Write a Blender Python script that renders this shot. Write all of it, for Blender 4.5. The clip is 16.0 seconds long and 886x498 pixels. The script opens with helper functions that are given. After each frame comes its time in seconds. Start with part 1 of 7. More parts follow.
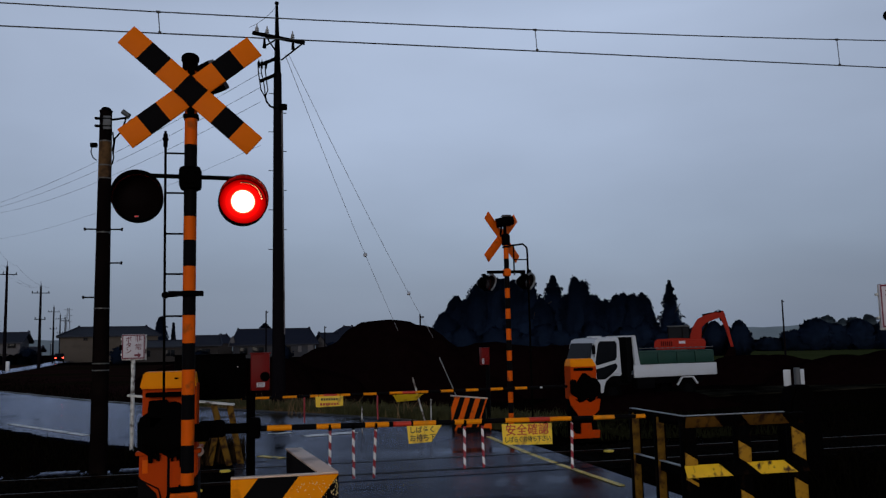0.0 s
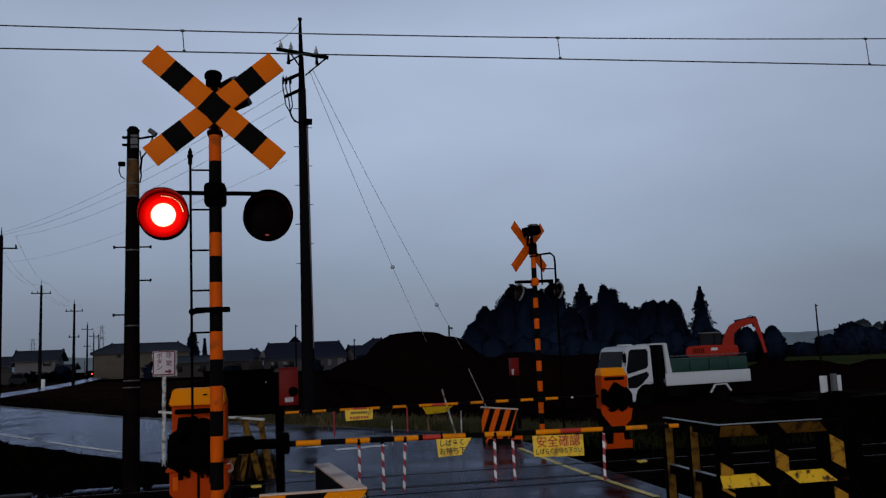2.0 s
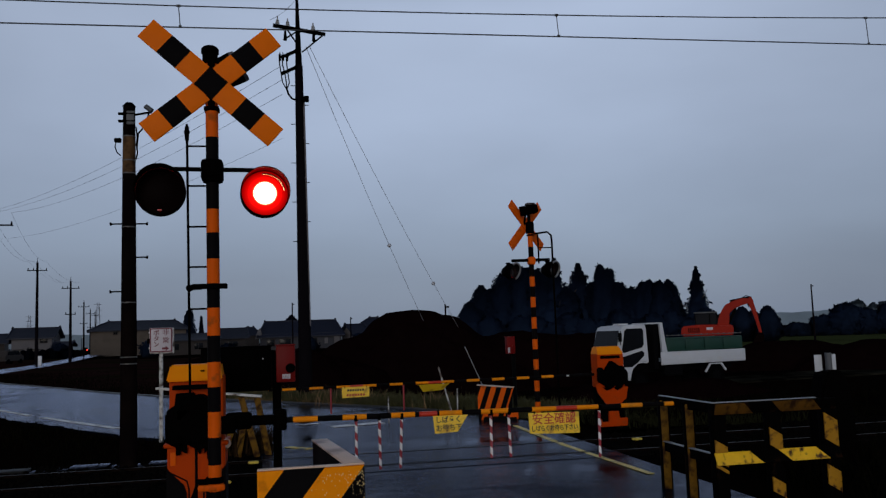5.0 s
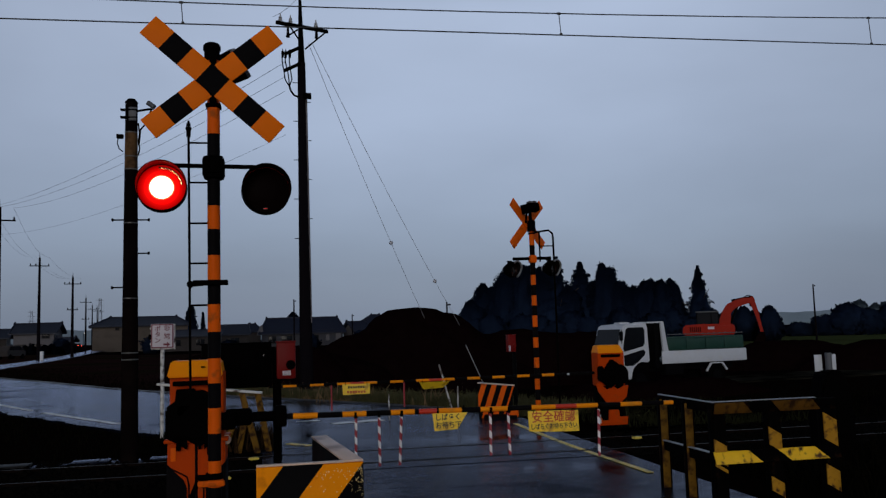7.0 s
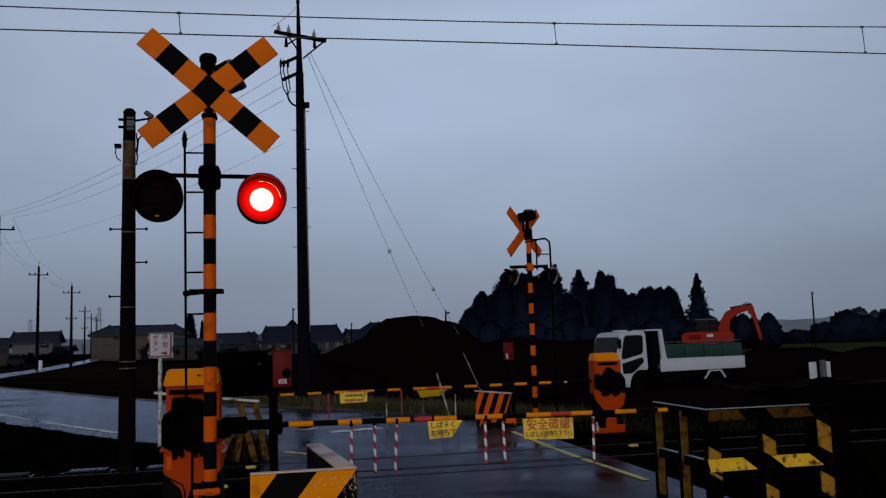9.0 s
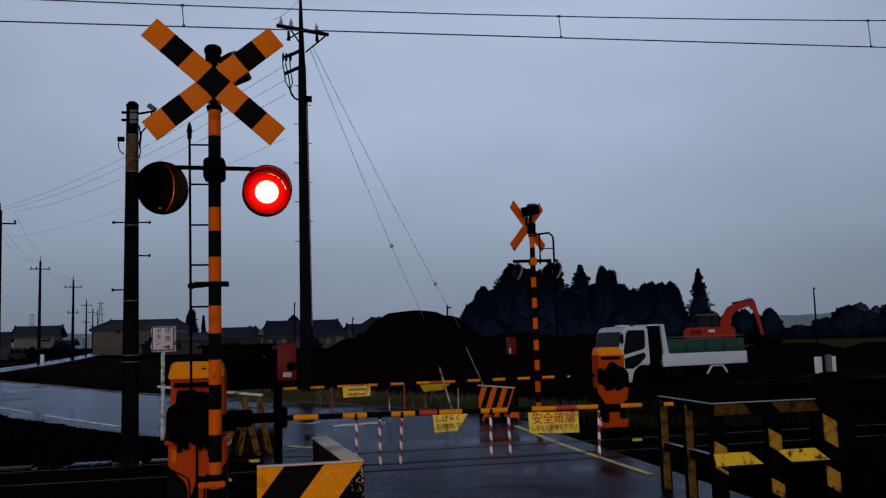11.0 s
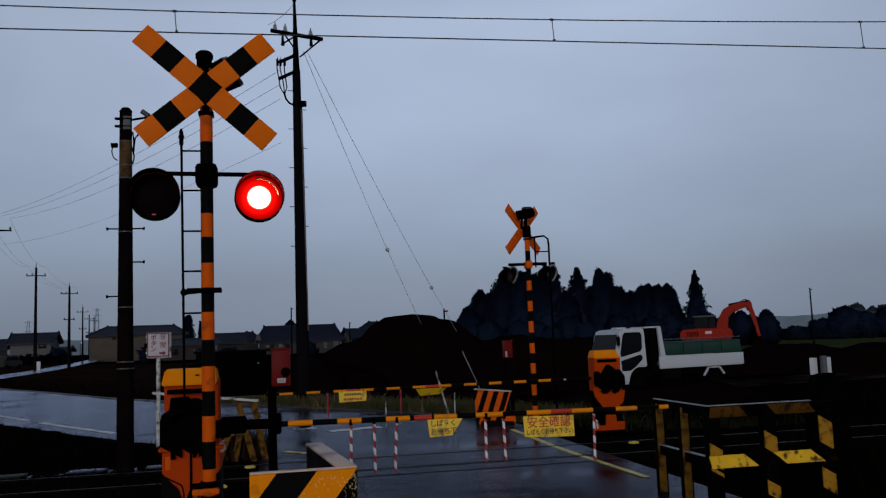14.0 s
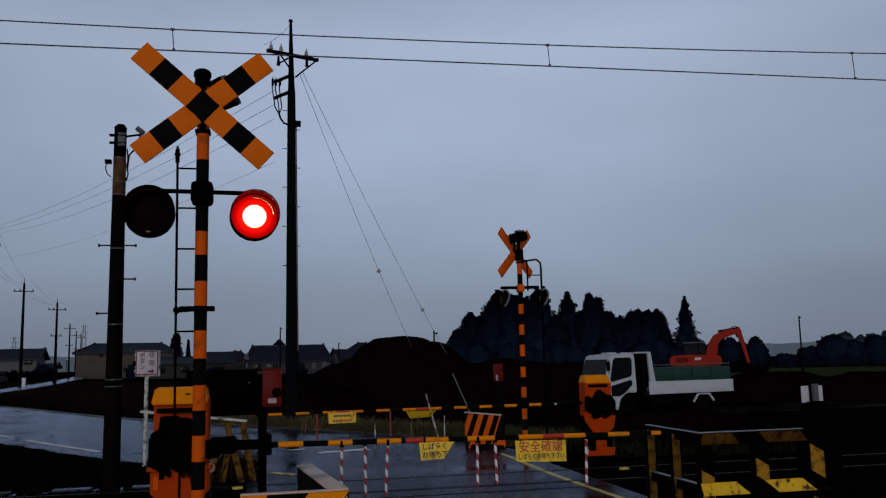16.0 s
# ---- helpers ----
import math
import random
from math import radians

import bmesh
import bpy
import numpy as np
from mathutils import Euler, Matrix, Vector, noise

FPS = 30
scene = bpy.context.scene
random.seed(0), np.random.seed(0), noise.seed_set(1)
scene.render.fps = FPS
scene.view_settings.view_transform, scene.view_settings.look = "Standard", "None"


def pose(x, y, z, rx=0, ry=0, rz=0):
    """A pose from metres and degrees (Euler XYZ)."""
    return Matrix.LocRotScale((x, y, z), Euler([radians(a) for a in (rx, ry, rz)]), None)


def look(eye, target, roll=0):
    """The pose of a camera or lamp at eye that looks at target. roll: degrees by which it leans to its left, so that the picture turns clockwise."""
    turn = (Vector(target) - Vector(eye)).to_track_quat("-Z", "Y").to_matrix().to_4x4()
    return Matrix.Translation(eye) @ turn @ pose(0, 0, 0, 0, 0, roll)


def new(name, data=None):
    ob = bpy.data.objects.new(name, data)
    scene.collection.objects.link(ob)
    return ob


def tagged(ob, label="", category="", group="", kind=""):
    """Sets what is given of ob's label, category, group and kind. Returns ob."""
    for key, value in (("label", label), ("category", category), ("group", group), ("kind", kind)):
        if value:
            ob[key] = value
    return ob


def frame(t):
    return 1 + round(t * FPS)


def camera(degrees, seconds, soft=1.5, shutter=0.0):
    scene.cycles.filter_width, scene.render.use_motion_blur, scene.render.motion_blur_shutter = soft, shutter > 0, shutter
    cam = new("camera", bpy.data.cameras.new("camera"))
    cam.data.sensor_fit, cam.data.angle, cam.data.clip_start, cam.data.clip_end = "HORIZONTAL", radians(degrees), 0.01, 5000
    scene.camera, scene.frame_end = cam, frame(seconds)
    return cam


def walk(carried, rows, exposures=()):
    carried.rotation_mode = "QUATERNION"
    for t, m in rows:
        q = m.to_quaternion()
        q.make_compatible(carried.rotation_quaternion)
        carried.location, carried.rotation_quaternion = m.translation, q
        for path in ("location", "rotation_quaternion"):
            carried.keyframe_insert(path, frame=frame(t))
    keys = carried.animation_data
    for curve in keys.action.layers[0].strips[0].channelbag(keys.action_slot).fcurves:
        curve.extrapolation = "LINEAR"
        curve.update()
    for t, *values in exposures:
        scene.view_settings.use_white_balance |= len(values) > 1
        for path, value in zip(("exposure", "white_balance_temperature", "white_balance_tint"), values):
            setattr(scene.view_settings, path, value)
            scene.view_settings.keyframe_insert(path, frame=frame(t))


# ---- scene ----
# ---------------------------------------------------------------- camera and its path
LENS = 55.0
EYE = (0.0, 0.0, 1.6)
# seconds, yaw, pitch, roll, sway of the eye in x, y, z
PATH = [
    (0, -12.625, 6.381, 1.284, -0.0301, -0.0282, 0.0064),
    (0.1, -12.462, 6.555, 1.291, -0.0250, -0.0210, 0.0069),
    (0.2, -12.589, 6.739, 1.298, -0.0188, -0.0137, 0.0084),
    (0.3, -12.676, 6.613, 1.305, -0.0136, -0.0065, 0.0098),
    (0.4, -12.803, 6.448, 1.312, -0.0074, 0.0008, 0.0113),
    (0.5, -12.960, 6.542, 1.319, -0.0022, 0.0080, 0.0118),
    (0.6, -13.099, 6.551, 1.364, -0.0021, 0.0103, 0.0135),
    (0.7, -13.378, 6.401, 1.409, -0.0031, 0.0125, 0.0143),
    (0.8, -13.447, 6.221, 1.453, -0.0041, 0.0148, 0.0150),
    (0.9, -13.295, 6.301, 1.488, -0.0051, 0.0171, 0.0157),
    (1, -13.324, 6.420, 1.533, -0.0051, 0.0183, 0.0174),
    (1.1, -13.488, 6.476, 1.616, -0.0048, 0.0183, 0.0171),
    (1.2, -13.322, 6.612, 1.699, -0.0034, 0.0183, 0.0168),
    (1.3, -12.877, 6.588, 1.783, -0.0031, 0.0184, 0.0164),
    (1.4, -12.361, 6.754, 1.866, -0.0018, 0.0184, 0.0161),
    (1.5, -11.905, 6.789, 1.949, -0.0015, 0.0184, 0.0158),
    (1.6, -11.662, 6.488, 2.008, -0.0021, 0.0172, 0.0147),
    (1.7, -11.439, 6.466, 2.068, -0.0037, 0.0170, 0.0146),
    (1.8, -11.266, 6.715, 2.127, -0.0043, 0.0157, 0.0146),
    (1.9, -10.974, 7.043, 2.187, -0.0059, 0.0155, 0.0145),
    (2, -10.651, 7.171, 2.246, -0.0075, 0.0153, 0.0144),
    (2.1, -10.329, 7.216, 2.392, -0.0072, 0.0140, 0.0144),
    (2.2, -9.787, 6.940, 2.548, -0.0069, 0.0128, 0.0133),
    (2.3, -9.755, 6.715, 2.694, -0.0076, 0.0125, 0.0123),
    (2.4, -9.654, 6.520, 2.840, -0.0074, 0.0112, 0.0112),
    (2.5, -9.482, 6.364, 2.996, -0.0071, 0.0100, 0.0112),
    (2.6, -9.355, 6.444, 2.936, -0.0083, 0.0089, 0.0118),
    (2.7, -9.079, 6.374, 2.885, -0.0096, 0.0088, 0.0135),
    (2.8, -9.072, 6.264, 2.825, -0.0098, 0.0077, 0.0151),
    (2.9, -9.085, 6.274, 2.775, -0.0110, 0.0066, 0.0157),
    (3, -9.108, 6.474, 2.714, -0.0123, 0.0055, 0.0174),
    (3.1, -9.156, 6.549, 2.771, -0.0124, 0.0031, 0.0152),
    (3.2, -9.093, 6.515, 2.829, -0.0126, 0.0008, 0.0140),
    (3.3, -9.181, 6.450, 2.886, -0.0117, -0.0006, 0.0128),
    (3.4, -9.298, 6.376, 2.943, -0.0118, -0.0030, 0.0106),
    (3.5, -9.205, 6.231, 2.991, -0.0120, -0.0053, 0.0094),
    (3.6, -9.436, 6.079, 2.933, -0.0113, -0.0059, 0.0099),
    (3.7, -9.527, 6.117, 2.865, -0.0107, -0.0075, 0.0103),
    (3.8, -9.688, 6.275, 2.807, -0.0110, -0.0080, 0.0097),
    (3.9, -9.848, 6.553, 2.749, -0.0104, -0.0096, 0.0102),
    (4, -10.019, 6.821, 2.682, -0.0098, -0.0102, 0.0106),
    (4.1, -10.115, 6.699, 2.569, -0.0107, -0.0048, 0.0097),
    (4.2, -10.251, 6.447, 2.446, -0.0117, 0.0016, 0.0078),
    (4.3, -10.387, 6.285, 2.334, -0.0117, 0.0070, 0.0070),
    (4.4, -10.663, 6.073, 2.211, -0.0127, 0.0123, 0.0061),
    (4.5, -10.868, 5.981, 2.098, -0.0137, 0.0187, 0.0042),
    (4.6, -11.020, 6.020, 2.098, -0.0137, 0.0187, 0.0042),
    (4.7, -10.950, 5.770, 2.098, -0.0137, 0.0187, 0.0042),
    (6.8, -11.000, 5.720, 1.682, -0.0040, 0.0049, 0.0035),
    (6.9, -10.920, 5.700, 1.682, -0.0040, 0.0049, 0.0035),
    (7, -10.806, 5.596, 1.682, -0.0040, 0.0049, 0.0035),
    (7.5, -10.891, 6.043, 1.537, -0.0011, -0.0132, 0.0025),
    (7.6, -10.968, 6.004, 1.601, -0.0006, -0.0142, 0.0022),
    (7.7, -10.984, 6.005, 1.665, 0.0009, -0.0151, 0.0018),
    (7.8, -10.950, 6.046, 1.729, 0.0014, -0.0161, 0.0015),
    (7.9, -10.787, 6.057, 1.793, 0.0029, -0.0181, 0.0012),
    (8, -10.683, 5.978, 1.857, 0.0034, -0.0191, 0.0009),
    (8.1, -10.651, 5.864, 1.824, 0.0054, -0.0186, 0.0010),
    (8.2, -10.829, 5.751, 1.792, 0.0075, -0.0191, 0.0022),
    (8.3, -10.687, 5.787, 1.749, 0.0095, -0.0196, 0.0033),
    (8.4, -10.695, 5.974, 1.716, 0.0115, -0.0191, 0.0044),
    (8.5, -10.663, 5.970, 1.684, 0.0135, -0.0196, 0.0046),
    (9, -10.839, 6.139, 1.799, 0.0241, -0.0466, 0.0023),
    (9.1, -10.800, 6.140, 1.799, 0.0241, -0.0466, 0.0023),
    (9.2, -10.500, 6.140, 1.799, 0.0241, -0.0466, 0.0023),
    (11.3, -10.930, 5.790, 1.650, -0.0071, -0.0067, -0.0101),
    (11.5, -11.044, 5.790, 1.650, -0.0071, -0.0067, -0.0101),
    (12, -10.473, 5.664, 1.961, -0.0061, -0.0064, -0.0027),
    (12.5, -10.917, 5.541, 1.988, -0.0010, -0.0112, -0.0005),
    (13, -11.185, 5.645, 1.730, 0.0033, -0.0146, 0.0005),
    (13.1, -11.315, 5.757, 1.761, 0.0051, -0.0104, 0.0003),
    (13.3, -11.427, 5.963, 1.823, 0.0087, -0.0022, -0.0013),
    (13.4, -11.478, 5.975, 1.854, 0.0106, 0.0010, -0.0025),
    (13.5, -11.499, 6.208, 1.885, 0.0124, 0.0051, -0.0028),
    (13.6, -11.219, 6.331, 1.938, 0.0139, 0.0035, -0.0029),
    (13.7, -11.109, 6.154, 1.992, 0.0163, 0.0009, -0.0031),
    (13.8, -10.939, 6.087, 2.045, 0.0178, -0.0007, -0.0032),
    (13.9, -10.949, 6.099, 2.098, 0.0203, -0.0022, -0.0033),
    (14, -10.948, 6.042, 2.152, 0.0218, -0.0048, -0.0034),
    (14.1, -10.919, 5.962, 2.156, 0.0211, -0.0027, -0.0033),
    (14.2, -11.030, 6.033, 2.151, 0.0204, -0.0005, -0.0022),
    (14.3, -11.060, 5.923, 2.155, 0.0187, 0.0016, -0.0020),
    (14.4, -11.141, 5.843, 2.159, 0.0181, 0.0027, -0.0019),
    (14.5, -11.212, 6.143, 2.164, 0.0164, 0.0049, -0.0008),
    (14.6, -11.163, 6.219, 2.127, 0.0168, 0.0055, -0.0017),
    (14.7, -11.153, 6.245, 2.091, 0.0162, 0.0061, -0.0017),
    (14.8, -11.314, 6.350, 2.055, 0.0156, 0.0068, -0.0017),
    (14.9, -11.375, 6.216, 2.018, 0.0160, 0.0074, -0.0016),
    (15, -11.396, 6.361, 1.982, 0.0154, 0.0080, -0.0016),
    (15.1, -11.415, 6.665, 1.992, 0.0131, 0.0083, -0.0011),
    (15.2, -11.474, 6.969, 1.991, 0.0108, 0.0085, -0.0016),
    (15.3, -11.532, 7.072, 2.001, 0.0095, 0.0088, -0.0011),
    (15.4, -11.511, 7.266, 2.001, 0.0072, 0.0091, -0.0007),
    (15.5, -11.460, 7.410, 2.000, 0.0049, 0.0083, -0.0012),
    (15.6, -11.510, 7.481, 1.860, 0.0025, 0.0092, -0.0013),
    (15.7, -11.369, 7.523, 1.720, -0.0000, 0.0090, -0.0013),
    (15.8, -11.229, 7.434, 1.579, -0.0025, 0.0088, -0.0014),
    (15.9, -11.388, 7.476, 1.439, -0.0050, 0.0086, -0.0025),
    (16, -11.678, 7.507, 1.289, -0.0075, 0.0084, -0.0025),
]
cam = camera(LENS, 16.0, soft=1.3)
walk(cam, [(t, pose(EYE[0] + x, EYE[1] + y, EYE[2] + z, 90 + p, r, w)) for t, w, p, r, x, y, z in PATH],
     exposures=[(0.0, 0.06), (0.45, 0.0), (2.4, 0.0), (3.2, -0.07), (3.7, -0.07), (4.5, 0.0), (15.0, 0.0), (15.5, -0.07), (16.0, -0.12)])

# ---------------------------------------------------------------- sky and light
world = bpy.data.worlds.new("dusk_sky")
scene.world = world
world.use_nodes = True
wn, wl = world.node_tree.nodes, world.node_tree.links
wn.clear()
w_out = wn.new("ShaderNodeOutputWorld")
w_bg = wn.new("ShaderNodeBackground")
w_sky = wn.new("ShaderNodeTexSky")
w_sky.sky_type = "NISHITA"
w_sky.sun_disc = False
w_sky.sun_elevation = radians(14)
w_sky.sun_rotation = radians(195)
w_sky.air_density, w_sky.dust_density, w_sky.ozone_density = 1.0, 2.0, 2.0
w_bg.inputs["Strength"].default_value = 0.13
# thick cloud: the clear sky's colours are greyed and evened out, with soft, wide billows
w_co = wn.new("ShaderNodeTexCoord")
w_map = wn.new("ShaderNodeMapping")
w_map.inputs["Scale"].default_value = (1.0, 1.0, 2.6)
w_noise = wn.new("ShaderNodeTexNoise")
w_noise.inputs["Scale"].default_value = 2.6
w_noise.inputs["Detail"].default_value = 6.0
w_noise.inputs["Roughness"].default_value = 0.45
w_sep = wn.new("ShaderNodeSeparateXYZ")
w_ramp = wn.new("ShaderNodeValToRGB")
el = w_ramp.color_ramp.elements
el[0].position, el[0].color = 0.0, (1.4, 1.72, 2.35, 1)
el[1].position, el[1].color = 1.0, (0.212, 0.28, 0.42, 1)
# overhead, out of view, the dome is darkened to cut light on the ground
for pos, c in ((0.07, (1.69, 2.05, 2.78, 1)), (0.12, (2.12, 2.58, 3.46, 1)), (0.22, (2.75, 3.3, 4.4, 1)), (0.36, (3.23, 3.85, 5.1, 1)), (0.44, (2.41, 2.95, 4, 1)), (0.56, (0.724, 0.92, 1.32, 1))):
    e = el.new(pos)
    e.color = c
w_mix = wn.new("ShaderNodeMix")
w_mix.data_type = "RGBA"
w_mix.inputs[0].default_value = 0.94
w_cl = wn.new("ShaderNodeMapRange")
w_cl.inputs["From Min"].default_value, w_cl.inputs["From Max"].default_value = 0.25, 0.75
w_cl.inputs["To Min"].default_value, w_cl.inputs["To Max"].default_value = 0.88, 1.1
w_mul = wn.new("ShaderNodeMix")
w_mul.data_type, w_mul.blend_type = "RGBA", "MULTIPLY"
w_mul.inputs[0].default_value = 1.0
wl.new(w_co.outputs["Generated"], w_map.inputs["Vector"])
wl.new(w_map.outputs["Vector"], w_noise.inputs["Vector"])
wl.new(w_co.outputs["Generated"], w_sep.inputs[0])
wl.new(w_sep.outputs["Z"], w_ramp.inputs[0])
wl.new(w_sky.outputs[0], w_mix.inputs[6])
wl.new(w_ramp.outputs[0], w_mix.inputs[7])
wl.new(w_noise.outputs[0], w_cl.inputs[0])
wl.new(w_mix.outputs[2], w_mul.inputs[6])
wl.new(w_cl.outputs[0], w_mul.inputs[7])
# the cloud is thinner ahead, a little to the right of the road
w_dot = wn.new("ShaderNodeVectorMath")
w_dot.operation = "DOT_PRODUCT"
w_dot.inputs[1].default_value = (0.22, 0.97, 0.1)
w_thin = wn.new("ShaderNodeMapRange")
w_thin.inputs["From Min"].default_value, w_thin.inputs["From Max"].default_value = 0.84, 1.0
w_thin.inputs["To Min"].default_value, w_thin.inputs["To Max"].default_value = 0.84, 1.05
w_even = wn.new("ShaderNodeMix")
w_even.data_type, w_even.blend_type = "RGBA", "MULTIPLY"
w_even.inputs[0].default_value = 1.0
wl.new(w_co.outputs["Generated"], w_dot.inputs[0])
wl.new(w_dot.outputs["Value"], w_thin.inputs[0])
wl.new(w_mul.outputs[2], w_even.inputs[6])
wl.new(w_thin.outputs[0], w_even.inputs[7])
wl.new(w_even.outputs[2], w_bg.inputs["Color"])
wl.new(w_bg.outputs[0], w_out.inputs[0])

sun_data = bpy.data.lights.new("sun", "SUN")
sun_data.energy, sun_data.angle, sun_data.color = 0.88, radians(30), (1.0, 0.92, 0.84)
sun = new("sun", sun_data)
sun.matrix_world = look((0, 0, 40), (6, 24, 37.2))


# ---------------------------------------------------------------- materials
def mat(name, col, rough=0.6, metal=0.0, var=0.25, scale=6.0, bump=0.15, fine=60.0, stain=None, amount=0.35, sscale=3.0, spec=0.5, coat=0.0, per_object=0.0):
    """A surface with grain and wider stains of its own."""
    m = bpy.data.materials.new(name)
    m.use_nodes = True
    n, l = m.node_tree.nodes, m.node_tree.links
    b = n["Principled BSDF"]
    b.inputs["Metallic"].default_value = metal
    b.inputs["Specular IOR Level"].default_value = spec
    b.inputs["Coat Weight"].default_value = coat
    co = n.new("ShaderNodeTexCoord")
    n1, n2, n3 = (n.new("ShaderNodeTexNoise") for _ in range(3))
    for q, s, d in ((n1, scale, 6.0), (n2, sscale, 8.0), (n3, fine, 3.0)):
        q.inputs["Scale"].default_value, q.inputs["Detail"].default_value = s, d
        l.new(co.outputs["Object"], q.inputs["Vector"])
    mx = n.new("ShaderNodeMix")
    mx.data_type = "RGBA"
    mx.inputs[6].default_value = (*[c * (1 - var) for c in col], 1)
    mx.inputs[7].default_value = (*[min(1, c * (1 + var)) for c in col], 1)
    l.new(n1.outputs[0], mx.inputs[0])
    out = mx.outputs[2]
    if stain:
        r = n.new("ShaderNodeMapRange")
        r.inputs["From Min"].default_value, r.inputs["From Max"].default_value = 0.62 - amount * 0.35, 0.72 - amount * 0.2
        l.new(n2.outputs[0], r.inputs[0])
        mx2 = n.new("ShaderNodeMix")
        mx2.data_type = "RGBA"
        mx2.inputs[7].default_value = (*stain, 1)
        l.new(r.outputs[0], mx2.inputs[0])
        l.new(out, mx2.inputs[6])
        out = mx2.outputs[2]
    if per_object:
        oi = n.new("ShaderNodeObjectInfo")
        hv = n.new("ShaderNodeHueSaturation")
        r2 = n.new("ShaderNodeMapRange")
        r2.inputs["To Min"].default_value, r2.inputs["To Max"].default_value = 1 - per_object, 1 + per_object
        l.new(oi.outputs["Random"], r2.inputs[0])
        l.new(r2.outputs[0], hv.inputs["Value"])
        l.new(out, hv.inputs["Color"])
        out = hv.outputs[0]
    l.new(out, b.inputs["Base Color"])
    rr = n.new("ShaderNodeMapRange")
    rr.inputs["To Min"].default_value, rr.inputs["To Max"].default_value = max(0.02, rough - 0.14), min(1, rough + 0.14)
    l.new(n2.outputs[0], rr.inputs[0])
    l.new(rr.outputs[0], b.inputs["Roughness"])
    bp = n.new("ShaderNodeBump")
    bp.inputs["Strength"].default_value, bp.inputs["Distance"].default_value = bump, 0.01
    l.new(n3.outputs[0], bp.inputs["Height"])
    l.new(bp.outputs[0], b.inputs["Normal"])
    return m


def glow(name, col, strength, base=(0.3, 0.01, 0.01)):
    m = bpy.data.materials.new(name)
    m.use_nodes = True
    b = m.node_tree.nodes["Principled BSDF"]
    b.inputs["Base Color"].default_value = (*base, 1)
    b.inputs["Emission Color"].default_value = (*col, 1)
    b.inputs["Emission Strength"].default_value = strength
    b.inputs["Roughness"].default_value = 0.3
    return m


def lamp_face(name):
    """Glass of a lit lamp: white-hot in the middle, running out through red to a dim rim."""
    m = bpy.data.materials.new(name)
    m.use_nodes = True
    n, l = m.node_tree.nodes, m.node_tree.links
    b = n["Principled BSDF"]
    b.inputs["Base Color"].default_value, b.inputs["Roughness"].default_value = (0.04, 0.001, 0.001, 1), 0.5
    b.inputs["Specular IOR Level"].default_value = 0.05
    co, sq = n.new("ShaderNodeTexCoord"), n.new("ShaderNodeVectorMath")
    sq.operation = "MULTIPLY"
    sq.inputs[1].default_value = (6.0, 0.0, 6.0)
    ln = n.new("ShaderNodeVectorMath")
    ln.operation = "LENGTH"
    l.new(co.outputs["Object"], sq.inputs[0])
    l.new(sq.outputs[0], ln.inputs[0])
    # outer red stands in for lamplight inside the hood, put into emission
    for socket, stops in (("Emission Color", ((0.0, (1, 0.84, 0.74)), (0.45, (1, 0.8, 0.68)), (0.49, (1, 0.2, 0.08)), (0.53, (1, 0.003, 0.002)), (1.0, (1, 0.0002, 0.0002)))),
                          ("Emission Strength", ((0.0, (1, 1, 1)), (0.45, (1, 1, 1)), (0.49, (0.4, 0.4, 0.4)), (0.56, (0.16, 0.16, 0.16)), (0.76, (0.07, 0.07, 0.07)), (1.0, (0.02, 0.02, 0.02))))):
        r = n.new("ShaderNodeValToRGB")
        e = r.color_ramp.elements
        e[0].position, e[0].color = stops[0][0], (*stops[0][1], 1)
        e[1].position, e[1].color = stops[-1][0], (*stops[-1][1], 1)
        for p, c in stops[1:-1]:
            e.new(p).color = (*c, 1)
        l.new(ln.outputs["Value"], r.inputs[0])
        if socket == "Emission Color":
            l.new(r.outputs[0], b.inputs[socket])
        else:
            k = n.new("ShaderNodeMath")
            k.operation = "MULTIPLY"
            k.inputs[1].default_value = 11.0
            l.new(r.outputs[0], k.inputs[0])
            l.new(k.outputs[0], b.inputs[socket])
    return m


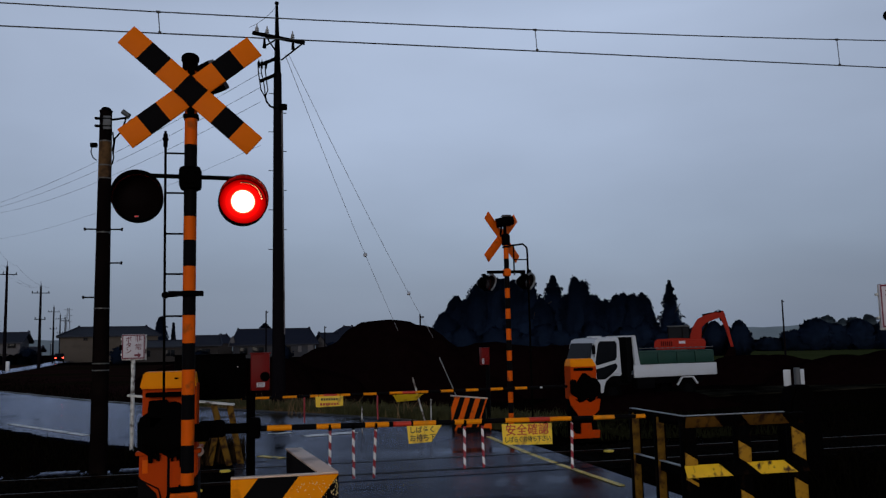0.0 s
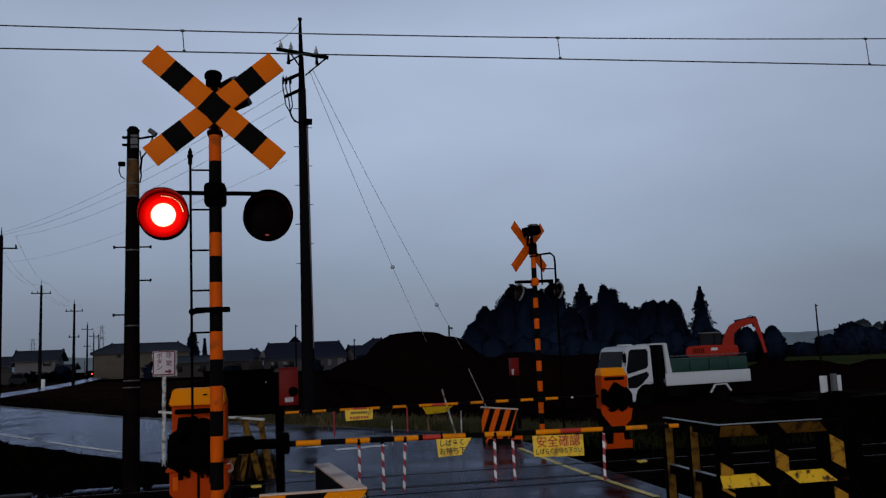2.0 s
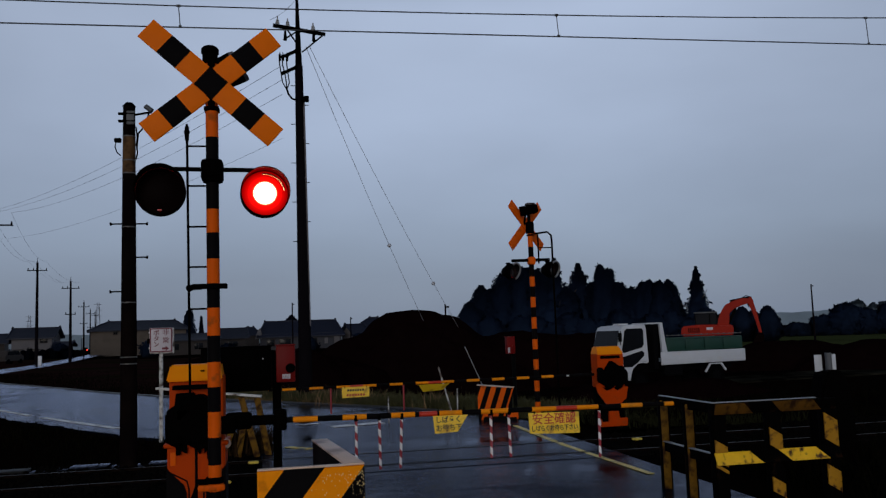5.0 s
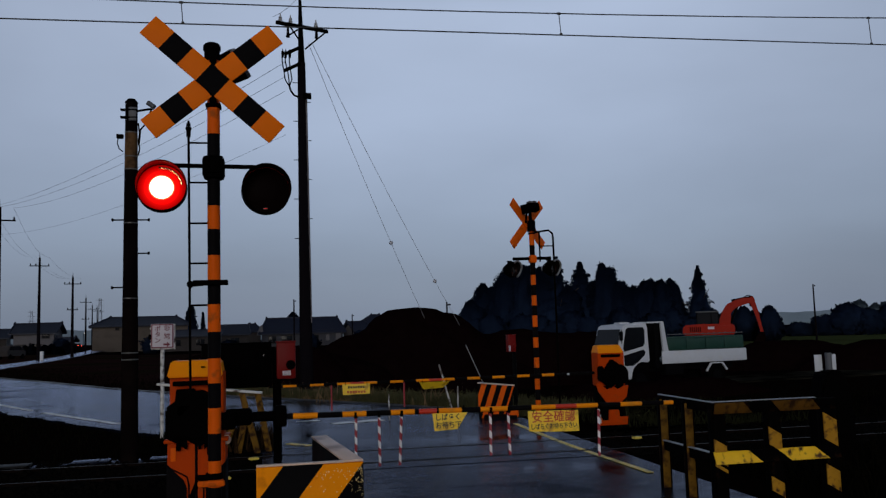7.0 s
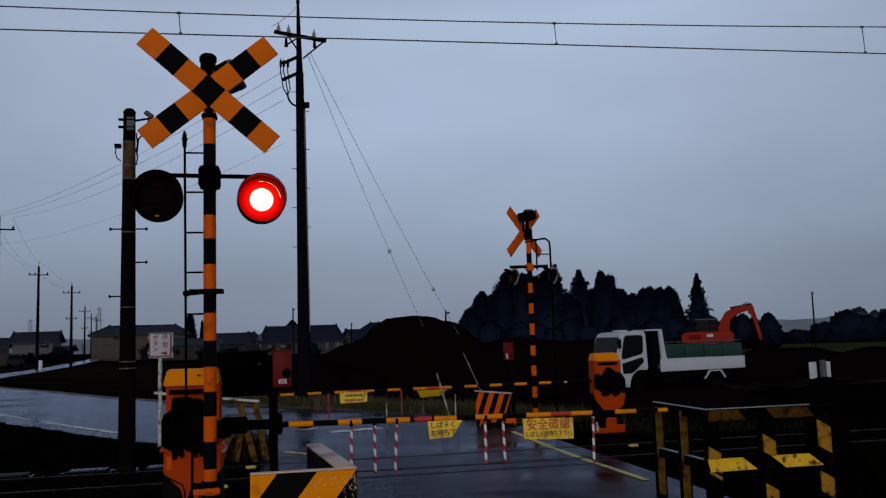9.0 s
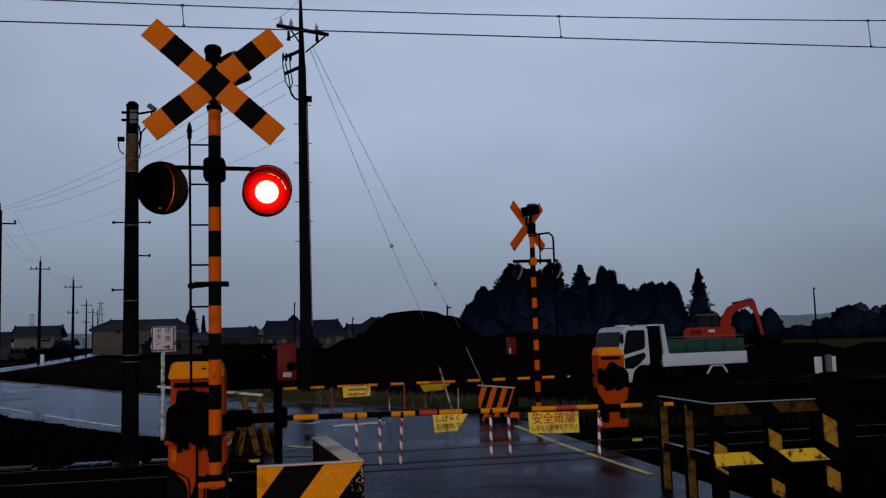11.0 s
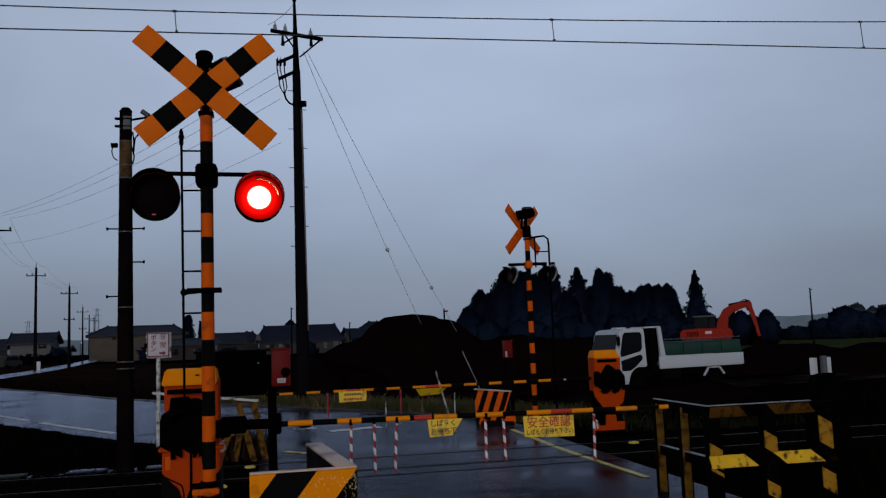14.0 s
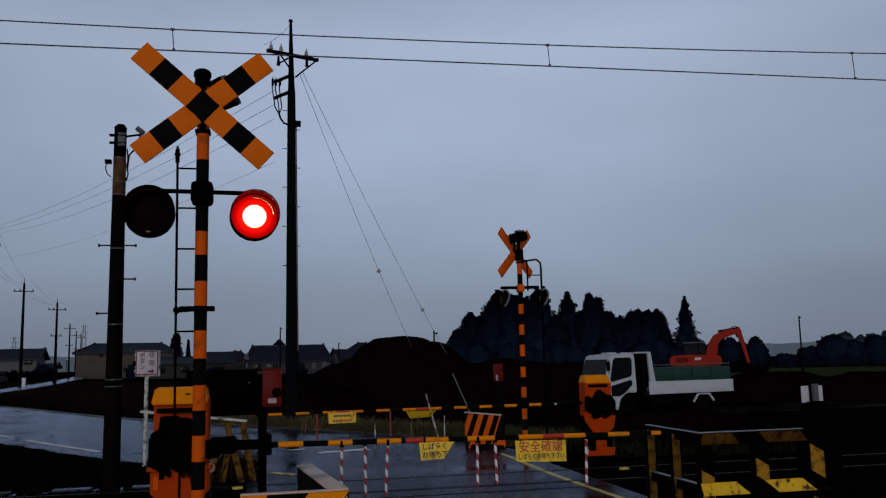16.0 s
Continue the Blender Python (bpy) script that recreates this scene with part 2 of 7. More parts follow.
def wet_asphalt(name, col):
    """Worn asphalt under a film of rain: smooth pools among rougher, drier grain, with darker patched areas."""
    m = mat(name, col, rough=0.4, var=0.45, scale=0.9, bump=0.2, fine=110.0, stain=tuple(c * 0.35 for c in col), amount=0.5, sscale=0.45)
    n, l = m.node_tree.nodes, m.node_tree.links
    b = n["Principled BSDF"]
    # the film of water: a bluish gloss that grows towards grazing view
    b.inputs["Specular IOR Level"].default_value = 0.0
    film, edge, both = n.new("ShaderNodeBsdfGlossy"), n.new("ShaderNodeFresnel"), n.new("ShaderNodeMixShader")
    film.inputs["Color"].default_value = (0.78, 0.83, 1.0, 1)
    out = [q for q in n if q.type == "OUTPUT_MATERIAL"][0]
    l.new(edge.outputs[0], both.inputs[0])
    l.new(b.outputs[0], both.inputs[1])
    l.new(film.outputs[0], both.inputs[2])
    l.new(both.outputs[0], out.inputs["Surface"])
    co = n.new("ShaderNodeTexCoord")
    mp = n.new("ShaderNodeMapping")
    mp.inputs["Scale"].default_value = (0.34, 0.5, 1)
    pool, speck = n.new("ShaderNodeTexNoise"), n.new("ShaderNodeTexNoise")
    pool.inputs["Scale"].default_value, pool.inputs["Detail"].default_value, pool.inputs["Roughness"].default_value = 0.9, 5.0, 0.55
    speck.inputs["Scale"].default_value, speck.inputs["Detail"].default_value, speck.inputs["Roughness"].default_value = 7.0, 5.0, 0.65
    l.new(co.outputs["Object"], mp.inputs[0])
    l.new(mp.outputs[0], pool.inputs["Vector"])
    l.new(mp.outputs[0], speck.inputs["Vector"])
    mix = n.new("ShaderNodeMix")
    mix.inputs[0].default_value = 0.3
    l.new(pool.outputs[0], mix.inputs[2])
    l.new(speck.outputs[0], mix.inputs[3])
    bp = [q for q in n if q.type == "BUMP"][0]
    l.new(bp.outputs[0], film.inputs["Normal"])
    l.new(bp.outputs[0], edge.inputs["Normal"])
    for socket, low, high, lo, hi in ((film.inputs["Roughness"], 0.42, 0.58, 0.27, 0.07), (edge.inputs["IOR"], 0.4, 0.62, 1.008, 1.1), (bp.inputs["Strength"], 0.43, 0.6, 0.35, 0.05)):
        r = n.new("ShaderNodeMapRange")
        r.inputs["From Min"].default_value, r.inputs["From Max"].default_value = low, high
        r.inputs["To Min"].default_value, r.inputs["To Max"].default_value = lo, hi
        l.new(mix.outputs[0], r.inputs[0])
        l.new(r.outputs[0], socket)
    return m


M = dict(
    orange=mat("orange_paint", (0.74, 0.108, 0.003), 0.5, spec=0.05, var=0.12, stain=(0.4, 0.08, 0.01), amount=0.12, sscale=9),
    orange_clean=mat("orange_enamel", (0.84, 0.165, 0.004), 0.5, spec=0.05, var=0.1),
    amber=mat("amber_paint", (0.95, 0.28, 0.005), 0.45, spec=0.06, var=0.1, stain=(0.45, 0.2, 0.03), amount=0.1),
    guardamber=mat("guard_amber", (1.0, 0.285, 0.0015), 0.5, spec=0.03, var=0.1, stain=(0.6, 0.16, 0.004), amount=0.12, sscale=7),
    cabinet=mat("cabinet_orange", (0.47, 0.047, 0.0015), 0.5, spec=0.04, var=0.12, stain=(0.3, 0.05, 0.008), amount=0.15, sscale=7),
    hood=mat("hood_gloss_black", (0.006, 0.004, 0.004), 0.2, spec=0.5, var=0.2, bump=0.01),
    black=mat("black_paint", (0.004, 0.0035, 0.004), 0.6, spec=0.02, var=0.3),
    iron=mat("black_iron", (0.0013, 0.0011, 0.0011), 0.7, spec=0.008, var=0.4),
    # darker copy of the worn yellow, for the dimmer frame posts
    wornpost=mat("darker_yellow_paint", (0.38, 0.185, 0.01), 0.55, spec=0.15, var=0.35, stain=(0.05, 0.02, 0.008), amount=0.28, sscale=13, bump=0.3),
    worn=mat("worn_yellow_paint", (0.93, 0.48, 0.012), 0.5, spec=0.25, var=0.3, stain=(0.06, 0.022, 0.008), amount=0.22, sscale=14, bump=0.35),
    wornblack=mat("worn_black_paint", (0.0016, 0.0013, 0.0012), 0.7, spec=0.012, var=0.4, stain=(0.014, 0.006, 0.003), amount=0.12, sscale=9),
    # darker copies of the guards' worn yellow, putting shade into the colour
    dull=mat("dimmed_yellow_paint", (0.15, 0.075, 0.009), 0.6, spec=0.06, var=0.35, stain=(0.03, 0.013, 0.006), amount=0.45, sscale=10),
    sooty=mat("shaded_yellow_paint", (0.085, 0.038, 0.006), 0.65, spec=0.04, var=0.4, stain=(0.02, 0.009, 0.004), amount=0.35, sscale=10),
    dimglass=mat("dim_glass", (0.012, 0.013, 0.016), 0.5, var=0.1, bump=0.0, spec=0.03),
    palepink=mat("faded_pale_paint", (0.72, 0.5, 0.37), 0.45, var=0.1, stain=(0.33, 0.2, 0.14), amount=0.3),
    red=mat("red_paint", (0.15, 0.006, 0.005), 0.45, spec=0.1, var=0.15),
    white=mat("white_paint", (0.54, 0.57, 0.62), 0.4, var=0.06, stain=(0.54, 0.55, 0.57), amount=0.1),
    dirtywhite=mat("stained_white_paint", (0.6, 0.59, 0.57), 0.5, var=0.2, stain=(0.07, 0.045, 0.03), amount=0.42, sscale=9),
    signwhite=mat("sign_white", (0.58, 0.54, 0.58), 0.5, spec=0.2, var=0.06),
    galv=mat("galvanised_steel", (0.3, 0.31, 0.33), 0.45, metal=0.6, var=0.2),
    pipe=mat("pale_pipe", (0.13, 0.12, 0.13), 0.5, spec=0.2, var=0.3, scale=4, stain=(0.06, 0.05, 0.05), amount=0.35, sscale=3),
    grey=mat("grey_plastic", (0.09, 0.095, 0.105), 0.5, spec=0.25, var=0.15),
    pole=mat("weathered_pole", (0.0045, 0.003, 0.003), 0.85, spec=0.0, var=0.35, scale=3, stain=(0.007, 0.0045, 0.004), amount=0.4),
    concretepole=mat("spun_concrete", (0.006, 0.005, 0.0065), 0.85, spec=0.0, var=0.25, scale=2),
    # brown wood of the pole's upper stretch, with a lit tint put in
    polewood=mat("lit_tint_pole_wood", (0.1, 0.052, 0.02), 0.7, spec=0.1, var=0.6, scale=9, stain=(0.03, 0.015, 0.008), amount=0.4, sscale=6),
    wire=mat("wire", (0.02, 0.02, 0.022), 0.6),
    guy=mat("galvanised_strand", (0.42, 0.44, 0.49), 0.6),
    paleband=mat("pale_band", (0.06, 0.058, 0.056), 0.5),
    steel=mat("rail_steel", (0.012, 0.011, 0.011), 0.6, spec=0.1, metal=0.3, var=0.2),
    railside=mat("rail_rust", (0.008, 0.005, 0.004), 0.8, spec=0.0, var=0.3),
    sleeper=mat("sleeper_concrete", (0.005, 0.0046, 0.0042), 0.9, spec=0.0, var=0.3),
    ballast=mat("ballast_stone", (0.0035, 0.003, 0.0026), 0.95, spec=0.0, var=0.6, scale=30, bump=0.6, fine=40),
    edging=mat("pale_edging", (0.055, 0.06, 0.068), 0.5, spec=0.2, var=0.3, scale=2.0, stain=(0.02, 0.02, 0.02), amount=0.45, sscale=1.2),
    concrete=mat("damp_concrete", (0.007, 0.0065, 0.007), 0.6, spec=0.15, var=0.4, stain=(0.004, 0.004, 0.004), amount=0.6),
    asphalt=wet_asphalt("wet_asphalt", (0.0034, 0.0056, 0.013)),
    gravel=mat("wet_gravel", (0.022, 0.0205, 0.015), 0.9, spec=0.0, var=0.6, scale=0.8, bump=0.4, fine=30, stain=(0.003, 0.0028, 0.0022), amount=0.6, sscale=0.5),
    # haze before the distant pylons is mixed into this base colour
    haze=mat("hazy_steel", (0.24, 0.27, 0.32), 0.8, spec=0.1),
    roadpaint=mat("yellow_road_paint", (0.86, 0.62, 0.08), 0.45, var=0.2, stain=(0.06, 0.05, 0.04), amount=0.2, sscale=5),
    whiteroad=mat("white_road_paint", (0.72, 0.72, 0.72), 0.4, var=0.2, stain=(0.06, 0.06, 0.06), amount=0.3, sscale=4),
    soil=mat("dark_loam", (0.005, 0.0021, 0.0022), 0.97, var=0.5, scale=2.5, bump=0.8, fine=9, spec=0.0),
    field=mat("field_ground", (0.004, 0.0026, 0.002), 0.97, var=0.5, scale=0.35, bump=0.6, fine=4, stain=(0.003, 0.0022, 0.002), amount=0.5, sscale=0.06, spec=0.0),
    stubble=mat("stubble_field", (0.0195, 0.0088, 0.0078), 0.95, var=0.6, scale=0.3, bump=0.6, fine=5, stain=(0.009, 0.01, 0.004), amount=0.4, sscale=0.08, spec=0.0),
    meadow=mat("meadow", (0.045, 0.055, 0.02), 0.95, var=0.35, scale=0.2, spec=0.0),
    fieldgreen=mat("field_grass", (0.017, 0.018, 0.0075), 0.9, var=0.7, scale=0.5, spec=0.0),
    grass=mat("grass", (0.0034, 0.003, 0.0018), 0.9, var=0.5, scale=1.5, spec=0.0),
    vergegreen=mat("verge_green", (0.062, 0.06, 0.026), 0.85, var=0.8, scale=1.5, spec=0.08),
    browngrass=mat("brown_weeds", (0.03, 0.017, 0.008), 0.9, var=0.6, scale=3, spec=0.02),
    drygrass=mat("dry_grass", (0.175, 0.112, 0.055), 0.85, var=0.6, scale=2, spec=0.2),
    # blue in this base colour stands in for haze before the trees
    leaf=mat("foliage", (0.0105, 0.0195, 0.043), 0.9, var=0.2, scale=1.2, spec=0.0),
    # the two far colours below have the air's haze mixed in
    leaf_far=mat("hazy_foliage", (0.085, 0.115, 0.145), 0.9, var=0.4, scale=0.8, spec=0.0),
    ridge=mat("hazed_ridge", (0.19, 0.25, 0.31), 0.95, var=0.2, scale=0.05, spec=0.0),
    bark=mat("bark", (0.035, 0.025, 0.018), 0.9),
    roof=mat("grey_roof_tile", (0.014, 0.017, 0.029), 0.6, spec=0.3, var=0.2, scale=1.0),
    roofdark=mat("dark_roof_tile", (0.009, 0.012, 0.026), 0.6, spec=0.25, var=0.2),
    wall=mat("beige_wall", (0.07, 0.056, 0.045), 0.85, var=0.12, scale=0.5, stain=(0.06, 0.048, 0.038), amount=0.3, sscale=0.5),
    wallwhite=mat("white_wall", (0.085, 0.081, 0.09), 0.8, var=0.1, scale=0.5),
    wallgrey=mat("grey_plaster", (0.026, 0.0275, 0.037), 0.85, var=0.12, scale=0.5, stain=(0.04, 0.04, 0.045), amount=0.3, sscale=0.6),
    walldark=mat("brown_wall", (0.021, 0.0165, 0.0155), 0.85, var=0.2, scale=0.5),
    glass=mat("dark_glass", (0.006, 0.007, 0.009), 0.15, var=0.1, bump=0.0, spec=0.1),
    rubber=mat("rubber", (0.0016, 0.0016, 0.0017), 0.85, spec=0.02),
    chassis=mat("chassis", (0.002, 0.002, 0.0025), 0.75, spec=0.04),
    green=mat("green_paint", (0.005, 0.04, 0.025), 0.5, var=0.15, stain=(0.008, 0.04, 0.028), amount=0.2),
    digger=mat("red_orange_paint", (0.3, 0.016, 0.007), 0.5, spec=0.08, var=0.15),
    vinyl=mat("yellow_vinyl", (0.93, 0.6, 0.02), 0.4, var=0.08, scale=12, stain=(0.5, 0.27, 0.02), amount=0.25, sscale=10),
    inkred=mat("red_ink", (0.5, 0.05, 0.02), 0.6),
    inkdark=mat("dark_ink", (0.035, 0.03, 0.015), 0.6),
    signred=mat("sign_red", (0.15, 0.01, 0.026), 0.5),
    rodwhite=mat("reflective_white", (0.85, 0.83, 0.82), 0.3, var=0.08),
    rodred=mat("reflective_red", (0.3, 0.015, 0.025), 0.35, var=0.15),
    reddisc=mat("red_reflector", (0.55, 0.035, 0.012), 0.3, var=0.15),
    # clear rain drops painted gold, as if glinting in warm light
    drop=mat("gold_glint_drop", (1.0, 0.72, 0.3), 0.05, var=0.0, bump=0.0, spec=1.0),
    porcelain=mat("porcelain", (0.35, 0.35, 0.36), 0.25),
    lens=mat("dark_lens", (0.004, 0.002, 0.002), 0.5, var=0.1, bump=0.02, spec=0.01),
    wetlens=mat("wet_dark_lens", (0.02, 0.016, 0.018), 0.12, var=0.1, bump=0.01, spec=0.6),
    lip=mat("glint_arc_metal", (1.0, 0.5, 0.24), 0.25, metal=1.0, var=0.05, bump=0.0),
    glint=mat("painted_glint", (0.2, 0.2, 0.2), 0.6, spec=0.05),
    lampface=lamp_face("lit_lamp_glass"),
    tail=glow("tail_light_red", (1.0, 0.05, 0.03), 7.0),
    streetlight=glow("street_light", (1.0, 0.95, 0.8), 2.5),
)


def soften_crown(m):
    """Leaves share the light of the crown's rounded outside, so that single clumps do not glitter."""
    n, l = m.node_tree.nodes, m.node_tree.links
    b = n["Principled BSDF"]
    co, up, tr, nm, ge, mx = n.new("ShaderNodeTexCoord"), n.new("ShaderNodeVectorMath"), n.new("ShaderNodeVectorTransform"), n.new("ShaderNodeVectorMath"), n.new("ShaderNodeNewGeometry"), n.new("ShaderNodeMix")
    up.operation, nm.operation = "SUBTRACT", "NORMALIZE"
    up.inputs[1].default_value = (0, 0, 2.5)
    tr.vector_type, tr.convert_from, tr.convert_to = "VECTOR", "OBJECT", "WORLD"
    mx.data_type = "VECTOR"
    mx.inputs[0].default_value = 0.96
    l.new(co.outputs["Object"], up.inputs[0])
    l.new(up.outputs[0], tr.inputs[0])
    l.new(tr.outputs[0], nm.inputs[0])
    l.new(ge.outputs["Normal"], mx.inputs[4])
    l.new(nm.outputs[0], mx.inputs[5])
    l.new(mx.outputs[1], b.inputs["Normal"])


soften_crown(M["leaf"])
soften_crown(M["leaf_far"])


# ---------------------------------------------------------------- building helpers
def box(bm, c, s, bev=0.0, rz=0.0, mi=0, rot=None):
    """A box of size s round c, its edges rounded by bev."""
    m = Matrix.Translation(c) @ (rot.to_4x4() if rot else Matrix.Rotation(radians(rz), 4, "Z")) @ Matrix.Diagonal((*s, 1))
    r = bmesh.ops.create_cube(bm, size=1.0, matrix=m)
    fs = {f for v in r["verts"] for f in v.link_faces}
    if bev:
        q = bmesh.ops.bevel(bm, geom=list({e for f in fs for e in f.edges}), offset=bev, segments=2, affect="EDGES", profile=0.5)
        fs = {f for f in fs if f.is_valid} | set(q["faces"])
    for f in fs:
        f.material_index = mi
    return fs


def rod(bm, a, b, r0, r1=None, n=14, mi=0, caps=True):
    """A round bar or cone from a to b."""
    a, b = Vector(a), Vector(b)
    d = b - a
    m = Matrix.Translation((a + b) / 2) @ d.to_track_quat("Z", "Y").to_matrix().to_4x4()
    r = bmesh.ops.create_cone(bm, cap_ends=caps, segments=n, radius1=r0, radius2=r0 if r1 is None else r1, depth=d.length, matrix=m)
    for f in {f for v in r["verts"] for f in v.link_faces}:
        f.material_index = mi


def ball(bm, c, r, sx=1, sy=1, sz=1, u=14, v=10, mi=0):
    q = bmesh.ops.create_uvsphere(bm, u_segments=u, v_segments=v, radius=r, matrix=Matrix.Translation(c) @ Matrix.Diagonal((sx, sy, sz, 1)))
    for f in {f for w in q["verts"] for f in w.link_faces}:
        f.material_index = mi


def line(bm, pts, r, n=6, mi=0):
    """A bent bar or wire through points, as one tube."""
    pts = [Vector(q) for q in pts]
    rings = []
    for i, q in enumerate(pts):
        d = (pts[min(i + 1, len(pts) - 1)] - pts[max(i - 1, 0)]).normalized()
        u = d.cross(Vector((0.12, 0.93, 0.34))).normalized()
        v = d.cross(u)
        rings.append([bm.verts.new(q + (u * math.cos(6.2832 * k / n) + v * math.sin(6.2832 * k / n)) * r) for k in range(n)])
    fs = [bm.faces.new(rings[0]), bm.faces.new(rings[-1])]
    for a, b in zip(rings, rings[1:]):
        fs += [bm.faces.new((a[k], b[k], b[(k + 1) % n], a[(k + 1) % n])) for k in range(n)]
    bmesh.ops.recalc_face_normals(bm, faces=fs)
    for f in fs:
        f.material_index = mi


def prism(bm, outline, y0, y1, mi=0):
    """An outline in x and z, thick from y0 to y1."""
    a = [bm.verts.new((x, y0, z)) for x, z in outline]
    b = [bm.verts.new((x, y1, z)) for x, z in outline]
    fs = [bm.faces.new(a), bm.faces.new(b[::-1])]
    k = len(a)
    fs += [bm.faces.new((a[i], b[i], b[(i + 1) % k], a[(i + 1) % k])) for i in range(k)]
    bmesh.ops.recalc_face_normals(bm, faces=fs)
    for f in fs:
        f.material_index = mi
    return fs


def bands(bm, normal, cuts, pick):
    """Cuts across a mesh at right angles to normal; pick gives the material of each band."""
    n = Vector(normal).normalized()
    for d in cuts:
        bmesh.ops.bisect_plane(bm, geom=bm.verts[:] + bm.edges[:] + bm.faces[:], plane_co=n * d, plane_no=n, dist=1e-5)
    for f in bm.faces:
        c = f.calc_center_median().dot(n)
        f.material_index = pick(sum(c > d for d in cuts))


def solid(name, bm, mats, smooth=35):
    me = bpy.data.meshes.new(name)
    bm.to_mesh(me)
    bm.free()
    for m in mats if isinstance(mats, (list, tuple)) else [mats]:
        me.materials.append(m)
    if smooth:
        me.polygons.foreach_set("use_smooth", [True] * len(me.polygons))
        me.set_sharp_from_angle(angle=radians(smooth))
    return me


def part(name, bm, mats, parent, label="", at=None, smooth=35):
    ob = new(name, solid(name, bm, mats, smooth))
    ob.parent = parent
    if at is not None:
        ob.matrix_basis = at
    return tagged(ob, label) if label else ob


def thing(name, label, category, at=(0, 0, 0), rz=0.0, group="", kind=""):
    ob = new(name)
    ob.empty_display_size = 0.1
    ob.matrix_basis = pose(*at, 0, 0, rz)
    return tagged(ob, label, category, group, kind)


def single(name, bm, mats, label, category="", kind="", group="", smooth=35, at=None):
    ob = new(name, solid(name, bm, mats, smooth))
    if at is not None:
        ob.matrix_basis = at
    return tagged(ob, label, category, group, kind)


def B():
    return bmesh.new()


def words(body, size, material, parent, at, name="lettering", bold=0.0, stretch=1.0):
    """Lettering as a thin mesh that stands in the x-z plane of at."""
    cu = bpy.data.curves.new(name, "FONT")
    cu.body, cu.size, cu.align_x, cu.align_y, cu.extrude, cu.offset = body, size, "CENTER", "CENTER", 0.001, bold
    tmp = bpy.data.objects.new(name, cu)
    scene.collection.objects.link(tmp)
    me = bpy.data.meshes.new_from_object(tmp.evaluated_get(bpy.context.evaluated_depsgraph_get()))
    bpy.data.objects.remove(tmp)
    me.materials.clear()
    me.materials.append(material)
    ob = new(name, me)
    ob.parent = parent
    ob.matrix_basis = at @ pose(0, 0, 0, 90) @ Matrix.Diagonal((stretch, 1, 1, 1))
    return ob


def polar(az, d, z=0.0):
    """A place az degrees to the right of the road's line, d metres off."""
    return Vector((d * math.sin(radians(az)), d * math.cos(radians(az)), z))


# ---------------------------------------------------------------- ground, roads, track
def smooth01(a, b, x):
    t = min(1.0, max(0.0, (x - a) / (b - a)))
    return t * t * (3 - 2 * t)


def level(x, y):
    """Height of the ground: level by the track, with lower fields to the right beyond it."""
    low = -0.65 * smooth01(15.5, 23, y) * smooth01(5.5 - 0.35 * (y - 15), 9.5 - 0.2 * (y - 15), x)
    ditch = -0.35 * smooth01(13.2, 14.5, y) * smooth01(17.5, 15.8, y) * smooth01(6, 7.5, x)
    rough = 0.05 * noise.noise(Vector((x * 0.3, y * 0.3, 0))) * smooth01(12, 20, math.hypot(x - 2, y - 10))
    return low + ditch + rough - 0.03


def axis_steps(inner, fine, outer):
    a = list(np.arange(-inner, inner + 0.01, fine))
    v, s = inner, fine
    while v < outer:
        s *= 1.35
        v += s
        a = [-v] + a + [v]
    return a


def ground():
    xs = [x + 5 for x in axis_steps(36, 1.2, 2200)]
    ys = [y + 20 for y in axis_steps(36, 1.2, 2200)]
    me = bpy.data.meshes.new("ground")
    verts = [(x, y, level(x, y)) for y in ys for x in xs]
    w = len(xs)
    faces = [(j * w + i, j * w + i + 1, (j + 1) * w + i + 1, (j + 1) * w + i) for j in range(len(ys) - 1) for i in range(w - 1)]
    me.from_pydata(verts, [], faces)
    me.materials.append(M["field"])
    me.materials.append(M["meadow"])
    me.materials.append(M["stubble"])
    me.polygons.foreach_set("use_smooth", [True] * len(me.polygons))
    for f in me.polygons:
        c = f.center
        if math.degrees(math.atan2(c.x, c.y)) > 27.5 and 74 < c.length < 230:
            f.material_index = 1
        elif c.x < 0.12 * c.y - 1 and 26 < c.y < 160:
            f.material_index = 2
    return tagged(new("ground", me), "dark bare soil and rough grass of flat farmland", "ground", kind="structure")


def strip(name, left, right, z0, m, label, category, cols=10, kind="structure", thick=0.12, follow=False):
    """A road between two edge lines."""
    bm = B()
    rows = []
    for (ax, ay), (bx, by) in zip(left, right):
        row = []
        for i in range(cols + 1):
            k = i / cols
            x, y = ax + (bx - ax) * k, ay + (by - ay) * k
            row.append(bm.verts.new((x, y, (level(x, y) + 0.03 if follow else 0) + z0)))
        rows.append(row)
    for a, b in zip(rows, rows[1:]):
        for i in range(cols):
            bm.faces.new((a[i], a[i + 1], b[i + 1], b[i]))
    r = bmesh.ops.extrude_face_region(bm, geom=bm.faces[:])
    bmesh.ops.translate(bm, verts=[v for v in r["geom"] if isinstance(v, bmesh.types.BMVert)], vec=(0, 0, -thick))
    bmesh.ops.recalc_face_normals(bm, faces=bm.faces[:])
    return single(name, bm, m, label, category, kind, smooth=20)


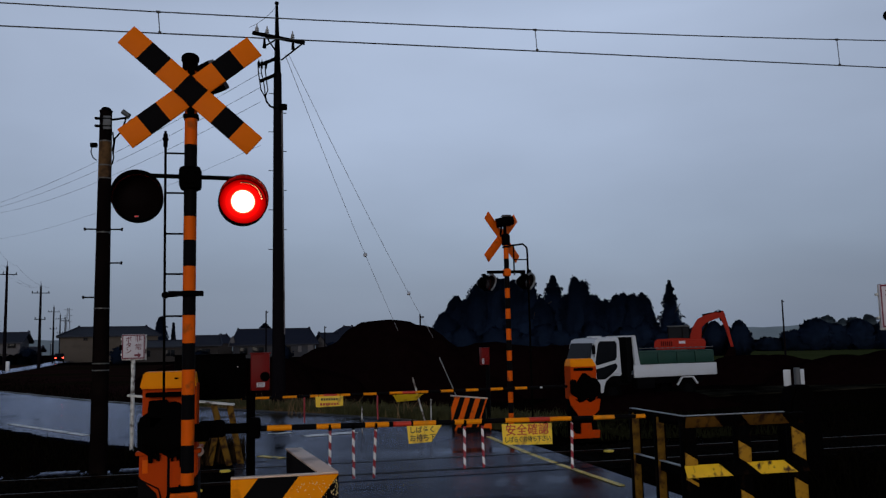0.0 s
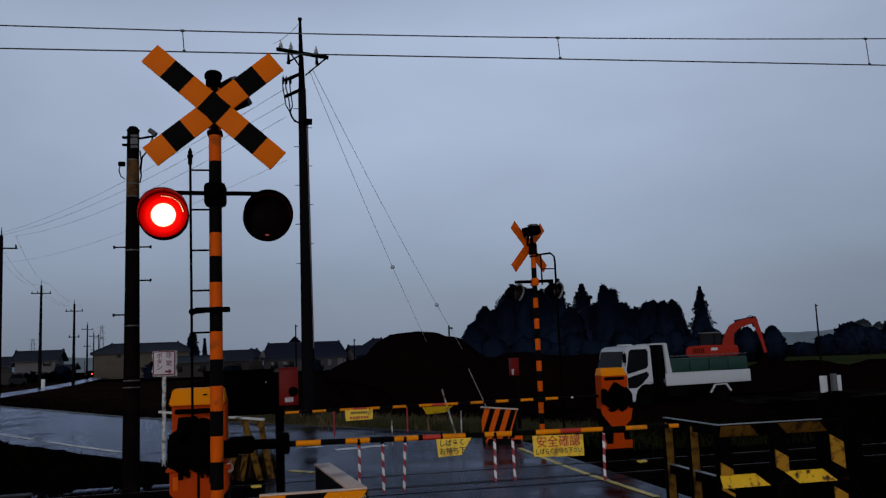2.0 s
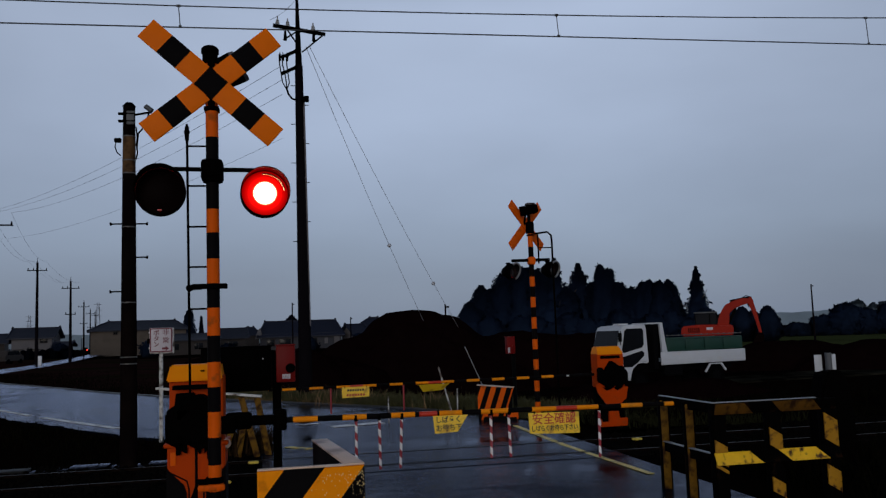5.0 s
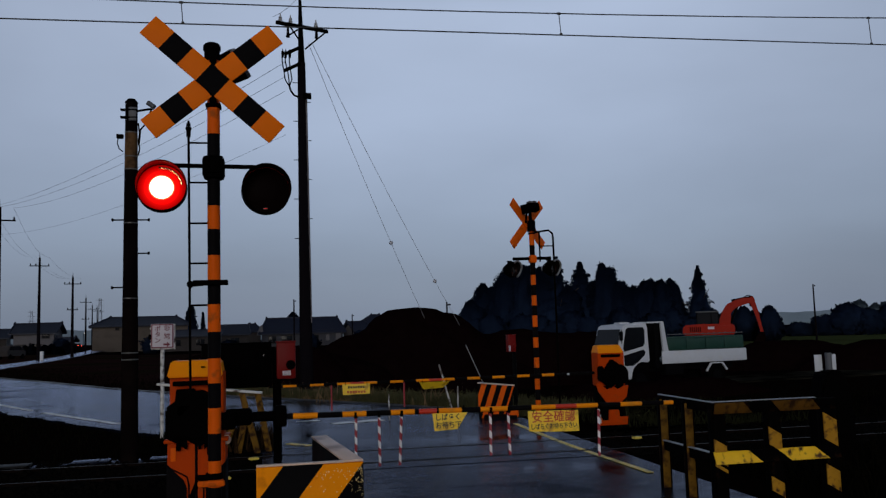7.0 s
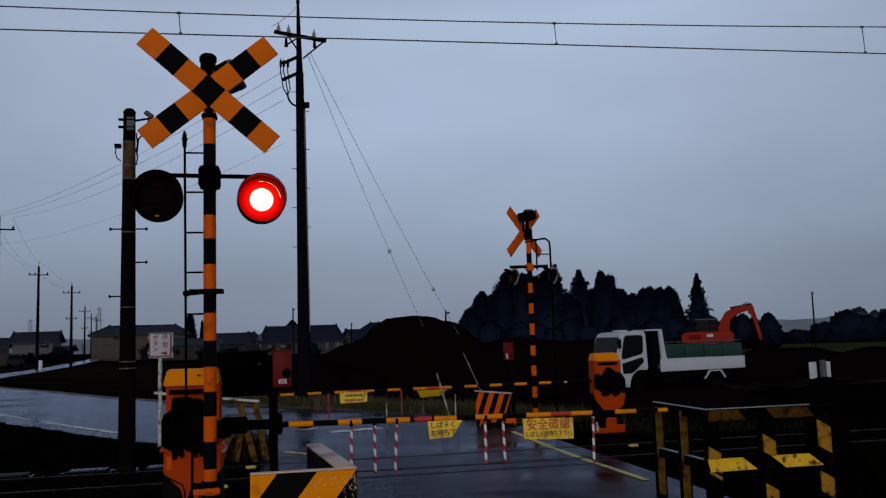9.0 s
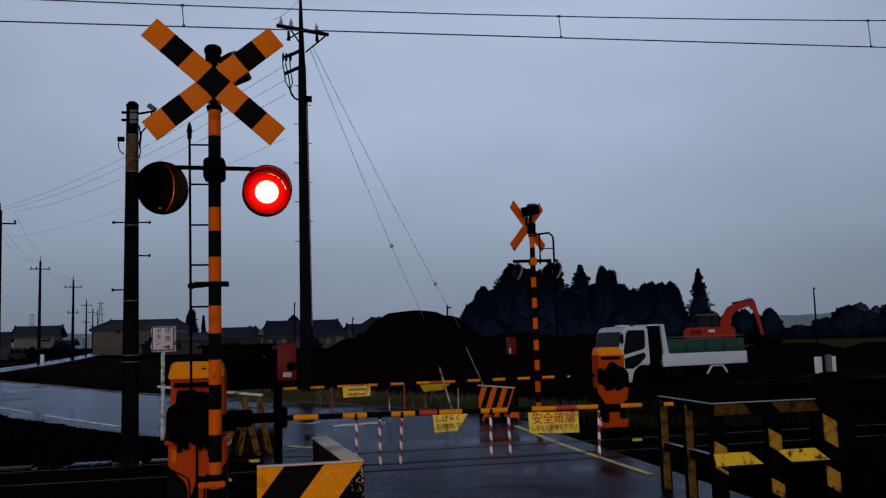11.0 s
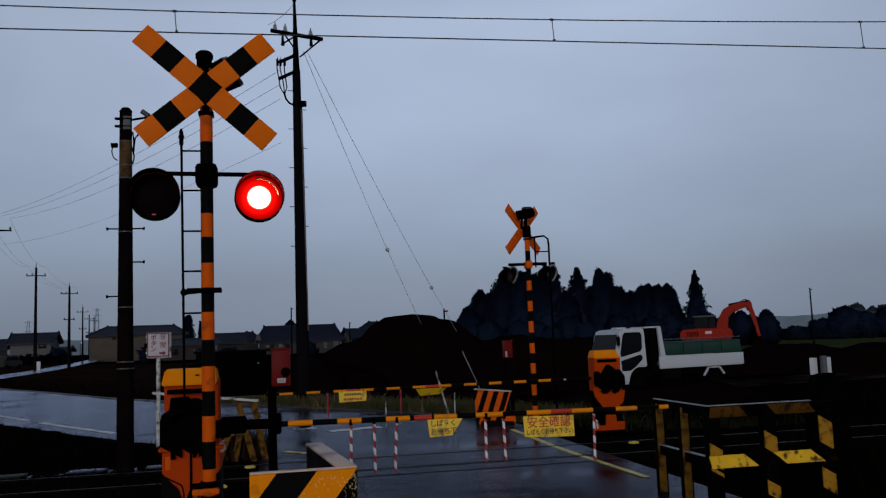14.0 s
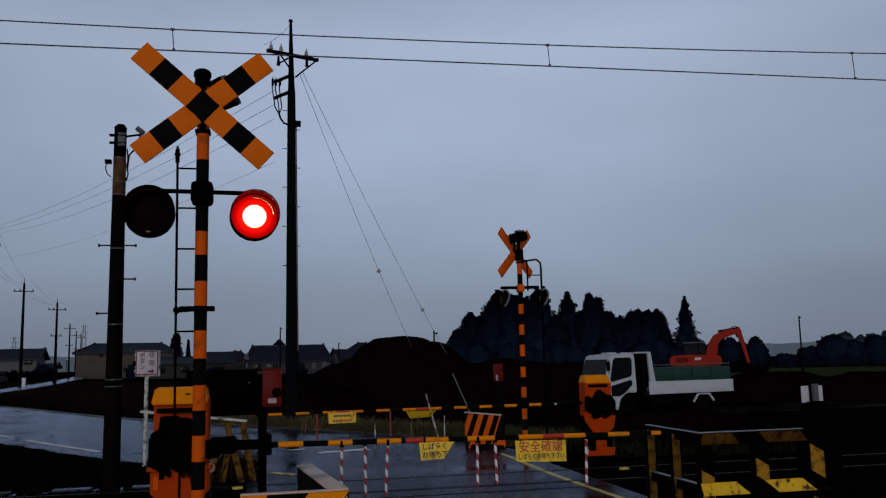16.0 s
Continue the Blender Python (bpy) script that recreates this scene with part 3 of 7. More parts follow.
def curve_points(pts, n=8):
    """A smooth line through points."""
    out = []
    p = [Vector((*q, 0)) for q in pts]
    p = [2 * p[0] - p[1]] + p + [2 * p[-1] - p[-2]]
    for i in range(1, len(p) - 2):
        for k in range(n):
            t = k / n
            a, b, c, d = p[i - 1:i + 3]
            q = 0.5 * ((2 * b) + (c - a) * t + (2 * a - 5 * b + 4 * c - d) * t * t + (3 * b - a - 3 * c + d) * t ** 3)
            out.append((q.x, q.y))
    out.append((p[-2].x, p[-2].y))
    return out


ROAD_L = [(-0.25, -40), (-0.25, 0), (-0.25, 7), (-0.25, 12), (-0.9, 14.2), (-2.9, 16.6), (-6.65, 22.4), (-11.8, 30.5), (-17, 39), (-21, 47.5), (-22.4, 56), (-21.9, 66), (-25.2, 100), (-40, 195), (-59, 290)]
ROAD_R = [(4.25, -40), (4.25, 0), (4.25, 7), (4.25, 13), (4.2, 15.5), (2.6, 18.8), (-1.2, 24.2), (-5.1, 29.9), (-9.4, 37.8), (-13.6, 45.4), (-17.0, 53), (-18.6, 64), (-22.6, 100), (-37, 195), (-55.5, 290)]

def crumbled(pts):
    """The road's edge towards the track, broken away unevenly."""
    out = []
    for x, y in pts:
        k = smooth01(12.5, 14.5, y) * smooth01(50, 36, y)
        out.append((x + k * (0.32 * noise.noise(Vector((y * 0.55, 2.0, 0))) + 0.16 * noise.noise(Vector((y * 2.1, 7.0, 0))) - 0.1), y))
    return out


ground()
strip("road", crumbled(curve_points(ROAD_L, 28)), curve_points(ROAD_R, 28), 0.02, M["asphalt"], "wet dark asphalt lane bending away beyond the crossing", "road")
edge = [q for q in curve_points(ROAD_R) if 17.5 < q[1] < 60]
strip("road_edging", [(x + 0.01, y) for x, y in edge], [(x + 0.2, y) for x, y in edge], 0.045, M["edging"], "damp pale concrete edging along the lane", "edging", cols=2)
strip("farm_track", [(16.5, 33.4), (20, 34.4), (30, 36.8), (50, 41), (95, 50)], [(17.5, 30.2), (20, 30.8), (30, 32.4), (50, 36.5), (95, 45)], 0.03, M["gravel"], "wet gravel farm track across the low field", "track", follow=True, thick=0.2)


def road_marks():
    """Painted lines on the asphalt."""
    def mark(a, b, w, m, label):
        a, b = Vector((*a, 0)), Vector((*b, 0))
        bm = B()
        box(bm, ((a + b) / 2) + Vector((0, 0, 0.0275)), (w, (b - a).length, 0.005), rz=math.degrees(math.atan2(b.y - a.y, b.x - a.x)) - 90)
        single("road_line", bm, M[m], label, "road marking", "structure")
    mark((3.93, 8.85), (3.87, 10.66), 0.075, "roadpaint", "worn yellow edge line on the asphalt")
    mark((3.855, 11.88), (3.91, 14.2), 0.085, "roadpaint", "worn yellow edge line on the asphalt")
    mark((3.865, 10.8), (3.855, 11.78), 0.08, "roadpaint", "worn yellow edge line on the asphalt")
    mark((0.1, 13.1), (0.42, 12.72), 0.13, "roadpaint", "short worn yellow edge line")
    mark((-3.1, 17.64), (-5.36, 21.3), 0.15, "whiteroad", "worn white edge line on wet asphalt")
    mark((-5.9, 22.25), (-7.9, 25.75), 0.13, "whiteroad", "worn white edge line on wet asphalt")
    mark((0.9, 15.68), (1.85, 15.95), 0.3, "whiteroad", "worn white road mark")
    mark((0.3, 16.35), (0.7, 16.45), 0.2, "whiteroad", "short worn white road mark")
    mark((-8.15, 26.2), (-11.9, 33.5), 0.14, "whiteroad", "worn white edge line on wet asphalt")


road_marks()

RAIL_Y = (10.7, 11.83)
TRACK_Y = sum(RAIL_Y) / 2


def railway():
    bm = B()
    prism(bm, [(-1.9, 0), (1.9, 0), (1.35, 0.06), (-1.35, 0.06)], -150, 150)
    bmesh.ops.rotate(bm, verts=bm.verts[:], matrix=Matrix.Rotation(radians(90), 3, "Z"))
    bmesh.ops.translate(bm, verts=bm.verts[:], vec=(0, TRACK_Y, -0.06))
    bed = single("track_bed", bm, M["ballast"], "dark crushed stone bed of the single track", "track bed", "structure")
    for y in RAIL_Y:
        prof = [(-0.06, 0), (0.06, 0), (0.06, 0.012), (0.012, 0.03), (0.012, 0.1), (0.034, 0.108), (0.034, 0.14), (0.026, 0.15), (-0.026, 0.15), (-0.034, 0.14), (-0.034, 0.108), (-0.012, 0.1), (-0.012, 0.03), (-0.06, 0.012)]
        bm = B()
        prism(bm, prof, -150, 150)
        bmesh.ops.rotate(bm, verts=bm.verts[:], matrix=Matrix.Rotation(radians(90), 3, "Z"))
        for f in bm.faces:
            f.material_index = 1 if f.calc_center_median().z > 0.145 else 0
        single("rail", bm, [M["railside"], M["steel"]], "steel rail with a worn bright top", "rail", "structure", at=pose(0, y, -0.12))
    # concrete panels beside and between the rails where the road crosses
    for y0, y1 in ((10.235, RAIL_Y[0] - 0.036), (RAIL_Y[0] + 0.085, RAIL_Y[1] - 0.04), (RAIL_Y[1] + 0.036, 12.4)):
        bm = B()
        box(bm, (2.0, (y0 + y1) / 2, -0.022), (4.48, y1 - y0 - 0.005, 0.096))
        single("crossing_panel", bm, M["asphalt"], "wet dark deck panel beside the rails", "deck panel", "structure")
    x = -24.0
    while x < 30:
        if not -0.6 < x < 4.5:
            bm = B()
            box(bm, (x, TRACK_Y, -0.03), (0.2, 2.0, 0.09), 0.015)
            single("sleeper", bm, M["sleeper"], "damp concrete sleeper", "sleeper", "structure")
        x += 0.62
    # lid row of the cable duct beyond the track, half sunk in the soil
    sunk = random.Random(5)
    x = -16.0
    while x < -0.9:
        bm = B()
        box(bm, (0, 0, 0), (0.485, 0.3, 0.12), 0.008)
        single("duct_lid", bm, M["asphalt"] if x > -3.5 else M["concrete"], "damp concrete cable duct lid", "duct lid", "structure", group="duct lids",
               at=pose(x, 12.25 + sunk.uniform(-0.02, 0.02), -0.06 + sunk.uniform(0, 0.035), sunk.uniform(-4, 4), sunk.uniform(-2, 2), sunk.uniform(-2, 2)))
        x += 0.5
    # rain standing beside the track past the road's edge
    bm = B()
    for cx, cy, rx, ry, sd in ((6.0, 12.62, 1.25, 0.42, 1.0), (8.2, 12.5, 1.3, 0.15, 2.0)):
        ring = []
        for i in range(36):
            a = 2 * math.pi * i / 36
            k = 1 + 0.45 * noise.noise(Vector((math.cos(a) * 2.2, math.sin(a) * 2.2, sd)))
            ring.append(bm.verts.new((cx + rx * k * math.cos(a), cy + ry * k * math.sin(a), 0.0)))
        bm.faces.new(ring)
    bmesh.ops.solidify(bm, geom=bm.faces[:], thickness=0.01)
    puddle_z = max(level(5.9, 12.65), level(7.9, 12.5)) + 0.03
    single("puddle", bm, M["asphalt"], "shallow rain puddles beside the track", "puddle", "stuff", at=pose(0, 0, puddle_z))


railway()


def ballast():
    """Loose stones over the track bed."""
    rs = random.Random(31)
    verts, faces = [], []
    shape = [(-1, -1, 0), (1, -1, 0), (1, 1, 0), (-1, 1, 0), (-0.6, -0.7, 1), (0.7, -0.5, 1), (0.5, 0.6, 1), (-0.6, 0.6, 1)]
    quads = [(0, 1, 5, 4), (1, 2, 6, 5), (2, 3, 7, 6), (3, 0, 4, 7), (4, 5, 6, 7)]
    n = 0
    while n < 5200:
        x, y = rs.uniform(-9, 12), TRACK_Y + rs.uniform(-1.6, 1.6)
        if -0.5 < x < 4.5 or min(abs(y - r) for r in RAIL_Y) < 0.08:
            continue
        s = rs.uniform(0.015, 0.036)
        a = rs.uniform(0, 6.28)
        z = -0.005 - 0.06 * smooth01(1.2, 1.8, abs(y - TRACK_Y))
        i = len(verts)
        for px, py, pz in shape:
            px, py = px * s * rs.uniform(0.7, 1.2), py * s * rs.uniform(0.7, 1.2)
            verts.append((x + px * math.cos(a) - py * math.sin(a), y + px * math.sin(a) + py * math.cos(a), z + pz * s * rs.uniform(0.8, 1.5)))
        faces += [tuple(i + k for k in q) for q in quads]
        n += 1
    me = bpy.data.meshes.new("ballast_stones")
    me.from_pydata(verts, [], faces)
    me.materials.append(M["ballast"])
    tagged(new("ballast_stones", me), "dark crushed stones of the track bed", "ballast", kind="stuff")


ballast()


def track_pegs():
    """Low pegs with yellow heads at the corners of the crossing deck."""
    for x, y in ((-0.35, 11.46), (4.9, 11.43), (-0.62, 10.0)):
        th = thing("marker_peg", "low dark peg with a worn yellow head beside the rail", "marker peg", (x, y, -0.06), 20, "marker pegs")
        bm = B()
        box(bm, (0, 0, 0.03), (0.07, 0.07, 0.16), 0.01)
        part("peg", bm, M["iron"], th)
        bm = B()
        box(bm, (0, 0, 0.115), (0.12, 0.09, 0.03), 0.01)
        part("head", bm, M["roadpaint"], th)


track_pegs()


# ---------------------------------------------------------------- crossing signal
def crossing_signal(x, y, turn, front, lamp_turn=0.0, back=False, board_turn=0.0):
    """Striped post with crossed boards, bell, control box and a pair of lamps. Returns the thing and its light units."""
    th = thing("crossing_signal", "orange and black striped post with crossed boards and round lamps", "crossing signal", (x, y, 0), turn, "crossing signals")
    bm = B()
    rod(bm, (0, 0, -0.3), (0, 0, 3.42 if back else 3.67), 0.0455, n=24)
    edges = [0.195, 0.38, 0.565, 0.748, 0.939, 1.117, 1.291, 1.467, 1.655, 1.853, 2.029, 2.207, 2.396, 2.569, 3.1]
    bands(bm, (0, 0, 1), edges, lambda k: 1 if k % 2 == 0 else 0)
    part("post", bm, [M["orange"], M["black"]], th)
    # boards
    for sgn in (1, -1):
        bm = B()
        span = 1.165 if sgn < 0 else 1.212
        box(bm, (0, 0, 0), (span, 0.018, 0.171), 0.003)
        w = span / 7
        bands(bm, (1, 0, 0), [w * (i - 2.5) for i in range(6)], lambda k: 1 if k in (1, 3, 5) and not back else 0)
        a = radians(41.3 if sgn > 0 else -39.2)
        part("crossed_board", bm, [M["orange_clean"] if not back else M["orange"], M["black"]], th,
             at=Matrix.Rotation(radians(board_turn), 4, "Z") @ Matrix.Translation((0.016 if back else 0.002, -0.075 - 0.010 * sgn, 3.485)) @ Matrix.Rotation(a, 4, "Y"))
    bm = B()
    box(bm, (0, 0, 3.31), (0.11, 0.11, 0.03), 0.008)
    box(bm, (0, -0.04, 3.5), (0.05, 0.06, 0.4), 0.008)
    part("board_bracket", bm, M["iron"], th)
    bm = B()
    if back:
        rod(bm, (0, 0.0, 3.34), (0, 0.0, 3.52), 0.075, n=20)
        ball(bm, (0, 0.0, 3.52), 0.075, 1, 1, 0.55)
    else:
        rod(bm, (-0.01, 0.0, 3.66), (-0.01, 0.0, 3.75), 0.056, n=20)
        rod(bm, (-0.01, 0.0, 3.655), (-0.01, 0.0, 3.672), 0.064, n=20)
        ball(bm, (-0.01, 0.0, 3.762), 0.063, 1, 1, 0.55)
        rod(bm, (-0.01, 0.0, 3.735), (-0.01, 0.0, 3.765), 0.064, n=20)
    part("bell", bm, M["iron"], th, "black bell cap")
    bm = B()
    if back:
        rod(bm, (0.2, 0.12, 3.72), (-0.02, 0.14, 3.76), 0.085, n=18)
        rod(bm, (-0.02, 0.14, 3.76), (-0.1, 0.14, 3.775), 0.095, 0.075, n=18)
        box(bm, (0.02, 0.13, 3.85), (0.16, 0.14, 0.035), 0.015, mi=1)
        rod(bm, (0.1, 0.0, 3.5), (0.1, 0.12, 3.72), 0.02)
    else:
        rod(bm, (0.05, 0.09, 3.7), (0.125, 0.11, 3.735), 0.035, 0.05, n=16)
        rod(bm, (0.12, 0.12, 3.53), (0.225, 0.14, 3.6), 0.02, 0.034, n=18)
        rod(bm, (0.225, 0.14, 3.6), (0.25, 0.143, 3.616), 0.036, 0.032, n=18, mi=1)
        rod(bm, (0.125, 0.11, 3.735), (0.165, 0.112, 3.755), 0.05, 0.044, n=18, mi=1)
        rod(bm, (0, 0.05, 3.62), (0.14, 0.1, 3.73), 0.018)
        rod(bm, (0, 0.05, 3.4), (0.16, 0.12, 3.42), 0.018)
    part("speaker_horn", bm, [M["iron"], M["pipe"] if back else M["grey"]], th)
    bm = B()
    box(bm, (0, 0, 2.85), (0.125 if back else 0.155, 0.16, 0.14 if back else 0.17), 0.03)
    box(bm, (0, -0.085, 2.85), (0.09, 0.02, 0.1), 0.01)
    part("junction_box", bm, M["orange"] if back else M["iron"], th)
    bm = B()
    rod(bm, (-0.34, 0, 2.868), (0.36, 0, 2.858), 0.028 if back else 0.0165)
    part("lamp_arm", bm, M["iron"], th)
    units = []
    for i, (lx, lz) in enumerate(((-0.357, 2.692), (0.373, 2.674))):
        for face in (-1,):
            bm = B()
            R = 0.176
            # tube with a hood that is longer at the top
            k = 40
            ringf, ringb, inf, inb = [], [], [], []
            for j in range(k):
                a = 2 * math.pi * j / k
                c, sn = math.cos(a), math.sin(a)
                d = -0.09 - 0.07 * smooth01(-0.9, 0.8, sn)
                ringf.append(bm.verts.new((R * c, d, R * sn)))
                inf.append(bm.verts.new(((R - 0.006) * c, d, (R - 0.006) * sn)))
                ringb.append(bm.verts.new((R * c, 0.03, R * sn)))
                inb.append(bm.verts.new(((R - 0.006) * c, 0.03, (R - 0.006) * sn)))
            for j in range(k):
                n2 = (j + 1) % k
                bm.faces.new((ringf[j], ringf[n2], ringb[n2], ringb[j]))
                bm.faces.new((inf[n2], inf[j], inb[j], inb[n2])).material_index = 3
                bm.faces.new((ringf[n2], ringf[j], inf[j], inf[n2]))
            rod(bm, (0, 0.03, 0), (0, 0.12, 0), R, 0.13, n=40, caps=False, mi=1)
            rod(bm, (0, 0.12, 0), (0, 0.185, 0), 0.13, 0.09, n=40, mi=1)
            rod(bm, (0, 0.18, 0), (0, 0.24, 0), 0.075, 0.05, n=24, mi=2)
            box(bm, (0, 0.06, R + 0.005), (0.09, 0.09, 0.04), 0.012)
            if back:
                line(bm, [(R * math.cos(radians(q)), -0.09 - 0.07 * smooth01(-0.9, 0.8, math.sin(radians(q))), R * math.sin(radians(q))) for q in range(-70, 131, 10)], 0.02, 8, mi=2)
            bmesh.ops.recalc_face_normals(bm, faces=bm.faces[:])
            at = Matrix.Translation((lx, -0.05 * face * -1, lz)) @ Matrix.Rotation(radians(lamp_turn if face < 0 else 180 + lamp_turn), 4, "Z") @ Matrix.Scale(0.8 if back else 1.0, 4)
            lamp = part("lamp", bm, [M["iron"], M["iron"], M["galv"] if back else M["iron"], M["hood"]], th, at=at)
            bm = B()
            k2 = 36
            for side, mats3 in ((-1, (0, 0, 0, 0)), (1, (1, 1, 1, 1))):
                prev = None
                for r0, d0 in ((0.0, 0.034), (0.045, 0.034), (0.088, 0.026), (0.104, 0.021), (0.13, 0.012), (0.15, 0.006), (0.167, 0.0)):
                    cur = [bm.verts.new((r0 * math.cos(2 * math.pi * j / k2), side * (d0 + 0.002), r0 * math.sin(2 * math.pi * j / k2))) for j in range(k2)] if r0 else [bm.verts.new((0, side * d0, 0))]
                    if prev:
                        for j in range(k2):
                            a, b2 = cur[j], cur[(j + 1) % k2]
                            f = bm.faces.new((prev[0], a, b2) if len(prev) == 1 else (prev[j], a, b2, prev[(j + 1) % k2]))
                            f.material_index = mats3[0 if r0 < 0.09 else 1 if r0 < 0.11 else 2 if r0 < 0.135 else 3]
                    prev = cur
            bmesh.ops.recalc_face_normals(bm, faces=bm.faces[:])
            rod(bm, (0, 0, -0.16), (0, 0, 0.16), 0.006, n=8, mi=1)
            # pale block painted as the glint low on the dark lens
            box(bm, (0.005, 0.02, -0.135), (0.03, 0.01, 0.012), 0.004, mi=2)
            # added arc of polished metal, made to show the hood's bright reflection
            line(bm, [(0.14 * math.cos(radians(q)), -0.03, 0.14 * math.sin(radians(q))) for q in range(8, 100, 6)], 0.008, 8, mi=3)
            unit = part("light_unit", bm, [M["lampface"], M["wetlens"] if back else M["lens"], M["glint"], M["lip"]], lamp, "turning light unit, glowing on one side and dark on the other", smooth=60)
            if face < 0 and front:
                units.append(unit)
            else:
                unit.matrix_basis = pose(0, 0, 0, 0, 0, 180)
    return th, units


signal, light_units = crossing_signal(-0.466, 6.35, 0, True, 4.0)


def signal_extras():
    """Ladder, step and clamp on the near post."""
    bm = B()
    rod(bm, (-0.165, 0, 1.2), (-0.178, 0, 3.2), 0.009, n=10)
    for z in (1.849, 2.151, 2.443, 2.742, 3.036):
        rod(bm, (-0.17, 0, z), (-0.03, 0, z), 0.007, n=8)
    rod(bm, (-0.178, 0, 3.08), (-0.178, 0, 3.18), 0.016, n=10)
    ball(bm, (-0.178, 0, 3.14), 0.022)
    part("ladder", bm, M["iron"], signal)
    bm = B()
    box(bm, (-0.02, -0.04, 2.007), (0.24, 0.1, 0.034), 0.006)
    rod(bm, (-0.17, 0, 2.0), (-0.08, 0, 2.005), 0.018)
    ball(bm, (-0.165, 0, 2.0), 0.026)
    part("step", bm, M["iron"], signal)
    bm = B()
    rod(bm, (0, 0, 0.574), (0, 0, 0.62), 0.058, n=20)
    box(bm, (-0.02, -0.05, 0.597), (0.186, 0.035, 0.044), 0.012)
    part("clamp", bm, M["orange"], signal)
    bm = B()
    rod(bm, (0, 0, 0.622), (0, 0, 0.664), 0.062, n=20)
    box(bm, (-0.05, -0.045, 0.642), (0.16, 0.03, 0.036), 0.012)
    part("strap", bm, M["iron"], signal, "black strap round the post")
    bm = B()
    line(bm, [(-0.13, -0.02, 0.3), (-0.15, -0.03, 0.52), (-0.12, -0.03, 0.6), (-0.04, -0.04, 0.62)], 0.018, 10)
    part("cable", bm, M["iron"], signal)


signal_extras()
far_signal, _ = crossing_signal(4.42, 14.5, 180, False, -142.0, back=True, board_turn=37)
bm = B()
line(bm, [(-0.05, 0.03, 3.33), (-0.3, 0.05, 3.36), (-0.37, 0.05, 3.3), (-0.38, 0.05, 3.2), (-0.38, 0.05, 0.2)], 0.018, 8)
line(bm, [(-0.13, 0.03, 3.33), (-0.13, 0.03, 2.8)], 0.014, 8)
rod(bm, (-0.13, 0.03, 3.08), (-0.38, 0.05, 3.08), 0.01, n=8)
part("conduit", bm, M["iron"], far_signal)


# ---------------------------------------------------------------- crossing gates
def rod_mesh(length):
    bm = B()
    rod(bm, (0, 0, 0), (0, 0, -length), 0.0115, n=10)
    nrm = Vector((1.05, 0.0, 1)).normalized()
    bands(bm, nrm, [-0.69 * length - 0.02 + 0.0395 * i for i in range(int(0.69 * length / 0.0395) + 2)], lambda k: k % 2)
    return solid("hanging_rod", bm, [M["rodwhite"], M["rodred"]])


def banner(gate, outline, at, lines, label):
    bm = B()
    prism(bm, outline, -0.002, 0.002)
    b = part("banner", bm, M["vinyl"], gate, label, at=at)
    for body, size, m, x, z, st in lines:
        words(body, size, M[m], b, Matrix.Translation((x, -0.0045, z)), stretch=st, bold=0.001)
    for x in (outline[0][0] + 0.05, outline[1][0] - 0.05):
        bm = B()
        box(bm, (x, 0, outline[0][1] + 0.01), (0.008, 0.01, 0.05), 0.002)
        part("tie", bm, M["iron"], b)
    return b


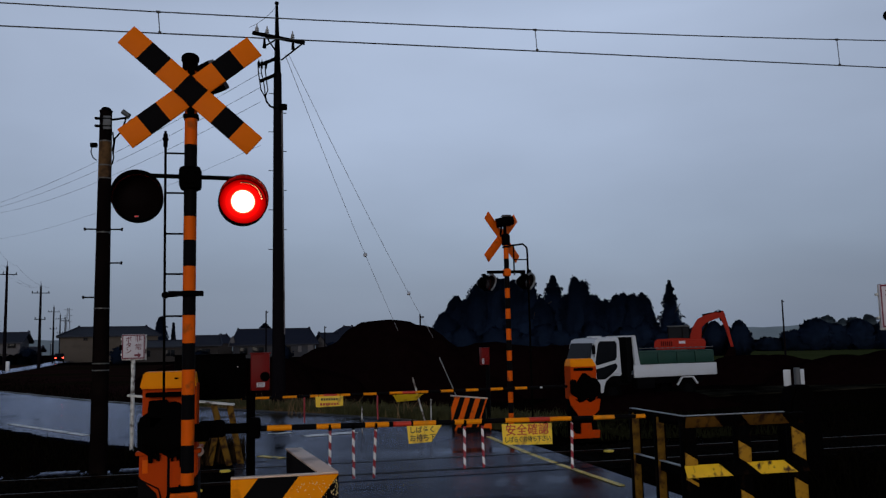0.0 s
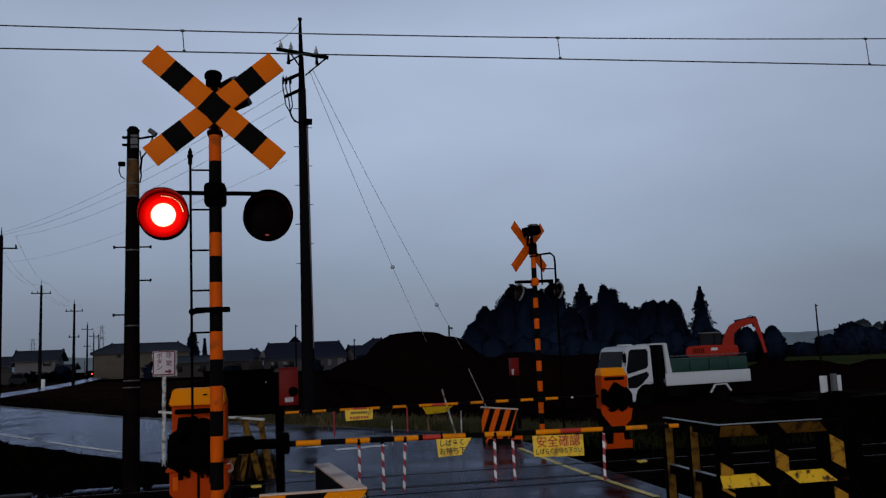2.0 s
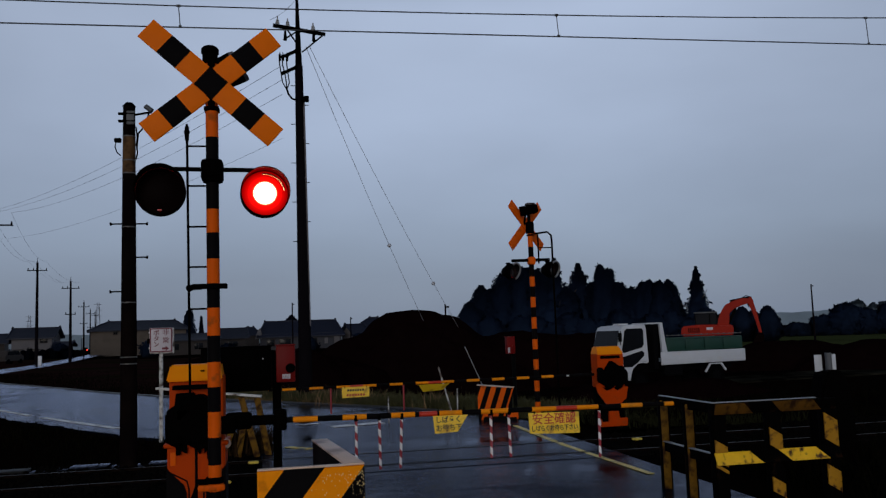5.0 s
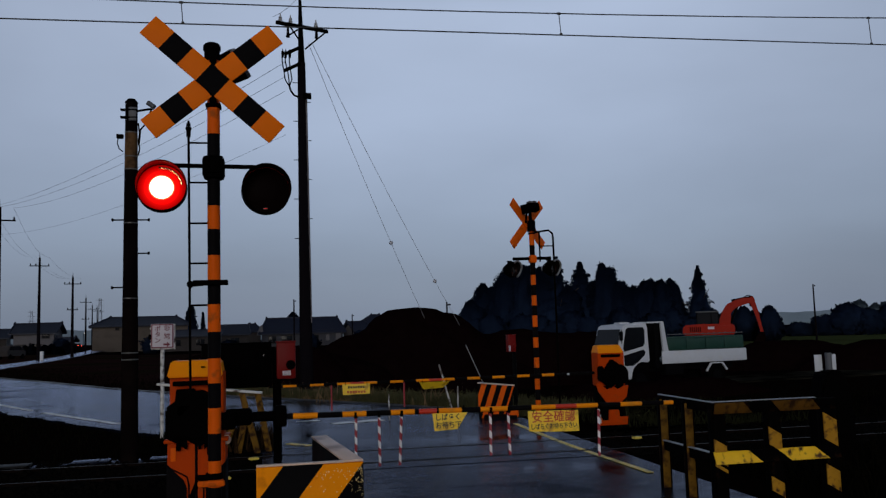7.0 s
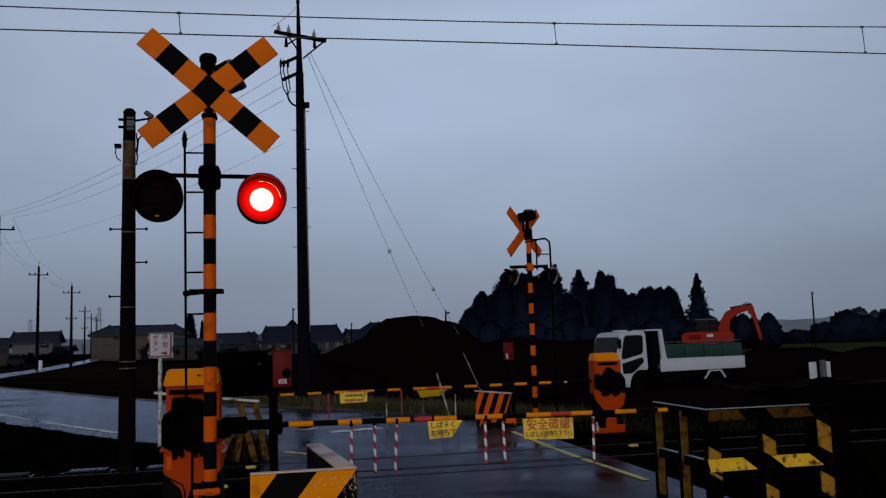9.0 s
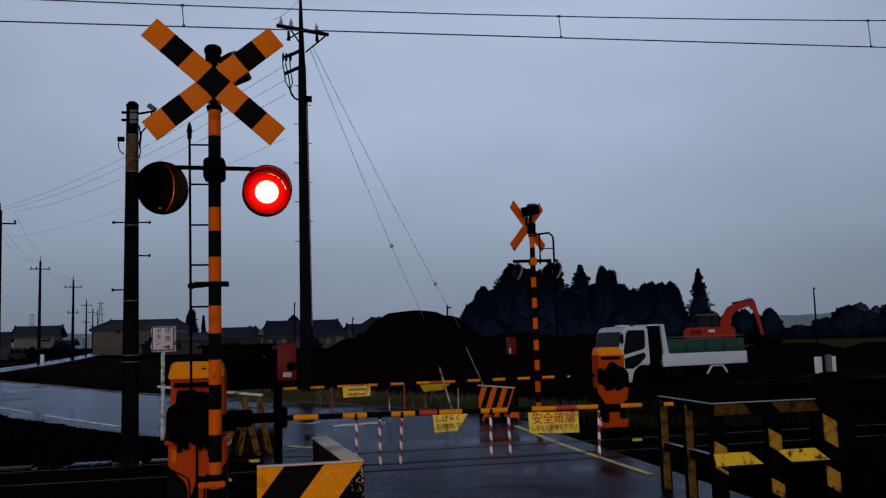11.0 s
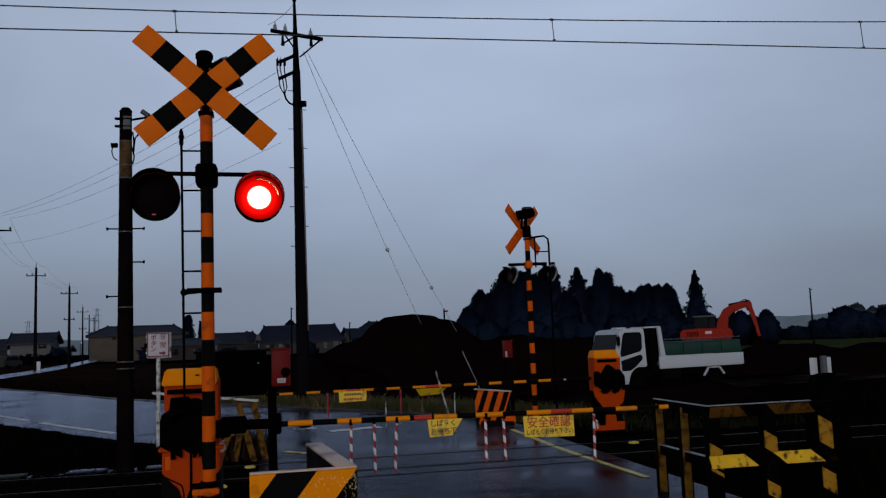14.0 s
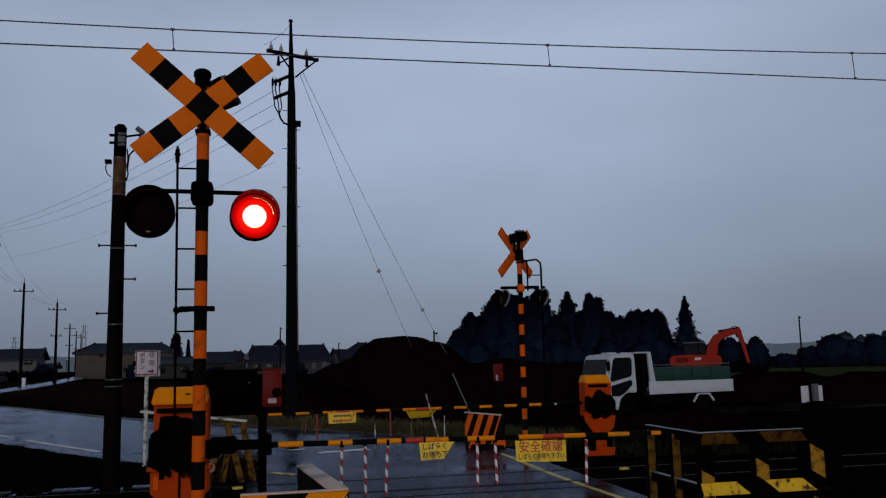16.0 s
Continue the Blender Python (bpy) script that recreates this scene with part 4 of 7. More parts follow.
def gate_body(th, side=1):
    """Cabinet, hood and arm drive, standing on its foot. Front to -y, arm to +x."""
    bm = B()
    # lower cabinet, its sides drawn in at the top
    prism(bm, [(-0.2, 0), (0.2, 0), (0.215, 0.1), (0.215, 0.82), (-0.215, 0.82), (-0.215, 0.1)], -0.17, 0.17)
    bmesh.ops.bevel(bm, geom=bm.edges[:], offset=0.012, segments=2, affect="EDGES")
    part("cabinet", bm, M["cabinet"], th)
    for sx in (-1, 1):
        if sx < 0 < side:
            bm = B()
            box(bm, (sx * 0.17, -0.174, 0.73), (0.04, 0.008, 0.1), 0.003)
            part("door_panel", bm, M["orange"], th)
        bm = B()
        prism(bm, [(sx * 0.219, 0.66), (sx * 0.09, 0.53), (sx * 0.07, 0.47), (sx * 0.07, 0.16), (sx * 0.12, 0.13), (sx * 0.219, 0.13)], -0.178, 0.172)
        bmesh.ops.recalc_face_normals(bm, faces=bm.faces[:])
        part("corner_panel", bm, M["black"], th, "black painted corner panel")
        bm = B()
        line(bm, [(sx * 0.214, -0.177, 0.64), (sx * 0.07, -0.177, 0.56), (sx * 0.055, -0.177, 0.5), (sx * 0.055, -0.177, 0.1)], 0.006, 6)
        part("door_seam", bm, M["black"], th)
    bm = B()
    rod(bm, (0.0, -0.176, 0.2), (0.0, -0.176, 0.83), 0.01, n=8)
    part("door_seam", bm, M["black"], th)
    bm = B()
    box(bm, (0, 0, 0.83), (0.48, 0.39, 0.03), 0.008)
    part("ledge", bm, M["cabinet"], th)
    bm = B()
    box(bm, (0, 0.02, 1.09), (0.41, 0.28, 0.52), 0.015)
    part("drive_case", bm, M["cabinet"], th)
    bm = B()
    a = [(-0.22, -0.2, 1.315), (0.2, -0.2, 1.315), (0.2, 0.18, 1.315), (-0.22, 0.18, 1.315), (-0.2, -0.1, 1.44), (0.18, -0.1, 1.44), (0.18, 0.16, 1.44), (-0.2, 0.16, 1.44)]
    v = [bm.verts.new(p) for p in a]
    for q in ((0, 1, 5, 4), (1, 2, 6, 5), (2, 3, 7, 6), (3, 0, 4, 7), (4, 5, 6, 7), (3, 2, 1, 0)):
        bm.faces.new([v[i] for i in q])
    bmesh.ops.recalc_face_normals(bm, faces=bm.faces[:])
    bmesh.ops.bevel(bm, geom=bm.edges[:], offset=0.012, segments=2, affect="EDGES")
    hood = part("hood", bm, M["amber"], th, "sloping amber hood")
    bm = B()
    box(bm, (0.05, -0.165, 1.39), (0.03, 0.012, 0.012), 0.003)
    part("latch", bm, M["iron"], hood)
    bm = B()
    box(bm, (-0.02, -0.2, 1.27), (0.3, 0.08, 0.035), 0.008)
    part("hinge_bar", bm, M["iron"], th)
    # drive, weights and arm root
    bm = B()
    rod(bm, (0.01 * side, -0.12, 0.98), (0.01 * side, -0.3, 0.98), 0.12, n=28)
    rod(bm, (0.03 * side, -0.12, 1.13), (0.03 * side, -0.28, 1.13), 0.082, n=24)
    box(bm, (-0.07 * side, -0.2, 0.94), (0.25, 0.14, 0.2), 0.03)
    box(bm, (-0.08 * side, -0.2, 1.06), (0.16, 0.12, 0.14), 0.03)
    box(bm, (0.14 * side, -0.2, 0.97), (0.32, 0.12, 0.13), 0.02)
    prism(bm, [(-0.208 * side, 1.1), (-0.15 * side, 1.14), (-0.14 * side, 1.225), (-0.02 * side, 1.23), (0.12 * side, 1.06), (0.16 * side, 0.86), (0.03 * side, 0.79), (-0.09 * side, 0.86), (-0.15 * side, 0.93), (-0.208 * side, 1.01)], -0.26, -0.16)
    bmesh.ops.recalc_face_normals(bm, faces=bm.faces[:])
    rod(bm, (-0.13 * side, -0.2, 0.76), (-0.13 * side, -0.2, 0.9), 0.018, n=10)
    rod(bm, (0.1 * side, -0.2, 0.72), (0.1 * side, -0.2, 0.9), 0.018, n=10)
    part("arm_drive", bm, M["iron"], th, "black cast iron arm drive")
    # black apron that hangs in points over the cabinet's upper edge
    for pts in ([(-0.226, 1.07), (-0.09, 1.07), (-0.09, 0.782), (-0.226, 0.862)], [(-0.088, 0.9), (-0.064, 0.9), (-0.064, 0.77), (-0.088, 0.776)],
                [(0.012, 0.9), (0.04, 0.9), (0.037, 0.764), (0.018, 0.764)], [(0.058, 0.9), (0.1, 0.9), (0.1, 0.798), (0.062, 0.763)]):
        bm = B()
        prism(bm, pts, -0.206, -0.19)
        bmesh.ops.recalc_face_normals(bm, faces=bm.faces[:])
        part("apron", bm, M["iron"], th, "black hanging apron piece")


def near_gate():
    th = thing("crossing_gate", "orange gate machine with its striped arm lowered across the road", "crossing gate", (-0.645, 7.1, 0), 0, "crossing gates")
    gate_body(th)
    y = -0.15
    z0, z1 = 0.985, 0.945
    za = lambda x: z0 + (z1 - z0) * (x / 3.95)
    bm = B()
    rod(bm, (0.1, y, 0.99), (0.68, y, 0.985), 0.04, n=18)
    box(bm, (0.32, y, 0.99), (0.2, 0.1, 0.13), 0.02)
    box(bm, (0.64, y, 0.985), (0.1, 0.11, 0.16), 0.02)
    rod(bm, (0.66, y, 0.9), (0.66, y, 1.06), 0.02)
    part("arm_root", bm, M["iron"], th)
    bm = B()
    rod(bm, (0.205, -0.06, 0.8), (0.225, -0.11, 0.82), 0.036, n=18)
    part("end_reflector", bm, M["palepink"], th, "small pale round reflector")
    bm = B()
    rod(bm, (0.66, y, za(0.66)), (3.967, y, za(3.967)), 0.0235, 0.018, n=18)
    edges = [0.738, 0.93, 1.126, 1.318, 1.516, 1.71, 1.746, 1.893, 1.911, 2.1, 2.26, 2.496, 2.697, 2.907, 3.09, 3.281, 3.485, 3.678, 3.878]
    bands(bm, (1, 0, 0), edges, lambda k: 2 if k in (7, 14) else 0 if k % 2 else 1)
    part("arm", bm, [M["amber"], M["black"], M["reddisc"]], th, "orange, black and red banded arm")
    me = [rod_mesh(0.36), rod_mesh(0.4)]
    for i, (wx, sw, long) in enumerate(((0.59, 1, 0), (0.776, 0, 1), (0.958, 3, 1), (1.70, 1, 0), (1.852, -1, 0), (2.645, 2, 1))):
        ob = new("hanging_rod", me[long])
        ob.parent = th
        x = wx + 0.645
        ob.matrix_basis = pose(x, y, za(x) - 0.02, 0, sw, 9 * i - 20)
        bm = B()
        box(bm, (0, 0, 0.01), (0.024, 0.05, 0.05), 0.006)
        part("rod_clip", bm, M["iron"], ob)
    banner(th, [(-0.15, 0.08), (0.165, 0.085), (0.055, -0.077), (-0.135, -0.085)], pose(1.36 + 0.645, y - 0.012, 0.89, -4, 0, 0),
           [("しばらく", 0.058, "inkdark", -0.02, 0.02, 0.95), ("お待ち下", 0.058, "inkdark", -0.018, -0.044, 0.95)], "yellow vinyl banner with a drooping corner and dark lettering")
    banner(th, [(-0.22, 0.085), (0.22, 0.075), (0.218, -0.098), (0.0, -0.094), (-0.216, -0.082)], pose(2.24 + 0.645, y - 0.012, 0.845, -4, 0, 0),
           [("安全確認", 0.098, "inkred", 0.0, 0.025, 0.98), ("しばらくお待ち下さい", 0.05, "inkdark", 0.0, -0.05, 0.82)], "yellow vinyl banner with red and dark lettering")


def far_body(th):
    """Back of the gate machine: hood, black works, shield-shaped cover and foot. Arm to -x."""
    def plate(name, outline, y0, y1, m, bev=0.008, label="", parent=th):
        bm = B()
        prism(bm, outline, y0, y1)
        bmesh.ops.bevel(bm, geom=bm.edges[:], offset=bev, segments=2, affect="EDGES")
        return part(name, bm, M[m], parent, label)
    bm = B()
    a = [(-0.24, -0.2, 1.2), (0.22, -0.2, 1.2), (0.22, 0.14, 1.2), (-0.24, 0.14, 1.2), (-0.21, -0.08, 1.33), (0.19, -0.08, 1.33), (0.19, 0.11, 1.33), (-0.21, 0.11, 1.33)]
    v = [bm.verts.new(p) for p in a]
    for q in ((0, 1, 5, 4), (1, 2, 6, 5), (2, 3, 7, 6), (3, 0, 4, 7), (4, 5, 6, 7), (3, 2, 1, 0)):
        bm.faces.new([v[i] for i in q])
    bmesh.ops.recalc_face_normals(bm, faces=bm.faces[:])
    bmesh.ops.bevel(bm, geom=bm.edges[:], offset=0.012, segments=2, affect="EDGES")
    hood = part("hood", bm, M["amber"], th, "sloping amber hood")
    plate("drive_case", [(-0.24, 0.66), (0.22, 0.66), (0.22, 1.21), (-0.24, 1.21)], -0.18, 0.12, "cabinet", 0.012)
    bm = B()
    box(bm, (-0.02, -0.19, 1.155), (0.34, 0.04, 0.05), 0.012)
    part("hinge_bar", bm, M["iron"], hood)
    plate("drive_cover", [(-0.26, 0.97), (-0.21, 1.0), (-0.16, 0.92), (-0.09, 1.02), (-0.03, 1.1), (0.04, 1.05), (0.1, 1.0), (0.16, 1.01), (0.24, 0.9), (0.24, 0.74), (0.17, 0.71), (0.1, 0.63), (0.02, 0.7), (-0.08, 0.62), (-0.16, 0.7), (-0.26, 0.76)], -0.3, -0.16, "iron", 0.012, "black jagged rubber cover over the works")
    bm = B()
    rod(bm, (-0.03, -0.26, 0.86), (-0.03, -0.33, 0.86), 0.1, n=24)
    rod(bm, (0.1, -0.26, 0.8), (0.1, -0.31, 0.8), 0.06, n=20)
    part("arm_drive", bm, M["iron"], th)
    plate("lower_case", [(-0.22, 0.0), (0.2, 0.0), (0.2, 0.68), (-0.22, 0.68)], -0.16, 0.12, "iron", 0.01)
    plate("shield", [(-0.3, 0.73), (-0.22, 0.69), (-0.1, 0.6), (0.0, 0.66), (0.08, 0.6), (0.2, 0.66), (0.27, 0.66), (0.23, 0.47), (0.09, 0.35), (-0.1, 0.355), (-0.26, 0.57)], -0.2, -0.165, "cabinet", 0.006, "orange shield-shaped cover plate")
    plate("foot", [(-0.09, 0.27), (0.08, 0.265), (0.09, 0.15), (0.235, 0.15), (0.22, 0.02), (-0.29, 0.02), (-0.27, 0.21), (-0.2, 0.1), (-0.1, 0.1)], -0.21, -0.165, "cabinet", 0.006, "orange foot plate")
    plate("foot_rim", [(-0.28, 0.21), (-0.25, 0.2), (-0.24, 0.06), (-0.27, 0.06)], -0.22, -0.205, "dirtywhite", 0.003)


def far_gate():
    th = thing("crossing_gate", "orange gate machine beyond the track with its striped arm lowered", "crossing gate", (5.42, 13.7, -0.02), 0, "crossing gates")
    far_body(th)
    y = 0.02
    za = lambda x: 0.873 + 0.0036 * x
    bm = B()
    rod(bm, (-0.2, y, za(-0.2)), (-5.6, y, za(-5.6)), 0.025, 0.019, n=14)
    w = 0.2112
    bands(bm, (1, 0, 0), [-0.95 - w * i for i in range(23, -1, -1)], lambda k: {8: 2, 14: 2, 24: 1}.get(k, (k + 1) % 2))
    part("arm", bm, [M["amber"], M["black"], M["reddisc"]], th, "orange, black and red banded arm")
    bm = B()
    box(bm, (-0.708, y - 0.03, za(-0.708)), (0.04, 0.03, 0.03), 0.006)
    part("arm_clip", bm, M["white"], th, "small white clip on the arm")
    for x in (-4.63, -3.47):
        bm = B()
        rod(bm, (0, 0, 0), (0, 0, -0.41), 0.014, n=10)
        part("hanging_rod", bm, M["rodred"], th, at=pose(x, y, za(x)))
    b = banner(th, [(-0.22, 0.085), (0.22, 0.085), (0.215, -0.075), (-0.212, -0.085)], pose(-4.24, y - 0.03, 0.765, 0, 0, 0), [], "yellow vinyl banner with faded lettering")
    for z, w2, m in ((0.035, 0.28, "inkdark"), (-0.04, 0.31, "inkred")):
        for k in range(7):
            bm = B()
            box(bm, (0, 0, 0), (w2 / 10, 0.002, 0.035))
            part("lettering", bm, M[m], b, at=pose((k - 3) * w2 / 7.2, -0.004, z))
    banner(th, [(-0.248, 0.09), (0.248, 0.09), (0.15, -0.045), (-0.165, -0.07)], pose(-2.99, y - 0.05, 0.77, 42, 0, 0), [], "yellow vinyl banner folded under at one corner")


near_gate()
far_gate()


# ---------------------------------------------------------------- guards and small posts by the crossing
def diagonal(bm, normal, step, start=0.0, flip=0):
    ds = [f.calc_center_median().dot(Vector(normal).normalized()) for f in bm.faces]
    cuts = [start + step * i for i in range(-30, 40)]
    lo, hi = min(v.co.dot(Vector(normal).normalized()) for v in bm.verts), max(v.co.dot(Vector(normal).normalized()) for v in bm.verts)
    use = [c for c in cuts if lo < c < hi]
    base = sum(c <= lo for c in cuts)
    bands(bm, normal, use, lambda k: (k + base + flip) % 2)


def corner_guard():
    th = thing("corner_guard", "steel corner guard with orange and black stripes and pale top", "guard", (0.42, 4.56, 0))
    bm = B()
    box(bm, (-0.275, 0.015, 0.465), (0.55, 0.03, 0.95), 0.004)
    diagonal(bm, (0.788, 0, -0.616), 0.163, -0.905)
    part("front_plate", bm, [M["guardamber"], M["black"]], th)
    turn = Matrix.Rotation(radians(6.2), 4, "Z")
    bm = B()
    box(bm, (-0.012, 0.61, 0.47), (0.02, 1.15, 0.93), 0.004)
    diagonal(bm, (0, 0.77, -0.64), 0.17, 0.03)
    part("side_plate", bm, [M["amber"], M["black"]], th, at=turn)
    bm = B()
    box(bm, (-0.092, 0.61, 0.47), (0.012, 1.13, 0.93), 0.003)
    part("inner_plate", bm, M["black"], th, at=turn)
    bm = B()
    box(bm, (-0.05, 0.6, 0.948), (0.104, 1.18, 0.012), 0.003)
    part("top_plate", bm, M["palepink"], th, "faded pale top plate", at=turn)
    bm = B()
    box(bm, (-0.325, 0.018, 0.946), (0.45, 0.042, 0.009), 0.003)
    part("top_edge", bm, M["palepink"], th)
    rnd = random.Random(21)
    bm = B()
    for k in range(110):
        # thick along the corner, thinner over the stripe beside it
        x = -abs(rnd.gauss(0, 0.028)) - 0.004 if k % 2 else -rnd.triangular(0.03, 0.3, 0.09)
        z = 0.915 - abs(rnd.gauss(0.03, 0.06))
        if x > -0.4:
            bmesh.ops.create_icosphere(bm, subdivisions=1, radius=rnd.uniform(0.0009, 0.0031), matrix=Matrix.Translation((x, -0.001, z)) @ Matrix.Diagonal((1, 0.7, rnd.uniform(1, 1.9), 1)))
    tagged(part("water_drops", bm, M["drop"], th, "beads of rain on the plate"), kind="stuff")


corner_guard()


def frame_guard():
    """Angle-steel guard frame with broad stripes, at the road's other edge."""
    th = thing("road_barrier", "rusty steel guard frame in worn yellow and black stripes", "guard", (3.74, 6.97, 0))
    def bar(name, c, s, nrm, step, start, flip=0, m=("worn", "wornblack"), tip=0.0):
        bm = B()
        box(bm, (0, 0, 0), s, 0.004)
        diagonal(bm, nrm, step, start, flip)
        part(name, bm, [M[m[0]], M[m[1]]], th, at=Matrix.Translation(c) @ Matrix.Rotation(radians(tip), 4, "X"))
    # long side across, two rails, their stripes cut on the slant
    def rail(name, z, x0, x1, h, edges, mats, tip):
        bm = B()
        box(bm, (0, 0, 0), (x1 - x0, 0.012, h), 0.004)
        bands(bm, (0.72, 0, 0.69), [0.72 * (x - (x0 + x1) / 2) for x in edges], lambda k: k % 2)
        part(name, bm, [M[q] for q in mats], th, at=Matrix.Translation(((x0 + x1) / 2, -0.015, z)) @ Matrix.Rotation(radians(tip), 4, "X"))
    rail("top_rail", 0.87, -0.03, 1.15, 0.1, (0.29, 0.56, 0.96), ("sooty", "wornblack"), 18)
    rail("middle_rail", 0.445, -0.05, 1.16, 0.115, (0.335, 0.61, 0.985), ("worn", "wornblack"), -26)
    # yellow stretches of each post, in heights
    for x, w, spans in ((0.022, 0.115, (0.34, 0.37, 0.40, 0.575)), (0.552, 0.12, (0.1, 0.225, 0.5, 0.655)), (1.1, 0.13, (0.12, 0.3, 0.52, 0.755))):
        bm = B()
        box(bm, (0, 0, 0), (w, 0.02, 0.92), 0.004)
        bands(bm, (0.5, 0, 0.86), [0.86 * (z - 0.46) for z in spans], lambda k: 0 if k % 2 else 1)
        part("post", bm, [M["wornpost"], M["wornblack"]], th, at=Matrix.Translation((x, 0.012, 0.46)))
        bm = B()
        box(bm, (0, 0, 0), (0.012, 0.07, 0.92), 0.003)
        part("post_flange", bm, M["wornblack"], th, at=Matrix.Translation((x - w / 2 - 0.008, 0.045, 0.46)))
    # side that runs along the road
    for z, nm in ((0.875, "side_top_rail"), (0.43, "side_middle_rail")):
        bar(nm, (-0.02, 0.56, z), (0.012, 1.1, 0.09), (0, 0.7, 0.55), 0.19, 0.1, m=("wornblack", "wornblack"))
    for y in (0.55, 1.08):
        bar("side_post", (0.0, y, 0.45), (0.1, 0.06, 0.9), (0.1, 0.0, 0.7), 0.4, 0.1, m=("wornblack", "wornblack"))
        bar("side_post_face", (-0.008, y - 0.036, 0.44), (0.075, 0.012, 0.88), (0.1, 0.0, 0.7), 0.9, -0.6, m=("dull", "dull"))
    bm = B()
    box(bm, (0.47, 0.0, 0.928), (0.98, 0.032, 0.008), 0.002)
    box(bm, (-0.02, 0.56, 0.923), (0.035, 1.1, 0.008), 0.002)
    box(bm, (-0.02, 0.56, 0.48), (0.04, 1.1, 0.008), 0.002)
    part("top_edge", bm, M["galv"], th, "bare wet steel edge")


frame_guard()


def lean_guard():
    """Guard with splayed boards under a tilted rail."""
    th = thing("guard_rail", "worn yellow guard with splayed boards and a pale top rail", "guard", (-0.52, 12.4, 0), -8)
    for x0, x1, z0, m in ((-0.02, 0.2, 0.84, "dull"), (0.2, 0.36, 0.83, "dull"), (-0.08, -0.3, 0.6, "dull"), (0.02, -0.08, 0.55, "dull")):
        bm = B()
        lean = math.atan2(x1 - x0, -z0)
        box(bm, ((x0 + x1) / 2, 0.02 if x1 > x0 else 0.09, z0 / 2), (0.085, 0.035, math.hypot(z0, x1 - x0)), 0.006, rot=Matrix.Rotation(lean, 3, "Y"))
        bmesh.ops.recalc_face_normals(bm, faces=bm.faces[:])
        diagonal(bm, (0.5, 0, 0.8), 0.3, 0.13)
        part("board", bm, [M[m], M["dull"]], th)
    bm = B()
    box(bm, (-0.457, 0, 0.917), (1.46, 0.09, 0.03), 0.004, rot=Matrix.Rotation(radians(6.5), 3, "Y"))
    part("top_rail", bm, M["dirtywhite"], th)


lean_guard()


def button_box(x, y, z, label, near=True):
    th = thing("emergency_button", label, "button box", (x, y, 0), 0 if near else 10, "emergency button boxes")
    px = -0.06 if near else 0.12
    bm = B()
    rod(bm, (px, 0.08, -0.1), (px, 0.08, z + 0.12), 0.038, n=16)
    part("post", bm, M["iron"] if near else M["chassis"], th)
    bm = B()
    box(bm, (0.02, 0, z), (0.165, 0.11, 0.32), 0.012)
    case = part("case", bm, M["red"], th, "red enamelled case")
    bm = B()
    box(bm, (0.02, -0.002, z + 0.163), (0.178, 0.122, 0.012), 0.004)
    part("rain_lid", bm, M["red"], case)
    bm = B()
    rod(bm, (0.06, -0.05, z - 0.04), (0.06, -0.072, z - 0.04), 0.032, n=18)
    rod(bm, (0.06, -0.05, z - 0.04), (0.06, -0.062, z - 0.04), 0.042, n=18)
    part("push_button", bm, M["iron"] if near else M["red"], th)
    bm = B()
    if near:
        box(bm, (0.024, -0.058, z - 0.11), (0.07, 0.004, 0.04), 0.002)
    else:
        box(bm, (-0.035, -0.058, z - 0.09), (0.04, 0.004, 0.1), 0.002)
    plate = part("plate", bm, M["signwhite"], th)
    for k in range(3):
        bm = B()
        box(bm, (0.024 if near else -0.035, -0.061, z - 0.099 - 0.011 * k if near else z - 0.06 - 0.03 * k), (0.05 if near else 0.026, 0.002, 0.003 if near else 0.012))
        part("lettering", bm, M["inkdark"], plate)
    return th


near_button = button_box(0.028, 7.7, 1.4, "red emergency button box on a black post beside the gate arm")
button_box(4.33, 15.9, 1.355, "red emergency button box on a post beyond the track", False)


def equipment_case():
    """Broad black case hung on the button's post, with a bracket and cover bolts."""
    bm = B()
    box(bm, (-0.405, 0.1, 1.362), (0.6, 0.16, 0.385), 0.014)
    box(bm, (-0.405, 0.1, 1.558), (0.625, 0.19, 0.014), 0.005)
    case = part("equipment_case", bm, M["iron"], near_button, "broad black sheet-metal equipment case")
    for x, z in ((-0.175, 1.45), (-0.645, 1.45), (-0.175, 1.21), (-0.645, 1.21)):
        bm = B()
        rod(bm, (x, 0.024, z), (x, 0.012, z), 0.006, n=8)
        part("bolt", bm, M["galv"] if x > -0.2 and z > 1.4 else M["iron"], case)


equipment_case()


